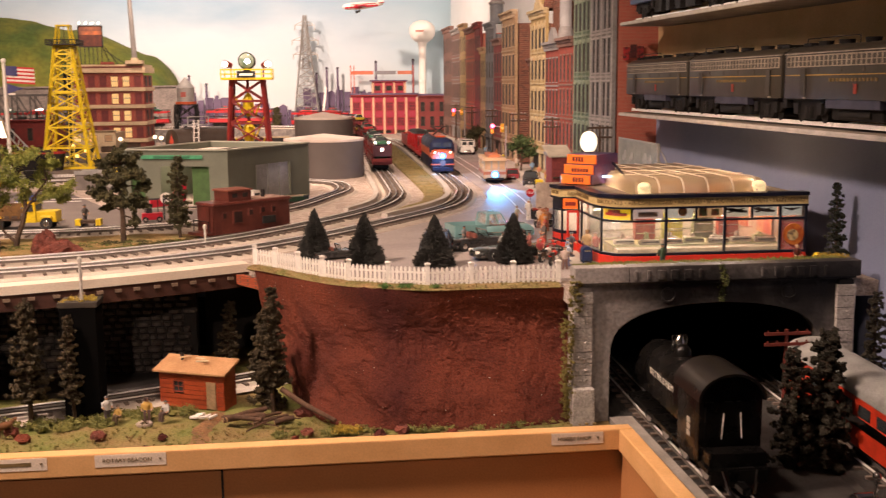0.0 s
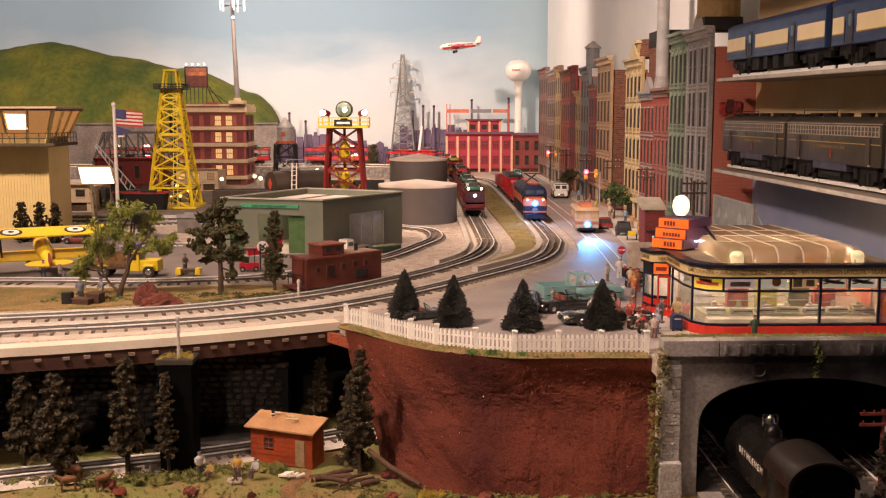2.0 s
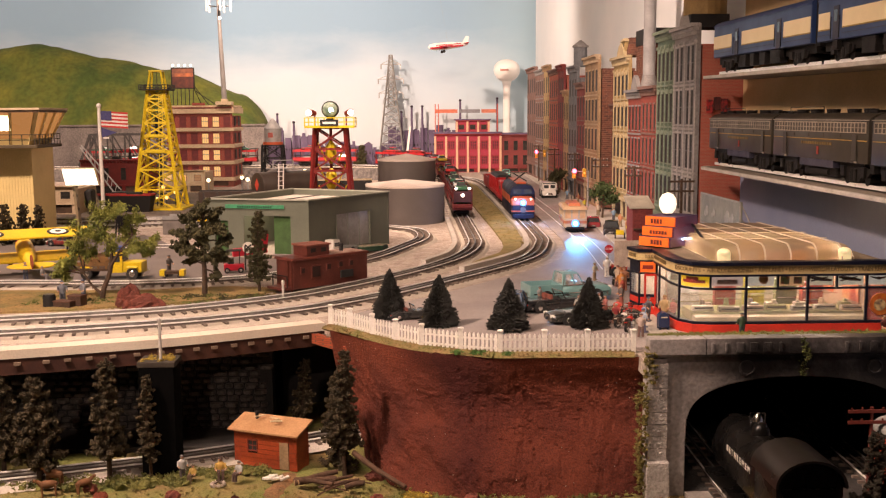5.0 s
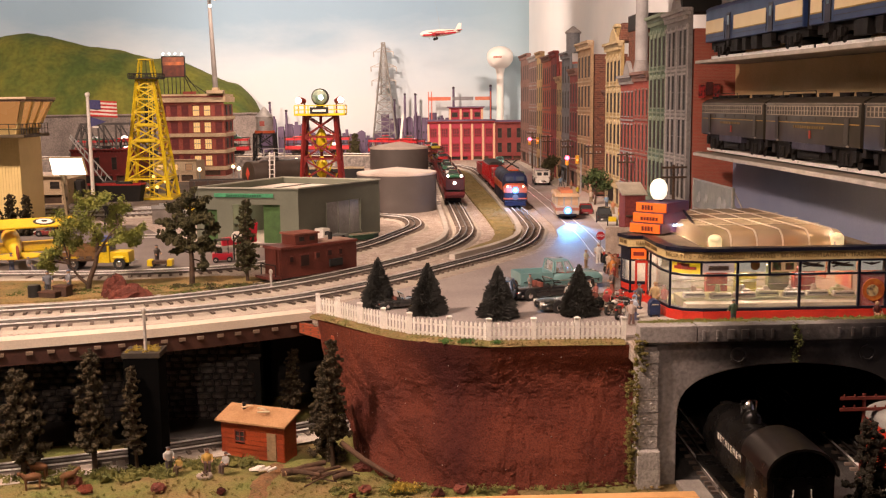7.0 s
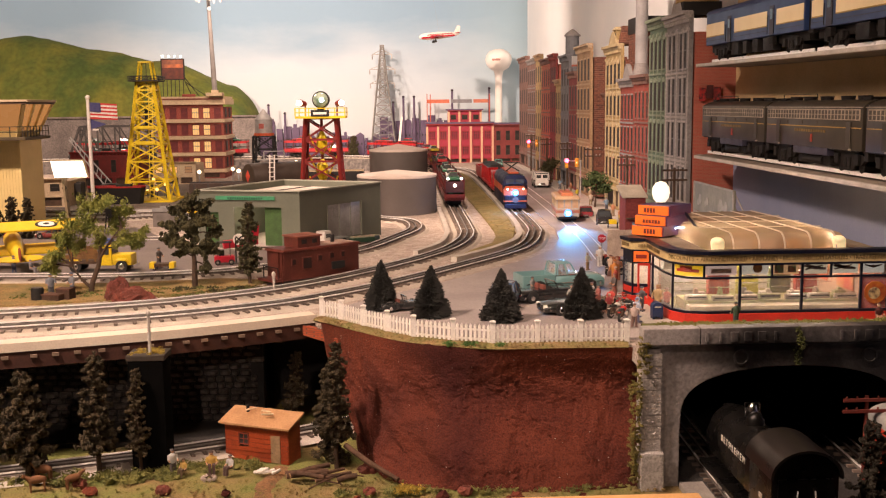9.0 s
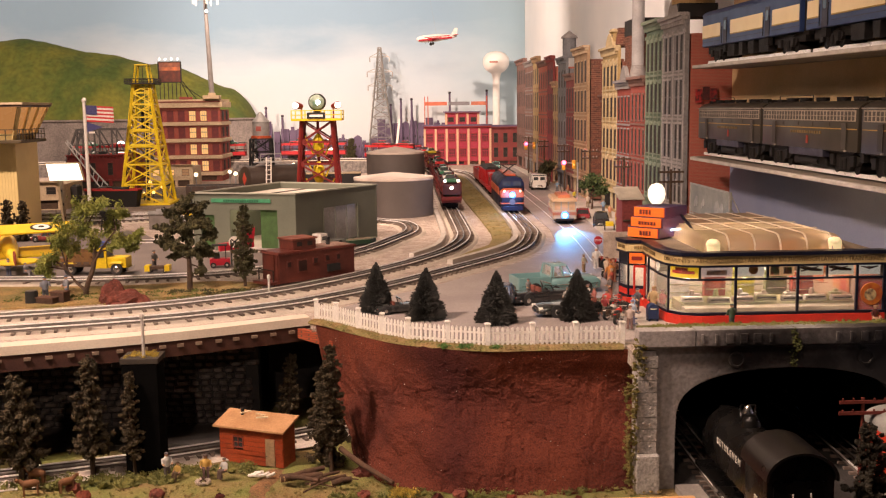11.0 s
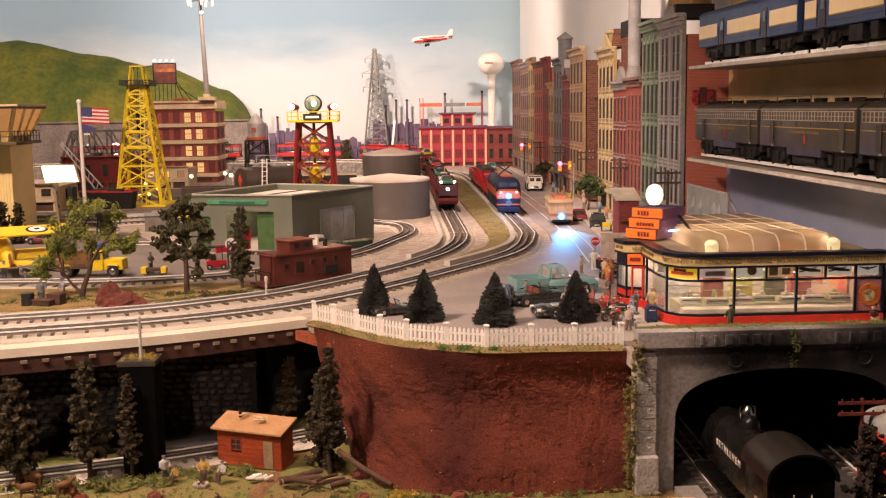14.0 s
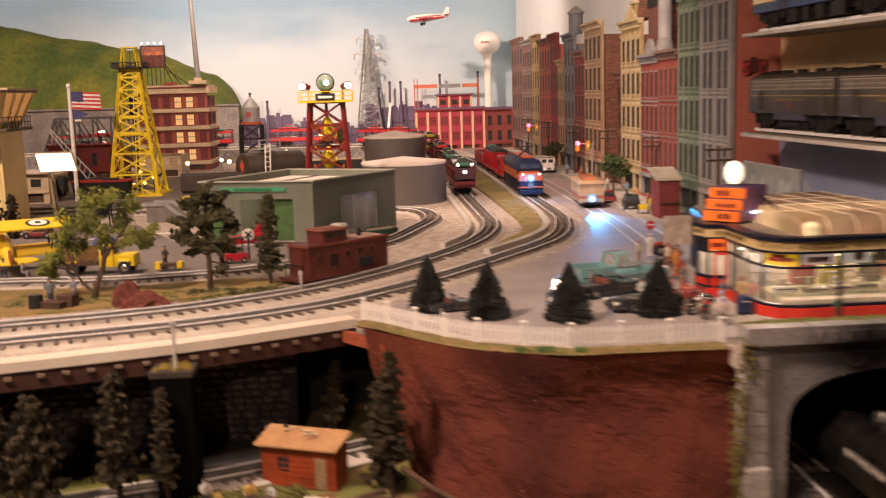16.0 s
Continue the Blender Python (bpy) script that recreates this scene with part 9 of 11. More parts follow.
part("front_wall", wall_with_hole(L_, N_, HS, [(0.02, 0.055, 0.0, 0.085), (0.095, 0.215, 0.0, 0.098)]), SHED_GREEN, sh)
part("side_wall", wall_with_hole(N_, R_, HS, [(0.10, 0.235, 0.012, 0.095)]), SHED_GREEN, sh)
part("back_wall", wall_with_hole(R_, B_, HS, []), SHED_GREEN, sh)
part("far_wall", wall_with_hole(B_, L_, HS, []), SHED_GREEN, sh)
inset = [q + (Vector((-0.282, 2.58, 0)) - q) * 0.03 for q in (L_, N_, R_, B_)]
part("roof", M().prism([(q.x, q.y) for q in inset], HS - 0.021, HS - 0.014), mat("pale_roof_sheet", (0.70, 0.64, 0.56), (0.60, 0.54, 0.47), 12, 0.7), sh)
for w in (0.30, 0.62):
    a, b = inset[0].lerp(inset[1], w), inset[3].lerp(inset[2], w)
    part("roof_seam", M().beam((a.x, a.y, HS - .0135), (b.x, b.y, HS - .0135), .004, .003), mat("roof_seam", (0.10, 0.09, 0.08), None, 30, .7), sh)
part("parapet_cap", M().sweep([L_, N_, R_, B_, L_], [(-0.006, HS), (-0.006, HS + 0.003), (0.004, HS + 0.003), (0.004, HS)]), mat("cap_green", (0.36, 0.37, 0.30), None, 20, 0.6), sh)
part("floor_slab", M().prism([(q.x, q.y) for q in inset], 0.004, 0.007), ASPHALT, sh)
d = (R_ - N_).normalized()
nrm = Vector((d.y, -d.x, 0))
p = part("window", M().add([(*(N_ + d * 0.10 - nrm * .003).xy, 0.012), (*(N_ + d * 0.235 - nrm * .003).xy, 0.012), (*(N_ + d * 0.235 - nrm * .003).xy, 0.095), (*(N_ + d * 0.10 - nrm * .003).xy, 0.095)], [(0, 1, 2, 3)]), mat("frosted_window", (0.40, 0.40, 0.38), (0.27, 0.27, 0.25), 20, 0.25, bump=0.0), sh, "large frosted side window")
gr = M()
for i in range(4):
    q = N_ + d * (0.10 + 0.045 * i) + nrm * .001
    gr.beam((*q.xy, .012), (*q.xy, .095), .0016)
part("glazing_bars", gr, SHED_GREEN, p)
u = (N_ - L_).normalized()
bn = Vector((u.y, -u.x, 0)) * 0.002
q = L_ + u * 0.105 + bn
part("name_strip", M().box(q.x + u.x * 0.02, q.y + u.y * 0.02, 0.115, 0.150, 0.002, 0.009, math.atan2(u.y, u.x)), mat("green_strip", (0.06, 0.28, 0.14), None, 60, 0.5), sh, "green lettered strip over the doors")
for i in range(15):
    d = u * (-0.022 + i * 0.006)
    part("letter_bar", M().box(q.x + d.x, q.y + d.y - .0014, 0.1170, 0.0042, 0.001, 0.0045, math.atan2(u.y, u.x)), mat("strip_ink", (0.02, 0.12, 0.06), None, 60, 0.5), sh)
q = L_ + u * 0.195
part("sliding_door", M().box(q.x, q.y + .010, 0.004, 0.045, 0.003, 0.094, math.atan2(u.y, u.x)), mat("green_door", (0.05, 0.11, 0.03), None, 40, 0.6), sh, "green sliding door")
q = L_ + u * 0.037
part("door", M().box(q.x, q.y + .008, 0.004, 0.034, 0.003, 0.081, math.atan2(u.y, u.x)), mat("green_small_door", (0.05, 0.11, 0.03), None, 40, 0.6), sh)
glow("shed_lamp", (-0.33, 2.56, 0.10), 0.45, (1.0, 0.80, 0.55), 0.01)
rp = thing("red_racer", pose(-0.368, 2.36, 0.004, 0, 0, 20), "red model plane tail with a white roundel by the shed", "model plane")
part("fuselage", M().beam((-.05, 0, .018), (.03, 0, .024), .016, .018), RED_GLOSS, rp, bevel=0.003)
tf = M().prism([(-.012, .02), (.03, .02), (.034, .060), (.010, .050)], -.002, .002)
tf.v = [(x, z, y) for x, y, z in tf.v]
part("tail_fin", tf, RED_GLOSS, rp)
part("roundel", M().cyl((-.016, -.010, .030), (-.016, -.012, .030), .013, 18), WHITE, rp)
part("cross_mark", M().beam((-.023, -.0125, .024), (-.009, -.0125, .037), .001, .003).beam((-.023, -.0125, .037), (-.009, -.0125, .024), .001, .003), BLACK, rp)
rw = thing("red_locker", pose(-0.318, 2.475, 0.004), "tall red locker inside the shed", "locker")
part("cabinet", M().box(0, 0, 0, 0.03, 0.02, 0.085), RED_GLOSS, rw, bevel=0.001)
part("door", M().box(0, -0.0108, 0.004, 0.026, 0.0016, 0.076), cloth((0.5, 0.04, 0.03)), rw)
br = thing("breakdown_truck", pose(-0.178, 2.450, 0.004, 0, 0, 50), "small white cab tow truck beside the shed", "model truck")
part("cab", M().box(-.024, 0, .010, .026, .030, .026, taper=.9), WHITE, br, bevel=0.001)
part("cab_window", M().box(-.024, -.0152, .021, .016, .001, .009).box(-.024, .0152, .021, .016, .001, .009), CAR_GLASS, br)
part("flatbed", M().box(.020, 0, .010, .060, .030, .006), mat("grey_bed", (0.25, 0.27, 0.25), None, 40, 0.5), br, bevel=0.0005)
for x in (-.024, .03):
    for y in (-.014, .014):
        wheel(br, x, y, .0075, .005)

# brown caboose shell standing beside the track
BROWN_CAB = mat("dull_brown_caboose", (0.13, 0.034, 0.024), (0.085, 0.022, 0.016), 24, 0.42, stain=0.3)
ang = math.degrees(math.atan2(0.129, 0.152))
cb = thing("caboose", pose(-0.180, 1.985, 0.004, 0, 0, ang), "dull brown caboose standing off the rails beside the track", "caboose")
part("body", M().box(0, 0, 0.004, 0.176, 0.056, 0.054), BROWN_CAB, cb, bevel=0.0012)
part("roof", M().box(0, 0, 0.058, 0.184, 0.062, 0.005, taper=0.97), BROWN_CAB, cb, bevel=0.001)
cu = part("cupola", M().box(-0.026, 0, 0.063, 0.052, 0.046, 0.019), BROWN_CAB, cb, bevel=0.001)
part("roof", M().box(-0.026, 0, 0.082, 0.058, 0.050, 0.003), mat("dusty_red_roof", (0.26, 0.09, 0.06), None, 20, 0.7), cu)
for x in (-.034, -.010):
    part("pane", M().box(x - .004, -.0235, .070, .011, .001, .008), DARK_PANE, cu)
for x, z, w_, h_ in ((-0.066, 0.032, .007, .009), (-0.036, 0.022, .018, .020), (-0.006, 0.034, .008, .009), (0.022, 0.036, .008, .009), (0.048, 0.036, .007, .009)):
    w = part("window", M().box(x, -0.0285, z, w_ + .004, 0.002, h_ + .004), BROWN_CAB, cb, bevel=0.0004)
    part("pane", M().box(x, -0.0296, z + .002, w_, 0.0012, h_), mat("grimy_pane", (0.03, 0.012, 0.01), None, 60, 0.4), w)
part("tool_locker", M().box(0.036, -0.0295, 0.016, 0.030, 0.004, 0.014), BLACK, cb, "black underfloor locker", bevel=0.0006)
part("dust", M().box(0.046, 0, 0.0631, 0.070, 0.050, 0.0008), mat("pale_roof_panel", (0.42, 0.30, 0.24), (0.30, 0.17, 0.13), 30, 0.8, stain=0.5), cb, "dusty pale roof panel")
part("ladder", M().beam((-.090, -.026, .0), (-.090, -.026, .06), .002).beam((-.090, -.014, .0), (-.090, -.014, .06), .002), BROWN_CAB, cb)
part("stack", M().cyl((0.045, 0, 0.063), (0.045, 0, 0.078), 0.004, 8), BLACK, cb)
for x in (-0.099,):
    part("end_platform", M().box(x, 0, 0.004, 0.024, 0.052, 0.005), BROWN_CAB, cb)
    part("end_railing", M().beam((x, -.024, .009), (x, -.024, .030), .0016).beam((x, .024, .009), (x, .024, .030), .0016).beam((x, -.024, .030), (x, .024, .030), .0016), BLACK, cb)

boat = thing("model_boat", pose(-0.100, 2.500, 0.004, 0, 0, 32), "dark green open boat with pale slats across it", "model boat")
part("hull", M().prism([(-.042, -.004), (-.036, -.013), (.020, -.015), (.044, 0), (.020, .015), (-.036, .013), (-.042, .004)], 0, .012), mat("boat_green", (0.02, 0.06, 0.035), None, 30, 0.3), boat, bevel=0.002)
part("gunwale", M().sweep([(-.040, 0, .012), (-.034, -.012, .012), (.018, -.014, .012), (.042, 0, .013), (.018, .014, .012), (-.034, .012, .012), (-.040, 0, .012)], [(-.001, 0), (.001, 0), (.001, .002), (-.001, .002)]), mat("boat_trim", (0.30, 0.32, 0.22), None, 40, 0.5), boat)
for x in (-.026, -.010, .006, .022):
    part("slat", M().box(x, 0, .0125, .006, .022, .002), mat("pale_slat", (0.42, 0.33, 0.24), None, 60, 0.7), boat)

# trees and bits along the front of the yard
LIGHT_OLIVE = mat("yellow_green_leaves", (0.27, 0.285, 0.058), (0.16, 0.19, 0.042), 40, 0.85, stain=0.3)
lobed_tree(-0.571, 1.862, 0.0, [([(0, 0, 0), (.004, 0, .022), (.016, .004, .055), (.020, 0, .092), (.010, 0, .130)], .0052), ([(.002, 0, .010), (-.018, .004, .028), (-.030, 0, .050)], .0032), ([(.017, .002, .062), (.040, -.006, .095), (.060, 0, .120)], .0030)],
           [(-.072, .004, .052, 0.024), (-.056, -.012, .074, 0.027), (-.046, .010, .098, 0.032), (-.026, -.010, .128, 0.033), (-.030, .012, .088, 0.027), (-.004, .012, .158, 0.033), (.030, -.006, .164, 0.029), (.058, .008, .150, 0.024), (.012, -.014, .122, 0.033), (.048, .012, .120, 0.022), (.066, -.008, .098, 0.026), (.090, .004, .106, 0.024), (.086, .010, .086, 0.018), (.022, .010, .096, 0.022)],
           5, LIGHT_OLIVE, "loose olive-green leafy tree with a crooked forked trunk", False, 0.0046, 110)
lobed_tree(-0.394, 1.906, 0.0, [([(0, 0, 0), (.001, 0, .05), (-.002, .003, .10), (.004, 0, .165)], .0056)],
           [(-.034, .004, .116, 0.027), (-.040, -.006, .090, 0.024), (-.020, .008, .142, 0.027), (-.002, -.004, .160, 0.024), (.020, .006, .152, 0.026), (.024, -.010, .122, 0.028), (.038, .008, .100, 0.025), (-.014, -.014, .080, 0.025), (.016, -.008, .074, 0.025), (.000, -.012, .118, 0.030), (.034, 0, .068, 0.021), (.024, -.004, .038, 0.018), (-.024, .008, .064, 0.018)],
           9, DEEP_OLIVE, "dense dark olive tree with a straight trunk", True)
column_tree(-0.295, 1.927, 0.0, 0.156, 0.032, 77, DEEP_OLIVE, 0.15, label="slim dark tree beside the track")
for i, (x, y) in enumerate(((-1.012, 2.70), (-0.968, 2.68), (-1.06, 2.70))):
    column_tree(x, y, 0.0, 0.108, 0.032, 90 + i, CEDAR_GREEN, 0.02, label="small dark shrub at the control tower")
kk = random.Random(31)
g = M()
for cx, cy, cz, rx, ry, rz_, sd in ((-0.506, 1.795, 0.010, .024, .018, .026, 3), (-0.478, 1.790, 0.004, .032, .020, .017, 8), (-0.458, 1.792, 0.0, .018, .015, .012, 5)):
    o = len(g.v)
    g.ball(0, 0, 0, 1.0, 28)
    vs = []
    for x, y, z in g.v[o:]:
        d = Vector((x, y, z)).normalized()
        q = 1 + .34 * noise.noise(d * 1.7 + Vector((sd, 0, 0))) + .16 * noise.noise(d * 4.5 + Vector((0, sd, 0))) + .07 * noise.noise(d * 11)
        z2 = d.z * q
        z2 = (math.floor(z2 * 4) + min(1.0, (z2 * 4 - math.floor(z2 * 4)) * 2.2)) / 4
        vs.append((cx + d.x * q * rx, cy + d.y * q * ry, max(0.0, cz + z2 * rz_)))
    g.v[o:] = vs
single("red_boulder", g, RED_ROCK, None, "rough ledged red-brown boulder by the track", "boulder")
for x, y, w, h in ((-0.614, 1.790, 0.034, 0.012), (-0.596, 1.80, 0.026, 0.020)):
    cr = thing("crate", pose(x, y, 0.0, 0, 0, kk.uniform(-20, 20)), "dark brown wooden crate beside the track", "crate", "crates")
    part("box", M().box(0, 0, 0, w, 0.020, h), mat("dark_crate", (0.08, 0.045, 0.03), None, 60, 0.8), cr, bevel=0.0008)
    part("lid", M().box(0, 0, h, w * 1.06, 0.022, 0.002), mat("crate_lid", (0.12, 0.06, 0.04), None, 60, 0.8), cr)
bar = thing("black_barrel", pose(-0.643, 1.795, 0.0), "black steel barrel standing beside the crates", "barrel")
part("drum", M().lathe([(.0105, 0), (.0110, .004), (.0105, .008), (.0110, .012), (.0105, .016), (.0110, .020), (.0100, .024)], 0, 0, 0, 18), BLACK, bar, smooth=True)
part("lid", M().cyl((0, 0, .0238), (0, 0, .0246), .0094, 18), mat("drum_lid", (0.06, 0.055, 0.05), None, 60, 0.5), bar)
figurine(-0.632, 1.832, 0.0, 30, (0.22, 0.24, 0.28), (0.12, 0.13, 0.16), 0.042, label="grey-clad figure by the crates")
figurine(-0.594, 1.830, 0.0, -50, (0.24, 0.25, 0.28), (0.10, 0.12, 0.18), 0.044, label="blue-grey figure leaning by the crates")
tufts("dry_grass", [(kk.uniform(-0.75, -0.26), 1.80 + kk.uniform(-.03, .14) + 0.0, 0.001, kk.uniform(.3, 1.1)) for _ in range(620)], GRASS, "dry brown grass between the tracks", 0.007, 14, 33, "grass")
tufts("green_yellow_tufts", [(kk.uniform(-0.70, -0.28), 1.835 + kk.uniform(-.025, .06), 0.002, kk.uniform(.5, 1.3)) for _ in range(150)], OLIVE, "olive and yellow grass tufts between the tracks", 0.008, 24, 36, "grass")
tufts("low_bushes", [(kk.uniform(-0.46, -0.27), 1.865 + (kk.random() - .5) * .05, 0.0, kk.uniform(.8, 1.6)) for _ in range(52)], DEEP_OLIVE, "low dark bushes under the trees", 0.009, 34, 34)
structure("yard_grass", M().prism([(-0.85, 1.72), (-0.60, 1.76), (-0.40, 1.83), (-0.29, 1.905), (-0.25, 1.96), (-0.36, 1.99), (-0.54, 1.955), (-0.85, 1.975)], 0.0, 0.0035), mat("dry_turf", (0.36, 0.23, 0.085), (0.22, 0.18, 0.065), 22, 0.95, bump=0.9, fine=260, stain=0.5), "dry turf strip between the tracks", "grass")
tufts("median_grass", [(kk.uniform(0.228, 0.30), kk.uniform(2.6, 4.8), 0.005, kk.uniform(.5, 1.1)) for _ in range(420)], GRASS, "dry grass on the median", 0.007, 8, 35, "grass")

STAKE_WOOD = mat("brown_stake_wood", (0.20, 0.105, 0.030), (0.13, 0.07, 0.025), 60, 0.7)
yt = thing("yellow_truck", pose(-0.618, 2.105, 0.004, 0, 0, -4), "yellow stake truck with a wooden bed on the apron", "model truck")
part("bonnet", M().box(.045, 0, .014, .040, .036, .022), YEL, yt, bevel=0.002)
part("cab", M().box(.014, 0, .014, .026, .044, .042, taper=.92), YEL, yt, bevel=0.001)
part("cab_roof", M().box(.006, 0, .0555, .034, .040, .010, taper=.8), cloth((0.05, 0.08, 0.30)), yt, "blue tarpaulin over the cab", bevel=0.002)
part("cab_window", M().box(.014, -.0222, .036, .016, .001, .013).box(.0265, 0, .036, .001, .034, .013), CAR_GLASS, yt)
bed = part("bed", M().box(-.038, 0, .018, .075, .048, .005), BARK, yt)
for i in range(5):
    for y in (-.023, .023):
        part("stake", M().box(-.070 + i * .016, y, .022, .004, .002, .026), STAKE_WOOD, bed)
for z in (.028, .040):
    for y in (-.0245, .0245):
        part("slat", M().box(-.038, y, z, .075, .0016, .008), STAKE_WOOD, bed)
for x in (-.048, .046):
    for y in (-.020, .020):
        wheel(yt, x, y, .012, .006)
        part("mudguard", M().box(x, y, .0235, .026, .009, .004, taper=.7), YEL, yt, bevel=0.0015)
part("bumper", M().box(.068, 0, .008, .004, .042, .007), CHROME, yt)
lc = thing("luggage_cart", pose(-0.497, 2.105, 0.004), "yellow-sided luggage cart with a standing pole", "cart")
part("deck", M().box(0, 0, .008, .046, .020, .006), BARK, lc, bevel=0.0005)
for s in (-1, 1):
    part("end_board", M().box(s * .020, 0, .004, .010, .021, .012), YEL, lc)
for x in (-.015, .015):
    for y in (-.008, .008):
        wheel(lc, x, y, .004, .003)
figurine(-0.510, 2.13, 0.004, 60, (0.10, 0.09, 0.08), (0.08, 0.07, 0.07), 0.042, label="dark clad figure standing on the apron")
ft = thing("forklift", pose(-0.382, 2.165, 0.004, 0, 0, 10), "red forklift with a black mast on the apron", "forklift")
part("body", M().box(0, 0, .005, .042, .024, .014), RED_GLOSS, ft, bevel=0.002)
part("seat", M().box(-.006, 0, .019, .012, .016, .010), BLACK, ft, bevel=0.001)
gm = M()
for x in (-.014, .012):
    for y in (-.010, .010):
        gm.beam((x, y, .019), (x, y, .046), .0016)
part("roll_cage", gm.box(0, 0, .046, .032, .024, .002), BLACK, ft)
part("mast", M().beam((.024, -.007, .004), (.024, -.007, .055), .003).beam((.024, .007, .004), (.024, .007, .055), .003), BLACK, ft)
for x in (-.014, .014):
    for y in (-.012, .012):
        wheel(ft, x, y, .006, .005)
bp = thing("yellow_biplane", pose(-0.822, 2.185, 0.009, -12, 0, 206), "yellow biplane with black and white roundels on the apron", "model plane")
YB = mat("yellow_doped_fabric", (0.75, 0.52, 0.02), (0.66, 0.45, 0.02), 20, 0.45)
fz = M().lathe([(0.013, 0), (0.018, 0.010), (0.018, 0.055), (0.012, 0.105), (0.004, 0.150)], 0, 0, 0, 14)
fz.v = [(x, z - .05, .042 + y) for x, y, z in fz.v]
part("fuselage", fz, YB, bp, smooth=True)
for z, w, y in ((.032, .222, -.012), (.080, .256, -.020)):
    wi = part("wing", M().box(0, y + .02, z, w, .062, .004), YB, bp, "yellow wing", bevel=0.0018)
    if z > .05:
        for s in (-1, 1):
            part("roundel", M().cyl((s * .064, y + .02, z + .004), (s * .064, y + .02, z + .0047), .0225, 20), BLACK, wi)
            part("roundel_ring", M().cyl((s * .064, y + .02, z + .0047), (s * .064, y + .02, z + .0054), .0165, 20), WHITE, wi)
            part("roundel_dot", M().cyl((s * .064, y + .02, z + .0054), (s * .064, y + .02, z + .0061), .006, 16), BLACK, wi)
for s in (-1, 1):
    for y in (-.014, .018):
        part("wing_strut", M().beam((s * .084, y, .030), (s * .087, y, .080), .003), BLACK, bp)
    part("wheel", M().cyl((s * .030 - .003, -.02, .012), (s * .030 + .003, -.02, .012), .012, 14), TYRE, bp)
    part("gear_leg", M().beam((s * .012, -.02, .030), (s * .030, -.02, .012), .003), BLACK, bp)
part("tailplane", M().lathe([(.96, 0), (1, .001), (1, .002), (.96, .003)], 0, .092, .042, 24, 0, .048, .018), YB, bp, "rounded yellow tailplane")
part("rudder", M().lathe([(.9, 0), (1, .001), (1, .002), (.9, .003)], 0, 0, 0, 18, 0, .014, .020), cloth((0.30, 0.06, 0.03)), bp, "dull red rudder", m=Matrix.Translation((0, .104, .056)) @ Matrix.Rotation(radians(90), 4, "Y"))
part("propeller", M().box(0, -.052, .008, .007, .002, .068), BARK, bp)
part("engine", M().cyl((0, -.050, .042), (0, -.044, .042), .017, 14), mat("red_nose", (0.4, 0.05, 0.03), None, 30, 0.4), bp)
figurine(-0.790, 2.09, 0.004, 20, (0.2, 0.25, 0.4), (0.1, 0.12, 0.2), 0.036, label="blue-clad mechanic by the biplane")
figurine(-0.755, 2.085, 0.004, 80, (0.3, 0.3, 0.32), (0.25, 0.25, 0.28), 0.034, sit=True, label="grey-clad mechanic crouching by the biplane")

TC = mat("dark_brown_drum", (0.040, 0.030, 0.024), (0.055, 0.042, 0.034), 18, 0.35)
dr = thing("fuel_tank", pose(-0.475, 3.60, 0.0, 0, 0, 38), "dark horizontal fuel tank with a red diamond badge", "fuel tank")
part("drum", M().cyl((-.070, 0, .095), (.150, 0, .095), .046, 24), TC, dr, bevel=0.006, smooth=True)
for x in (-.045, .115):
    part("saddle", M().box(x, 0, 0, .016, .085, .06), GALV, dr)
part("badge", M().prism([(0, -.022), (.014, 0), (0, .022), (-.014, 0)], 0, .001), mat("badge_red", (0.6, 0.08, 0.05), None, 60, 0.5), dr, m=Matrix.Translation((-.0705, 0, .098)) @ Matrix.Rotation(radians(-90), 4, "Z") @ Matrix.Rotation(radians(90), 4, "X"))
lad = M().beam((-.018, -.050, .0), (-.012, -.050, .17), .003).beam((.0, -.050, .0), (.006, -.050, .17), .003)
for i in range(10):
    lad.beam((-.018, -.050, .015 + i * .016), (.003, -.050, .015 + i * .016), .0022)
part("ladder", lad, WHITE, dr, "white ladder")
part("platform", M().box(.02, 0, .150, .08, .05, .003).beam((-.02, -.025, .15), (-.02, -.025, .18), .003).beam((.06, -.025, .15), (.06, -.025, .18), .003).beam((-.02, -.025, .18), (.06, -.025, .18), .003).beam((-.02, -.025, .166), (.06, -.025, .166), .002), GALV, dr)
wt = thing("small_water_tower", pose(-0.632, 4.80, 0.0), "silver water tank with a pointed roof on dark legs", "water tower")
lattice(wt, [0.0, 0.07, 0.14, 0.20], lambda z: 0.050 - 0.03 * z, 0.005, BLACK)
part("deck", M().lathe([(0.046, 0.200), (0.046, 0.214)], 0, 0, 0, 20), cloth((0.55, 0.10, 0.03)), wt)
part("tank", M().lathe([(0.038, 0.214), (0.040, 0.276)], 0, 0, 0, 24), GALV, wt, smooth=True)
part("cap", M().lathe([(0.043, 0.275), (0.003, 0.322)], 0, 0, 0, 24), GALV, wt)
part("badge", M().box(-0.006, -0.040, 0.235, 0.022, 0.004, 0.022), cloth((0.4, 0.1, 0.08)), wt)
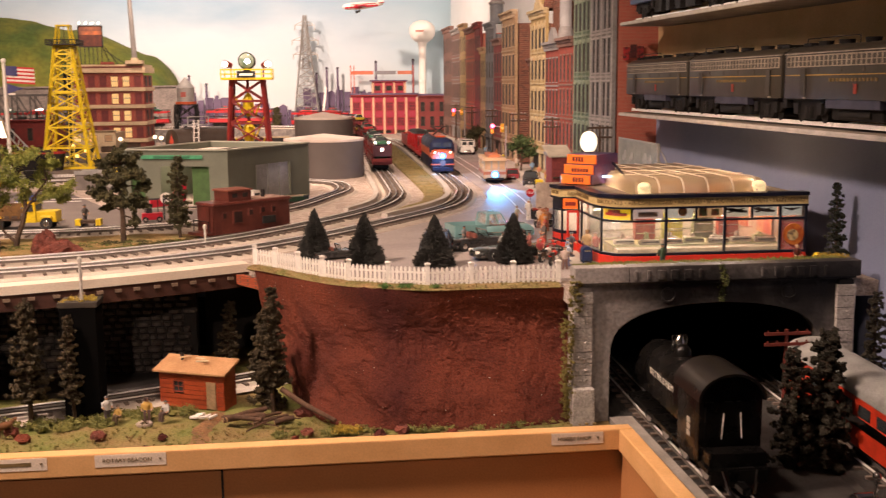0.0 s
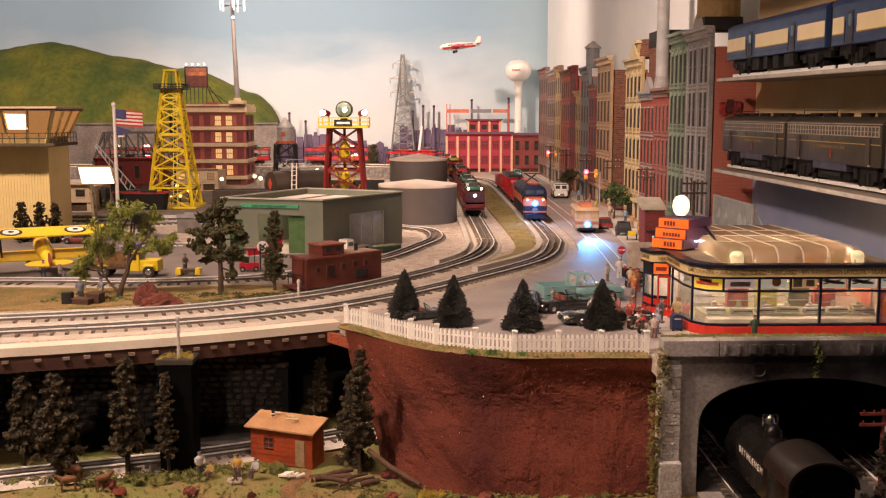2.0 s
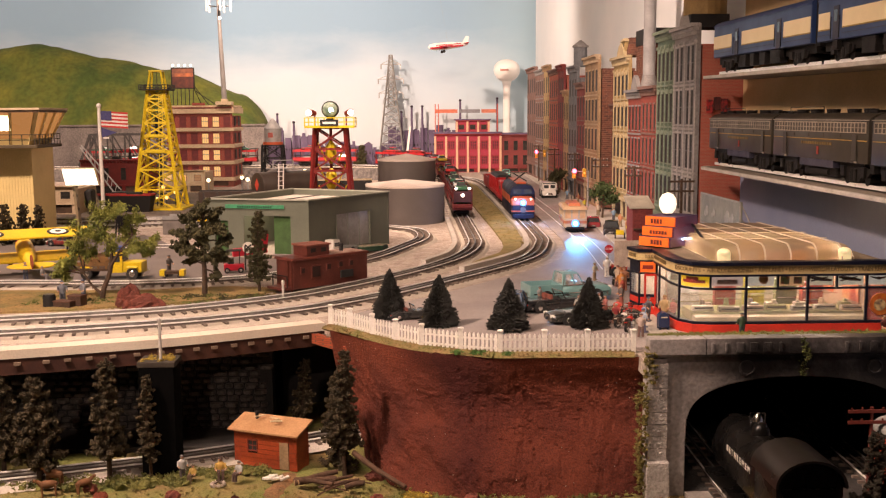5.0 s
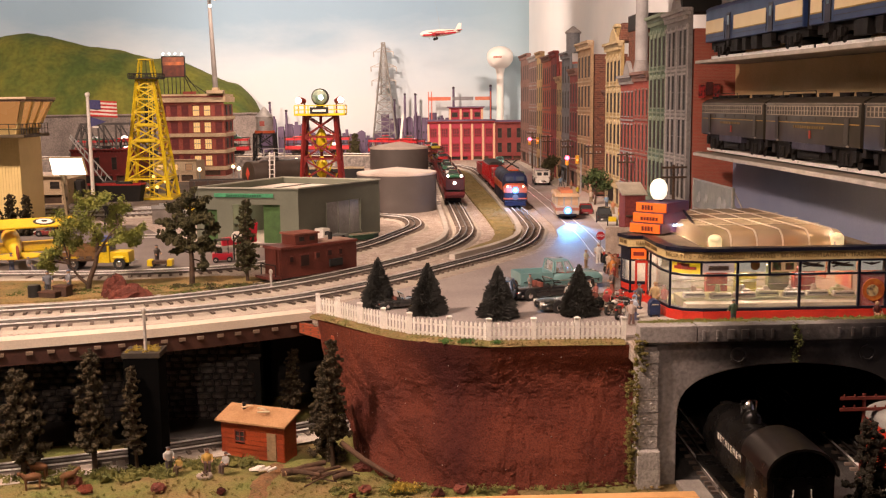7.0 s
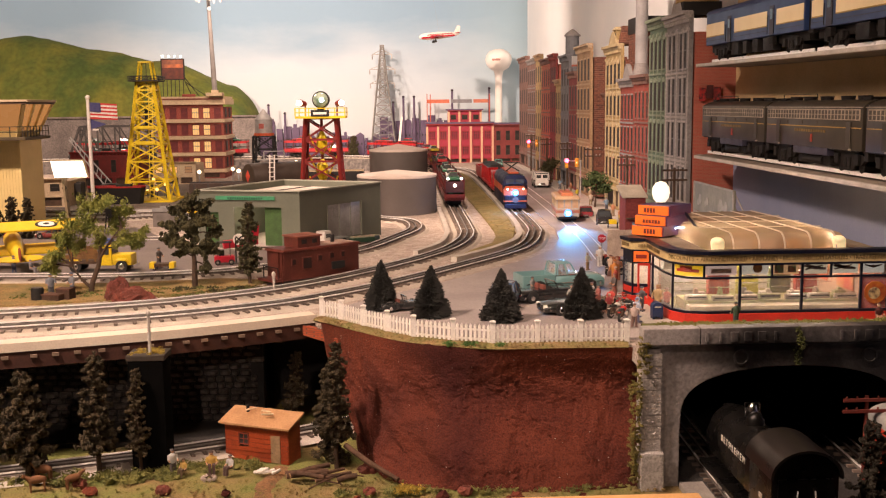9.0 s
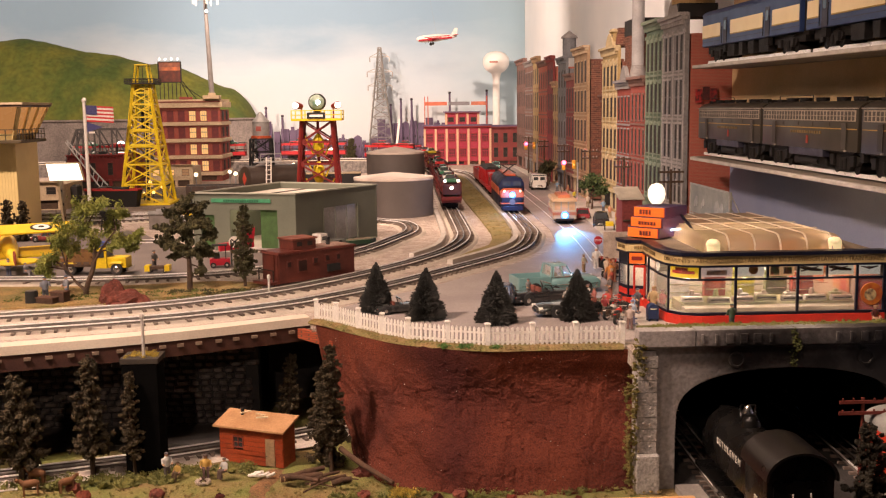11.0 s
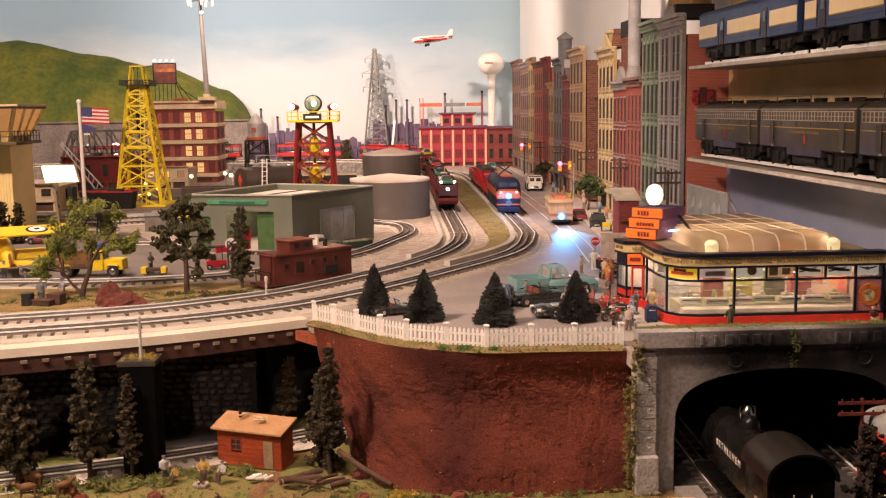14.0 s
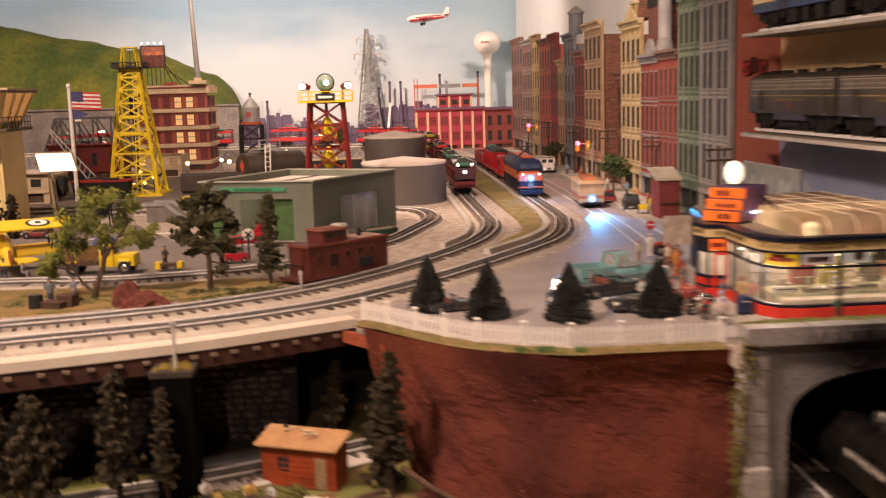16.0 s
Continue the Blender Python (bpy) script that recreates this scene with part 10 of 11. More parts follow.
for x, y, z in ((-0.78, 4.0, 0.088), (-0.63, 4.0, 0.090), (-0.70, 4.30, 0.080), (-0.47, 4.6, 0.09)):
    lp = thing("yard_lamp", pose(x, y, 0.0), "small lit yard lamp on a thin post", "lamp post", "yard lamps")
    part("post", M().cyl((0, 0, 0), (0, 0, z - .006), .003, 8), GALV, lp)
    part("globe", M().ball(0, 0, z, .0078, 10), mat("lamp_globe", (1, .9, .7), emit=(1.0, 0.78, 0.48), power=3.0), lp, smooth=True)
rb = facade("brick_warehouse", pose(-1.42, 4.50, 0.0), 0.29, 0.16, 0.150, 4, 1, BEACON_RED, BEACON_RED, "long dark red warehouse behind the derrick", ground=0.05, crown=0.02, win_w=0.3, belt=False)
part("roof_hatch", M().box(.14, .05, .150, .03, .03, .012), BLACK, rb)
part("roof_vent", M().cyl((.20, .05, .15), (.20, .05, .18), .006, 8), BLACK, rb)
wh = facade("white_hangar", pose(-1.38, 3.55, 0.0), 0.24, 0.22, 0.10, 3, 1, CREAM, CREAM, "low pale hangar behind the control tower", ground=0.05, crown=0.012, win_w=0.4, belt=False)
tb = thing("truss_bridge", pose(-1.66, 5.25, 0.0), "black riveted truss bridge below the hill", "bridge")
IRON = mat("black_iron", (0.035, 0.032, 0.03), None, 30, 0.6)
for y in (0.0, 0.09):
    part("top_chord", M().beam((.06, y, .245), (.66, y, .245), .010), IRON, tb)
    part("bottom_chord", M().beam((0, y, .09), (.72, y, .09), .012), IRON, tb)
    for i in range(8):
        x = .06 + i * .0857
        part("post", M().beam((x, y, .09), (x, y, .245), .007), IRON, tb)
        if i < 7:
            part("diagonal", M().beam((x, y, .245 if i < 4 else .09), (x + .0857, y, .09 if i < 4 else .245), .006), IRON, tb)
    part("end_post", M().beam((0, y, .09), (.06, y, .245), .010), IRON, tb)
    part("end_post", M().beam((.72, y, .09), (.66, y, .245), .010), IRON, tb)
for x in (0.02, 0.36, 0.70):
    part("pier", M().box(x, .045, 0, .05, .12, .085), GREY_RETAIN, tb, bevel=0.002)
cr = thing("dockside_crane", pose(-1.10, 3.75, 0.0), "grey lattice crane boom leaning over the yard", "crane")
part("boom", M().beam((.03, 0, .06), (-.085, 0, .225), .004).beam((.055, 0, .07), (-.080, 0, .232), .004), GALV, cr)
ln = M()
for i in range(9):
    a, b = i / 9, (i + 1) / 9
    ln.beam((.03 - .115 * a, 0, .06 + .165 * a), (.055 - .135 * b, 0, .07 + .162 * b), .0024)
part("lacing", ln, GALV, cr)
part("base", M().box(.045, .01, 0, .05, .05, .065), IRON, cr, bevel=0.002)

# dark yard clutter behind the apron
structure("apron_marking", M().box(-0.70, 2.60, 0.004, 0.16, 0.008, 0.0008).box(-0.66, 2.66, 0.004, 0.12, 0.008, 0.0008), WHITE, "white painted apron lines", "road marking")
rmp = thing("loading_ramp", pose(-0.655, 2.95, 0.0, 0, 0, -8), "grey concrete loading ramp in the yard", "ramp")
rg = M().prism([(-.05, 0), (.05, 0), (.05, .006), (.0, .044), (-.05, .044)], -.03, .03)
rg.v = [(x, z, y) for x, y, z in rg.v]
part("slab", rg, mat("dark_ramp_concrete", (0.20, 0.18, 0.165), (0.14, 0.125, 0.115), 30, 0.8), rmp, bevel=0.001)
for s in (-1, 1):
    part("parapet", M().beam((-.05, s * .030, .048), (.0, s * .030, .048), .005, .010).beam((.0, s * .030, .048), (.05, s * .030, .010), .005, .010), GALV, rmp)
hpd = thing("coal_hopper", pose(-0.80, 2.86, 0.004), "black coal hopper on legs beside the ramp", "hopper")
part("bin", M().prism([(-.010, -.010), (.010, -.010), (.010, .010), (-.010, .010)], .030, .058, 0, [(-.022, -.020), (.022, -.020), (.022, .020), (-.022, .020)]), BLACK, hpd)
for sx in (-1, 1):
    for sy in (-1, 1):
        part("leg", M().beam((sx * .018, sy * .016, 0), (sx * .014, sy * .012, .045), .003), BLACK, hpd)
for i, (x, y, ln, c) in enumerate(((-1.25, 3.66, 0.26, (0.02, 0.018, 0.017)), (-0.30, 3.95, 0.30, (0.02, 0.018, 0.018)), (-0.62, 3.58, 0.22, (0.05, 0.03, 0.02)))):
    fc = thing("freight_car", pose(x, y, 0.0, 0, 0, 3), "dark freight wagon standing in the yard", "rail car", "yard wagons")
    part("body", M().box(0, 0, 0.026, ln, 0.066, 0.050 if i != 1 else 0.062), mat("wagon_paint", c, None, 30, 0.6), fc, bevel=0.002)
    part("roof_walk", M().box(0, 0, 0.076 if i != 1 else 0.088, ln, 0.070 if i == 1 else 0.02, 0.004), CREAM if i == 1 else IRON, fc)
    part("underframe", M().box(0, 0, 0.016, ln * .96, 0.05, 0.010), IRON, fc)
    for q in range(5):
        part("side_rib", M().box(-ln * .42 + q * ln * .21, -0.034, 0.028, 0.006, 0.003, 0.046), IRON, fc)
    for dx in (-ln * .33, -ln * .24, ln * .24, ln * .33):
        part("wheel", M().cyl((dx, -0.022, 0.010), (dx, 0.022, 0.010), 0.010, 12), IRON, fc)
tug = thing("model_boat", pose(-1.000, 3.64, 0.0, 0, 0, -4), "black-hulled model boat with a red deck rim in the yard", "model boat")
hull_plan = [(-.10, 0), (-.088, -.020), (-.05, -.030), (.05, -.032), (.096, -.025), (.104, 0), (.096, .025), (.05, .032), (-.05, .030), (-.088, .020)]
part("hull", M().prism([(x * .9, y * .72) for x, y in hull_plan], 0.0, 0.060, 0, hull_plan), mat("black_hull", (0.012, 0.011, 0.010), None, 30, 0.5), tug, bevel=0.002)
part("deck_rim", M().sweep([(x, y, .060) for x, y in hull_plan + hull_plan[:1]], [(-.002, 0), (.002, 0), (.002, .005), (-.002, .005)]), mat("red_rim", (0.30, 0.02, 0.015), None, 30, 0.5), tug, "red deck rim")
part("deck", M().prism([(x * .95, y * .9) for x, y in hull_plan], .057, .061), BEACON_RED, tug)
part("hatch", M().box(.03, 0, .061, .05, .030, .010), BLACK, tug, bevel=0.001)
car(pose(-0.66, 3.22, 0.004, 0, 0, 200), paint((0.65, 0.48, 0.02)), 0.09, 0.04, 0.036, "sedan", "yellow sedan parked in the yard", "yard cars")
car(pose(-0.90, 2.66, 0.004, 0, 0, 170), paint((0.22, 0.04, 0.035)), 0.08, 0.034, 0.028, "sedan", "dark red sedan behind the biplane", "yard cars")
structure("yard_ground", M().prism([(-2.4, 3.30), (-0.80, 3.30), (-0.52, 3.40), (-0.20, 3.60), (-0.20, 4.30), (-0.45, 4.60), (-2.4, 4.60)], 0.0, 0.003), mat("cinder_ground", (0.115, 0.092, 0.075), (0.20, 0.165, 0.135), 14, 0.95, bump=0.8, fine=260, stain=0.6), "dark cinder ground of the yard", "ground")
TRACK7 = [(-2.2, 3.06), (-1.2, 3.07), (-0.95, 3.09), (-0.75, 3.16), (-0.55, 3.32), (-0.4, 3.48), (-0.2, 3.78)]
TRACK8 = [(-2.2, 3.20), (-1.2, 3.21), (-0.95, 3.23), (-0.78, 3.28)]

# ---------------------------------------------------------------- display trains on the shelves
DIESEL = mat("brunswick_grey_diesel", (0.040, 0.034, 0.024), (0.031, 0.026, 0.019), 14, 0.42, bump=0.02, stain=0.15, spec=0.3)
DIESEL_GRILLE = mat("grille_grey", (0.40, 0.34, 0.26), None, 30, 0.5, 0.3)
GOLD = mat("gold_stripe", (0.42, 0.26, 0.05), None, 40, 0.5)
UNDER = mat("underframe_black", (0.011, 0.010, 0.009), (0.018, 0.016, 0.015), 60, 0.6, spec=0.15)
NAVY_CAR = mat("navy_coach_blue", (0.024, 0.05, 0.145), (0.020, 0.042, 0.12), 16, 0.4, bump=0.02)
CREAM_BAND = mat("cream_coach_panel", (0.80, 0.66, 0.38), (0.76, 0.62, 0.35), 20, 0.4, bump=0.0, stain=0.04)


TRUCK_GREY = mat("cast_truck_grey", (0.018, 0.016, 0.015), (0.011, 0.010, 0.010), 60, 0.55, spec=0.2)


def bogie(parent, y, z, k=1.0, name="truck", material=None, long=0.078):
    """A cast side-frame truck with axle boxes, springs and wheel sets; k stretches its height, long its length."""
    mt = material or UNDER
    h = long / 2
    sd = [(-h, .010), (-h * .8, .006), (-h * .45, .006), (-h * .3, .002), (h * .3, .002), (h * .45, .006), (h * .8, .006), (h, .010), (h, .013), (h * .55, .016), (-h * .55, .016), (-h, .013)]
    g = M()
    for sx in (-1, 1):
        o = len(g.v)
        g.prism(sd, sx * .0195 - .003, sx * .0195 + .003)
        g.v[o:] = [(zz, y + q, z + r * k) for q, r, zz in g.v[o:]]
    b = part(name, g.box(0, y, z + 0.008 * k, 0.036, 0.020, 0.006), mt, parent, "black cast truck", bevel=0.0006)
    for dy in (-h * .66, h * .66):
        part("axle_box", M().box(-0.0245, y + dy, z + 0.006 * k, 0.005, 0.013, 0.008 * k), mt, b, bevel=0.0008)
        part("wheel_set", M().cyl((-0.018, y + dy, z + 0.0100), (0.018, y + dy, z + 0.0100), 0.0100, 16), UNDER, b)
    for dy in (-.006, .006):
        part("spring", M().cyl((-0.0235, y + dy, z + 0.003 * k), (-0.0235, y + dy, z + 0.012 * k), 0.0034, 10), mt, b)
    return b


def diesel_unit(y1, z):
    """A streamlined diesel booster unit standing along the shelf; y1 is its far end."""
    L = 0.394
    t = thing("diesel_locomotive", pose(0.690, y1 - L / 2, z), "dark olive-grey streamlined diesel unit with a gold stripe", "locomotive", "diesel units on the shelf")
    part("shelf_rail", M().box(-.016, 0, 0, .002, L + .014, .006), RAIL, t)
    part("shelf_rail", M().box(.016, 0, 0, .002, L + .014, .006), RAIL, t)
    z0 = 0.004
    pts = [(-.0325, .034), (.0325, .034), (.0325, .096), (.030, .101), (.022, .106), (.010, .109), (-.010, .109), (-.022, .106), (-.030, .101), (-.0325, .096)]
    g = M().prism(pts, -L / 2, L / 2)
    g.v = [(x, zz, y + z0) for x, y, zz in g.v]
    part("body", g, DIESEL, t, bevel=0.001, smooth=True)
    part("gutter", M().box(-.0335, 0, z0 + .0970, .002, L, .0014), DIESEL_TRIM, t, "pale roof gutter")
    gr = part("grille", M().box(-.0328, 0, z0 + .0785, .002, L * .96, .0165), DIESEL_GRILLE, t, "long pale grille under the roof edge")
    n = 30
    for i in range(n):
        for q in range(2):
            part("grille_opening", M().box(-.0339, -L * .463 + i * L * .926 / (n - 1), z0 + .0800 + q * .0072, .0006, .0078, .0060), DIESEL_SLOT, gr)
    part("stripe", M().box(-.0328, 0, z0 + .0665, .0012, L * .98, .0015), GOLD, t, "thin gold stripe")
    for i in range(13):
        part("lettering_bar", M().box(-.0330, -.062 + i * .010, z0 + .0580, .001, .0055, .0045), DIM_GOLD, t)
    for dy in (-.095, -.030, .03, .095):
        part("porthole", M().box(-.0329, dy, z0 + .0705, .0008, .005, .006), DIESEL_SLOT, t)
    for dy in (-.150, .138):
        d = part("side_door", M().box(-.0329, dy, z0 + .038, .0012, .016, .038), DIESEL, t, bevel=0.0003)
        part("grab_iron", M().cyl((-.0345, dy - .010, z0 + .038), (-.0345, dy - .010, z0 + .076), .0011, 5), DIESEL_SLOT, d)
        part("step_lamp", M().box(-.0345, dy - .010, z0 + .034, .002, .006, .0025), DIESEL_TRIM, d)
    part("skirt", M().box(-.0250, 0, z0 + .022, .012, L * .36, .0125), SKIRT_BLUE, t, "dull blue-black side skirt", bevel=0.001)
    part("fuel_tank", M().box(0, 0, z0 + .006, .046, L * .34, .026), UNDER, t, bevel=0.003)
    part("air_tank", M().cyl((-.022, -.04, z0 + .014), (-.022, .04, z0 + .014), .006, 10), UNDER, t)
    part("centre_sill", M().box(0, 0, z0 + .022, .040, L * .98, .012), UNDER, t)
    for dy in (-L * .335, L * .335):
        bogie(t, dy, z0, 2.0, long=.108)
        part("truck_skirt", M().box(-.0290, dy, z0 + .0325, .005, .112, .003), UNDER, t)
    for i, dy in enumerate((-.14, -.08, .0, .07, .13)):
        part("roof_fan", M().cyl((-.004, dy, z0 + .107), (-.004, dy, z0 + .115), .010, 16, .011), UNDER, t)
    part("roof_rail", M().beam((-.012, .02, z0 + .119), (-.012, .17, z0 + .119), .0012).beam((-.012, .02, z0 + .108), (-.012, .02, z0 + .119), .0012).beam((-.012, .17, z0 + .108), (-.012, .17, z0 + .119), .0012), UNDER, t)
    for dy in (-.17, .165):
        part("roof_hatch", M().box(0, dy, z0 + .108, .030, .025, .005), UNDER, t, bevel=0.0006)
    part("end_diaphragm", M().box(0, -L / 2 - .006, z0 + .020, .056, .012, .082), UNDER, t, bevel=0.001)
    part("red_tag", M().box(-.0336, -.012, z0 + .042, .001, .007, .013), cloth((0.35, 0.05, 0.03)), t)
    return t


DIESEL_TRIM = mat("pale_gutter", (0.34, 0.30, 0.24), None, 30, 0.5)
DIESEL_SLOT = mat("dark_slot", (0.075, 0.064, 0.05), None, 30, 0.6)
DIM_GOLD = mat("dull_gold_lettering", (0.20, 0.13, 0.035), None, 40, 0.5)
SKIRT_BLUE = mat("blue_black_skirt", (0.040, 0.038, 0.060), None, 30, 0.5)
for y1 in (2.276, 1.870, 1.464, 1.058, 0.652):
    diesel_unit(y1, 0.2185)


def shelf_coach(y1, z, panels, L=0.553):
    t = thing("passenger_car", pose(0.693, y1 - L / 2, z - (2.27 - y1 + L / 2) * SAG, math.degrees(SAG)), "navy and cream passenger coach on the upper shelf", "rail car", "coaches on the shelf")
    part("shelf_rail", M().box(-.016, 0, 0, .002, L + .014, .006), RAIL, t)
    part("shelf_rail", M().box(.016, 0, 0, .002, L + .014, .006), RAIL, t)
    part("body", M().box(0, 0, .035, .066, L, .066), NAVY_CAR, t, bevel=0.002)
    pts = [(.034 * math.cos(math.pi * i / 12), .100 + .014 * math.sin(math.pi * i / 12)) for i in range(13)]
    g = M().prism(pts, -L / 2, L / 2)
    g.v = [(x, zz, y) for x, y, zz in g.v]
    part("roof", g, NAVY_CAR, t, smooth=True)
    for a, b in panels:
        a, b = (.5 - b) * L, (.5 - a) * L
        p = part("cream_panel", M().box(-.0332, (a + b) / 2, .054, .0014, b - a, .026), CREAM_BAND, t, "cream side panel")
        part("panel_edge", M().box(-.0334, (a + b) / 2, .0520, .0014, b - a, .0020), GOLD, p)
        part("panel_line", M().box(-.0334, (a + b) / 2, .0440, .0010, b - a, .0010), SKIRT_BLUE, p)
    for (a, b), (c, d) in zip(panels, panels[1:]):
        y = (.5 - (b + c) / 2) * L
        d = part("side_door", M().box(-.0334, y, .036, .0012, .022, .052), SKIRT_BLUE, t, bevel=0.0003)
        part("door_window", M().box(-.0342, y, .064, .0006, .013, .018), CAR_GLASS, d)
        for s in (-.016, .016):
            part("grab_iron", M().cyl((-.0352, y + s, .038), (-.0352, y + s, .072), .0008, 5), UNDER, d)
        part("step", M().box(-.030, y, .020, .008, .018, .014), UNDER, d)
    part("centre_sill", M().box(0, 0, .020, .040, L * .98, .016), UNDER, t)
    for q, w in ((-.10, .05), (-.03, .03), (.03, .022), (.09, .045)):
        part("equipment_box", M().box(-.022, q, .010, .016, w, .024), TRUCK_GREY, t, bevel=0.001)
    for dy in (-L * .36, L * .36):
        bogie(t, dy, .003, 1.7, material=TRUCK_GREY, long=.085)
    part("end_diaphragm", M().box(0, -L / 2 - .010, .030, .050, .020, .080), UNDER, t, bevel=0.001)
    return t


near_panels = [(0.01, .09), (.18, .50), (.60, .93)]
for i, y1 in enumerate((2.270, 1.690, 1.110, 0.530)):
    shelf_coach(y1, 0.4165, [(0.005, .226), (.347, .68), (.77, .995)] if i == 0 else near_panels)

# ---------------------------------------------------------------- electric locomotive with the wreck train
ORANGE_EL = mat("orange_locomotive", (0.42, 0.085, 0.03), None, 20, 0.35, bump=0.02)
BLUE_EL = mat("dark_blue_locomotive", (0.008, 0.010, 0.026), None, 20, 0.5, bump=0.02, spec=0.2)
HEAD_BLUE = mat("headlamp_blue_white", (0.05, 0.08, 0.12), emit=(0.12, 0.38, 1.0), power=2.0)
HEAD_CORE = mat("headlamp_filament", (0.1, 0.1, 0.1), emit=(0.6, 0.8, 1.0), power=5.0)
ZR0 = 0.0128
el = thing("electric_locomotive", pose(0.338, 3.13, ZR0, 0, 0, -1), "orange and dark blue electric locomotive with a lit headlamp", "locomotive")
g = M().prism([(-.038, .014), (.038, .014), (.038, .085), (.030, .100), (.012, .106), (-.012, .106), (-.030, .100), (-.038, .085)], .02, .36)
g.v = [(x, zz, y) for x, y, zz in g.v]
part("body", g, BLUE_EL, el, bevel=0.002, smooth=True)
nz = M().prism([(-.037, .016), (.037, .016), (.037, .062), (.028, .072), (-.028, .072), (-.037, .062)], 0.0, .03, 0, [(-.034, .018), (.034, .018), (.034, .058), (.024, .066), (-.024, .066), (-.034, .058)])
nz.v = [(x, .03 - zz, y) for x, y, zz in nz.v]
part("nose", nz, BLUE_EL, el, "dark blue nose", bevel=0.003, smooth=True)
ns = M().prism([(-.0376, .046), (.0376, .046), (.0376, .062), (.028, .0725), (-.028, .0725), (-.0376, .062)], 0.0, .0305, 0, [(-.0346, .044), (.0346, .044), (.0346, .0585), (.0245, .0668), (-.0245, .0668), (-.0346, .0585)])
ns.v = [(x, .0295 - zz, y) for x, y, zz in ns.v]
part("nose_stripe", ns, ORANGE_EL, el, "orange nose stripe", smooth=True)
part("lower_stripe", M().box(0, .010, .024, .072, .022, .004), ORANGE_EL, el)
part("side_band", M().box(0, .19, .050, .0785, .33, .022), ORANGE_EL, el, "orange side band")
part("windscreen", M().box(-.016, .0185, .078, .024, .002, .014).box(.016, .0185, .078, .024, .002, .014), CAR_GLASS, el)
part("front_skirt", M().box(0, .010, .004, .066, .03, .014), BLUE_EL, el, bevel=0.002)
part("roof_walk", M().box(0, .19, .106, .030, .26, .004), ORANGE_EL, el)
pg = part("pantograph", M().beam((-.02, .10, .112), (.02, .16, .135), .003).beam((.02, .10, .112), (-.02, .16, .135), .003).beam((-.026, .13, .136), (.026, .13, .136), .003), BLACK, el)
head_lamp = part("headlamp", M().cyl((0, -.004, .052), (0, .002, .052), .010, 16), HEAD_BLUE, el, "glowing blue-white headlamp")
part("bulb", M().ball(0, -.0035, .052, .0055, 12, sz=1.0), HEAD_CORE, head_lamp, smooth=True)
part("badge", M().cyl((0, -.003, .030), (0, .002, .030), .009, 16), cloth((0.10, 0.09, 0.10)), el)
for q in (-.024, .024):
    part("marker_lamp", M().ball(q, -.001, .063, .0035, 8), mat("marker_lamp", (1, .8, .6), emit=(1.0, .75, .5), power=3.0), el)
for y in (.07, .18, .29):
    bogie(el, y, 0.0)
glow("headlamp_light", (0.332, 3.08, 0.058), 0.45, (0.16, 0.42, 1.0), 0.008)

RED_WRECK = mat("bright_red_wreck_car", (0.36, 0.014, 0.016), (0.28, 0.012, 0.014), 20, 0.4, bump=0.02)


def flat_base(t, L, material):
    part("underframe", M().box(0, L / 2, .018, .062, L, .010), material, t, bevel=0.001)
    for y in (L * .2, L * .8):
        bogie(t, y, 0.0)


cr = thing("crane_car", pose(0.347, 3.53, ZR0), "bright red railway crane car", "rail car", "wreck train")
flat_base(cr, .30, RED_WRECK)
part("turntable", M().cyl((0, .14, .028), (0, .14, .036), .030, 20), RED_WRECK, cr)
part("house", M().box(0, .18, .036, .058, .10, .042), RED_WRECK, cr, bevel=0.002)
part("house_roof", M().box(0, .18, .078, .062, .105, .006, taper=.9), RED_WRECK, cr, bevel=0.001)
part("boom", M().beam((-.014, .13, .05), (-.010, -.05, .088), .007).beam((.014, .13, .05), (.010, -.05, .088), .007).beam((-.014, .06, .065), (.014, .02, .073), .004), RED_WRECK, cr)
part("house_window", M().box(-.0295, .17, .055, .001, .022, .014).box(.0, .129, .055, .03, .001, .014), CAR_GLASS, cr)
part("stack", M().cyl((0, .21, .084), (0, .21, .10), .005, 10), BLACK, cr)
hp = thing("hopper_car", pose(0.350, 3.87, ZR0), "bright red open hopper car with a coal load", "rail car", "wreck train")
flat_base(hp, .32, RED_WRECK)
hb = M().prism([(-.022, .02), (.022, .02), (.022, .30), (-.022, .30)], .026, .085, 0, [(-.033, 0), (.033, 0), (.033, .32), (-.033, .32)])
part("hopper", hb, RED_WRECK, hp, bevel=0.001)
for i in range(7):
    for s in (-1, 1):
        part("side_rib", M().beam((s * .024, .03 + i * .043, .03), (s * .0345, .03 + i * .043, .084), .004), RED_WRECK, hp)
part("coal", M().prism([(-.030, .006), (.030, .006), (.030, .314), (-.030, .314)], .085, .094, 0, [(-.018, .03), (.018, .03), (.018, .29), (-.018, .29)]), BLACK, hp)
gd = thing("gondola_car", pose(0.353, 4.23, ZR0), "bright red low gondola car", "rail car", "wreck train")
flat_base(gd, .32, RED_WRECK)
gs = M()
for s in (-1, 1):
    gs.box(s * .031, .16, .028, .003, .32, .034)
for y in (.001, .319):
    gs.box(0, y, .028, .062, .003, .034)
part("sides", gs, RED_WRECK, gd)
part("load", M().cyl((-.01, .05, .045), (-.01, .27, .045), .014, 12).cyl((.015, .05, .040), (.015, .27, .040), .012, 12), IRON, gd)

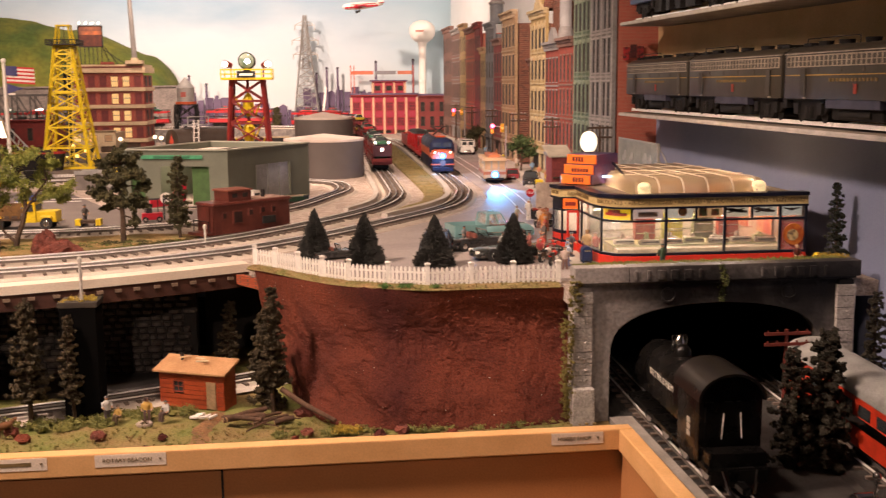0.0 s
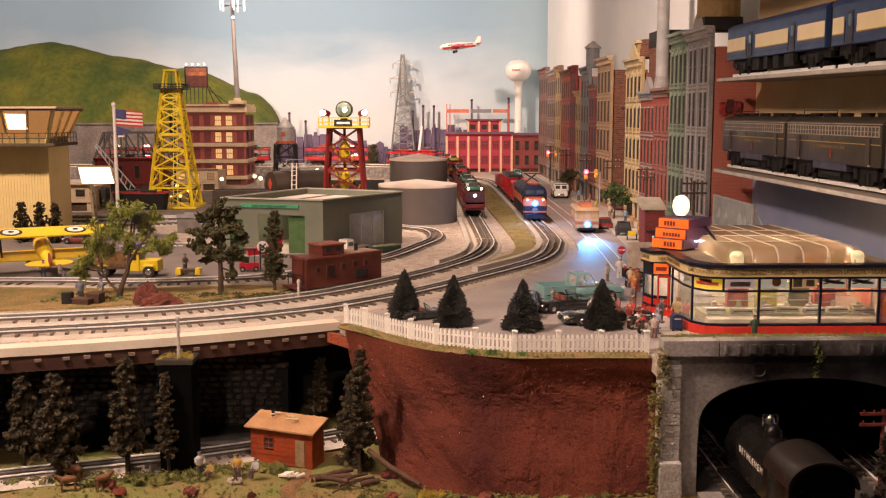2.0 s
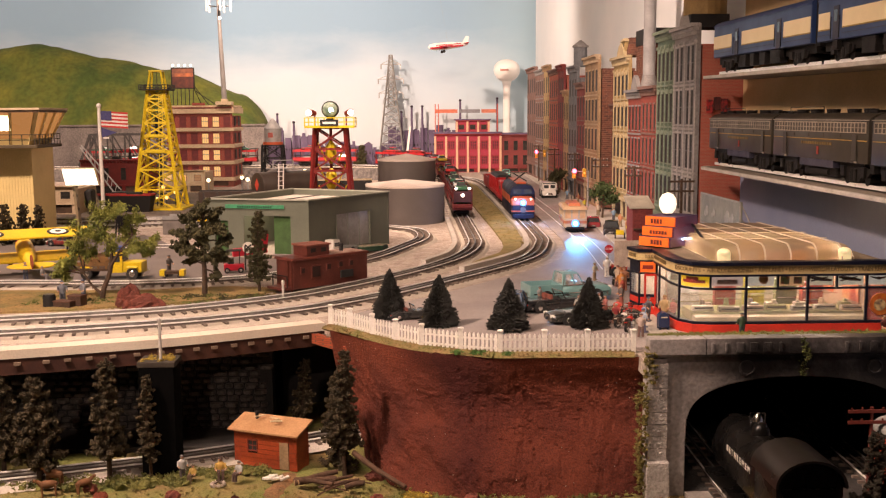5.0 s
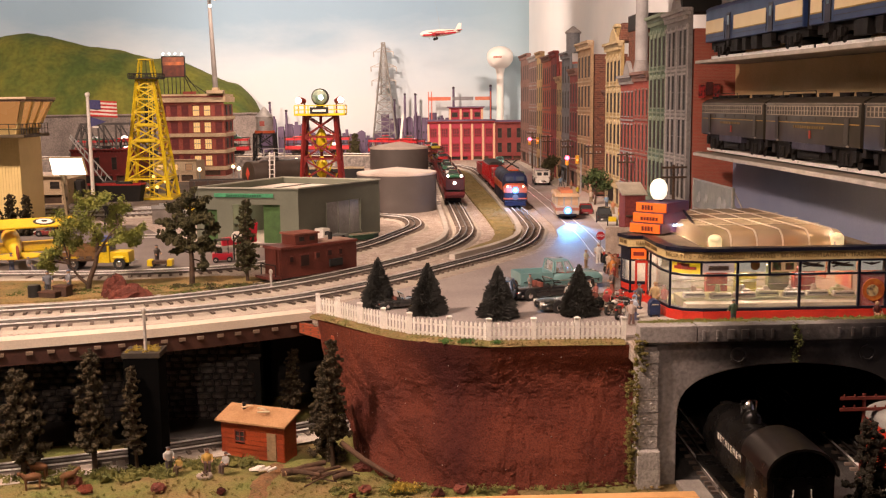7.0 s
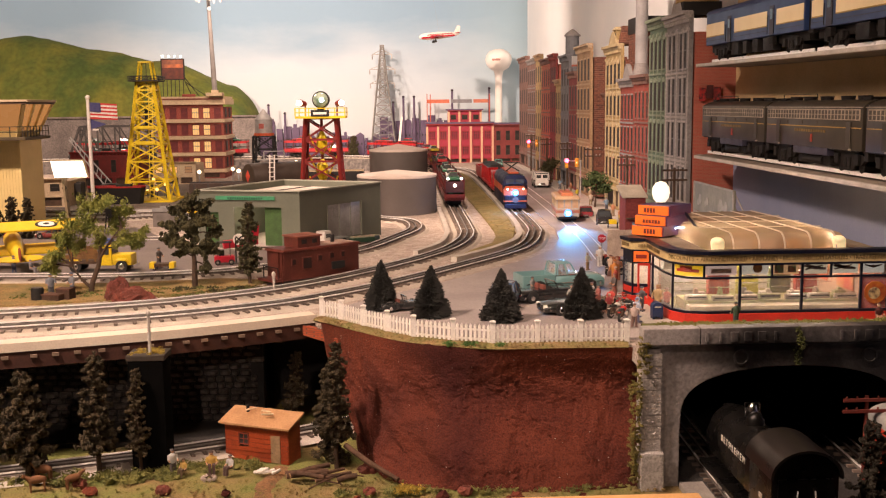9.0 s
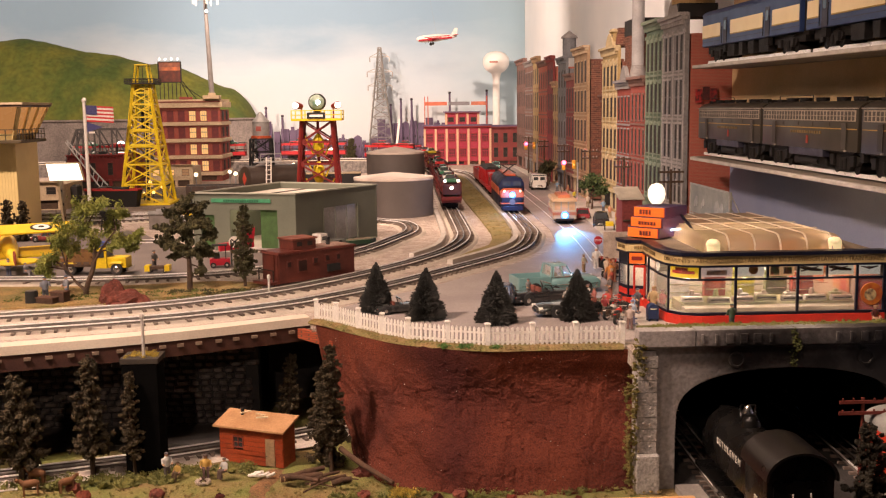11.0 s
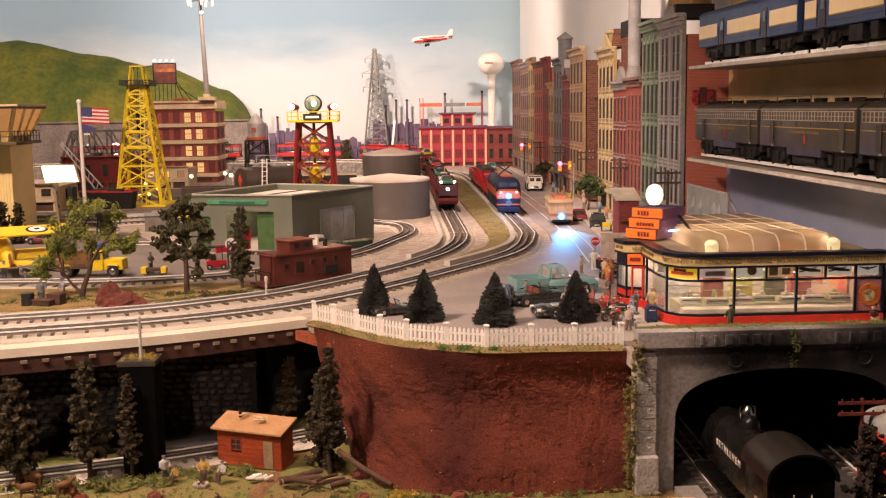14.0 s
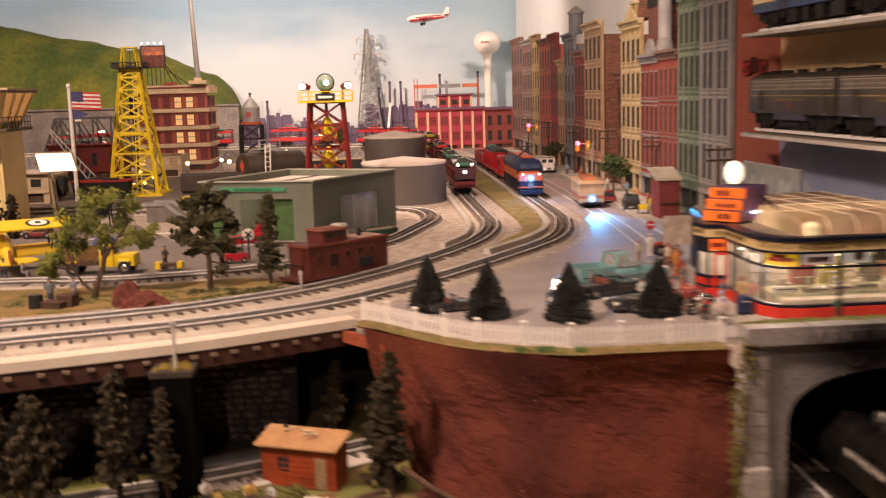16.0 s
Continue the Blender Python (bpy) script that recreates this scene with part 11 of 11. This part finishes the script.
# ---------------------------------------------------------------- auto carriers on the track by the median
RACK_RED = mat("carrier_red", (0.13, 0.011, 0.010), None, 20, 0.5, bump=0.02)
toy_cols = [(0.03, 0.12, 0.06), (0.45, 0.03, 0.03), (0.55, 0.55, 0.52), (0.04, 0.14, 0.08), (0.45, 0.35, 0.03)]
toy_paints = [paint(c) for c in toy_cols]


FAR_RED = mat("bright_carrier_red", (0.42, 0.02, 0.025), None, 20, 0.5, bump=0.02)


def auto_carrier(m, first, tail=False):
    L = .34
    t = thing("auto_carrier", m, "red two-deck auto carrier wagon loaded with model cars", "rail car", "auto carrier train")
    flat_base(t, L, RACK_RED)
    part("upper_deck", M().box(0, L / 2, .072, .058, L, .003), RACK_RED, t)
    for i in range(8):
        for s in (-1, 1):
            part("rack_post", M().beam((s * .030, .006 + i * (L - .012) / 7, .026), (s * .030, .006 + i * (L - .012) / 7, .086), .004), RACK_RED, t)
    for s in (-1, 1):
        for z in (.050, .086):
            part("rack_rail", M().beam((s * .0305, 0, z), (s * .0305, L, z), .003), BLACK, t)
    for s in (-1, 1):
        part("side_panel", M().box(s * .0318, L / 2, .024, .0016, L * .98, .016), FAR_RED if first > 14 else RACK_RED, t)
        part("deck_panel", M().box(s * .0312, L / 2, .070, .0016, L * .98, .010), FAR_RED if first > 14 else RACK_RED, t)
    if tail:
        part("tail_board", M().box(0, -.002, .044, .056, .003, .034), cloth((0.05, 0.012, 0.02)), t)
        part("buffer_beam", M().box(0, -.004, .026, .058, .006, .012), RACK_RED, t, bevel=0.001)
        for q in (-.021, .021):
            part("tail_lamp", M().ball(q, -.006, .088, .0045, 8), mat("tail_lamp", (1, .9, .8), emit=(1.0, .9, .75), power=5.0), t)
        part("centre_lamp", M().ball(0, -.006, .066, .0055, 8), mat("centre_lamp", (1, .9, .8), emit=(1.0, .85, .7), power=7.0), t)
    return t


def toy_car(m, p):
    t = thing("toy_car", m, "small glossy model car riding on the auto carrier", "model car", "cars on the carriers")
    g = M().prism([(-.048, .004), (.048, .004), (.050, .010), (.044, .014), (.018, .016), (-.036, .0165), (-.048, .013)], -.019, .019)
    g.v = [(zz, x, y) for x, y, zz in g.v]
    part("body", g, p, t, bevel=0.0015, smooth=True)
    part("cabin", M().box(0, -.008, .0155, .032, .046, .011, taper=.72), CAR_GLASS, t)
    part("roof", M().box(0, -.008, .0262, .025, .032, .0022, taper=.85), p, t, bevel=0.0004)
    for x in (-.017, .017):
        for y in (-.030, .030):
            part("wheel", M().cyl((x - .002, y, .006), (x + .002, y, .006), .006, 12), TYRE, t)
    return t


path2 = smooth_path(TRACK2, 0.01)
start = min(range(len(path2)), key=lambda i: (path2[i] - Vector((0.16, 3.27, 0))).length)
c = 0
for q in range(8):
    a, b = path2[min(start + q * 36, len(path2) - 1)], path2[min(start + q * 36 + 34, len(path2) - 1)]
    ang = math.degrees(math.atan2(b.y - a.y, b.x - a.x)) - 90
    lift = 0.0
    m = pose(a.x, a.y, ZR0 + (a.z + b.z) / 2, 0, 0, ang)
    auto_carrier(m, c, q == 0)
    for deck_z in (.0285, .0755):
        for yy in (.09, .25):
            toy_car(m @ pose(0, yy, deck_z), toy_paints[1] if q in (4, 5) and deck_z > .05 else toy_paints[(c * 2 + (1 if deck_z > .05 else 0)) % 5])
            c += 1

# ---------------------------------------------------------------- trolley
TR_CREAM = mat("trolley_cream", (0.42, 0.33, 0.22), None, 20, 0.4)
TR_ORANGE = mat("trolley_orange", (0.36, 0.12, 0.05), None, 20, 0.4)
tr = thing("trolley_car", pose(0.452, 2.84, 0.006, 0, 0, -4), "cream and orange street trolley with a glaring headlamp", "trolley")
part("body", M().box(0, .09, .012, .064, .18, .026), TR_CREAM, tr, bevel=0.003)
part("orange_band", M().box(0, .09, .024, .0655, .181, .008), TR_ORANGE, tr)
part("window_band", M().box(0, .09, .038, .060, .176, .024), mat("warm_trolley_windows", (0.35, 0.2, 0.1), (0.2, 0.1, 0.05), 30, 0.2, emit=(1.0, .55, .25), power=.25), tr)
for i in range(9):
    for s in (-1, 1):
        part("window_post", M().box(s * .0305, .006 + i * .021, .038, .002, .004, .025), TR_CREAM, tr)
for x in (-.030, -.010, .010, .030):
    part("window_post", M().box(x, .0025, .038, .004, .002, .025), TR_CREAM, tr)
part("roof", M().box(0, .09, .062, .070, .19, .008, taper=.88), mat("tan_trolley_roof", (0.40, 0.27, 0.16), None, 20, .6), tr, bevel=0.002)
part("clerestory", M().box(0, .09, .070, .034, .13, .008, taper=.9), TR_ORANGE, tr, bevel=0.001)
part("trolley_pole", M().cyl((0, .11, .078), (0, .22, .125), .0012, 6), BLACK, tr)
head_lamp = part("headlamp", M().cyl((0, -.005, .024), (0, .001, .024), .011, 16), HEAD_BLUE, tr, "glaring blue-white headlamp")
part("bulb", M().ball(0, -.0045, .024, .0065, 12, sz=1.0), HEAD_CORE, head_lamp, smooth=True)
part("skirt", M().box(0, .09, .003, .050, .15, .010), UNDER, tr)
part("bumper", M().box(0, -.003, .010, .050, .005, .005), UNDER, tr)
glow("trolley_light", (0.452, 2.775, 0.030), 0.085, (0.06, 0.34, 1.0), 0.008)
beam_lamp = spot((0.452, 2.828, 0.034), (0.43, 2.30, 0.0), 14.0, 36, 0.006, (0.10, 0.46, 1.0), 1.0)
beam_lamp.name = "trolley_beam"
rails = thing("street_rails", None, "thin tram rails set in the asphalt", "tram rails", kind="structure")
for o in (-.016, .016):
    pth = [(0.415, 2.15), (0.440, 2.5), (0.452, 2.85), (0.470, 3.6), (0.485, 4.6), (0.49, 5.6)]
    part("rail", M().sweep([p + Vector((0, 0, .004)) for p in smooth_path(pth, .03)], [(o - .0014, 0), (o - .0014, .0008), (o + .0014, .0008), (o + .0014, 0)]), RAIL, rails)

# ---------------------------------------------------------------- street furniture
LAMP_RED = mat("red_signal_glow", (1, .3, .3), emit=(1.0, 0.07, 0.20), power=3.2)
LAMP_AMBER = mat("amber_signal_glow", (1, .7, .2), emit=(1.0, 0.40, 0.05), power=0.5)
YELLOW_BOX = mat("yellow_signal_box", (0.55, 0.38, 0.03), None, 30, .5)
for y, x, z in ((3.62, 0.622, 0.128), (4.62, 0.612, 0.160)):
    sg = thing("traffic_signal", pose(x, y, 0.006), "traffic signal arm with a glowing red lamp", "traffic light", "traffic signals")
    part("pole", M().cyl((0, 0, 0), (0, 0, z), .003, 8), GALV, sg)
    part("arm", M().beam((0, 0, z - .004), (-.050, 0, z), .003), GALV, sg)
    hd = part("signal_head", M().box(-.050, 0, z - .026, .012, .012, .034), YELLOW_BOX, sg, bevel=0.001)
    part("red_lamp", M().ball(-.050, -.007, z, .0085, 10), LAMP_RED, hd, smooth=True)
    h2 = part("signal_head", M().box(-.014, 0, z - .022, .012, .012, .030), YELLOW_BOX, sg, bevel=0.001)
    part("amber_lamp", M().ball(-.014, -.007, z - .008, .004, 8), LAMP_AMBER, h2)
    glow("signal_light", (x - .050, y - .02, z + .006), 0.20, (1.0, 0.08, 0.2), 0.006)
for i, y in enumerate((2.30, 2.90, 3.42, 3.95, 4.5, 5.05)):
    tp = thing("telegraph_pole", pose(0.604 if i == 0 else 0.628, y, 0.006), "brown wooden telegraph pole with crossarms", "telegraph pole", "street telegraph poles")
    part("pole", M().cyl((0, 0, 0), (0, 0, .180), .0038, 8, .003), BARK, tp)
    for z in (.150, .172):
        ar = part("crossarm", M().box(0, -.004, z, .056, .003, .0045), BARK, tp)
        for q in (-.022, -.010, .010, .022):
            part("insulator", M().cyl((q, -.004, z + .0045), (q, -.004, z + .009), .0014, 6), GALV, ar)
sl = thing("market_stall", pose(0.575, 2.56, 0.008), "dark red kiosk with a pale awning on the pavement", "kiosk")
part("booth", M().box(0, .03, 0, .050, .07, .088), MAROON, sl, bevel=0.001)
part("awning", M().add([(-.034, -.010, .088), (.030, -.010, .088), (.030, .07, .112), (-.034, .07, .112), (-.034, -.010, .091), (.030, -.010, .091), (.030, .07, .115), (-.034, .07, .115)], [(3, 2, 1, 0), (4, 5, 6, 7), (0, 1, 5, 4), (1, 2, 6, 5), (2, 3, 7, 6), (3, 0, 4, 7)]), mat("pale_awning", (0.5, 0.45, 0.36), None, 20, .8), sl)
part("counter", M().box(0, -.008, .035, .046, .012, .003), BARK, sl)
broad_tree(0.598, 3.22, 0.006, 0.130, 0.075, 15, mat("street_tree_green", (0.075, 0.11, 0.035), (0.045, 0.07, 0.022), 60, .9), 22, "small green street tree on the pavement", 0.010, 0.004)
broad_tree(0.600, 4.20, 0.006, 0.120, 0.07, 16, DEEP_OLIVE, 18, "dark street tree on the pavement", 0.011, 0.004)
fb = thing("street_barrow", pose(0.540, 2.66, 0.008, 0, 0, 80), "yellow hand barrow at the kerb", "barrow")
part("tray", M().box(0, 0, .012, .03, .02, .010), YEL, fb, bevel=0.001)
for s in (-1, 1):
    wheel(fb, .0, s * .012, .008, .003)

# ---------------------------------------------------------------- tracks
railway_track(TRACK1, 0.0, BALLAST, 0.062, "three-rail track on ballast curving from the bridge up the street", 110)
railway_track(TRACK2, 0.0, BALLAST, 0.062, "three-rail track on ballast curving beside the median", 110)
railway_track(TRACK3, 0.0, BALLAST, 0.062, "three-rail siding track round the shed", 60)
railway_track(TRACK4, -0.186, mat("shaded_roadbed", (0.56, 0.50, 0.43), (0.48, 0.43, 0.37), 20, 0.9, bump=0.4, stain=0.3), 0.075, "three-rail lower track passing under the bridge", 40)
railway_track(TRACK5, -0.186, BLACK_BALLAST, 0.070, "three-rail track into the stone tunnel portal", 50)
railway_track(TRACK6, -0.186, BLACK_BALLAST, 0.085, "second three-rail track into the stone tunnel portal", 0)
railway_track(TRACK7, 0.0, BALLAST, 0.066, "three-rail yard track behind the apron", 0)
railway_track(TRACK8, 0.0, BALLAST, 0.066, "three-rail stub track in the yard", 0)
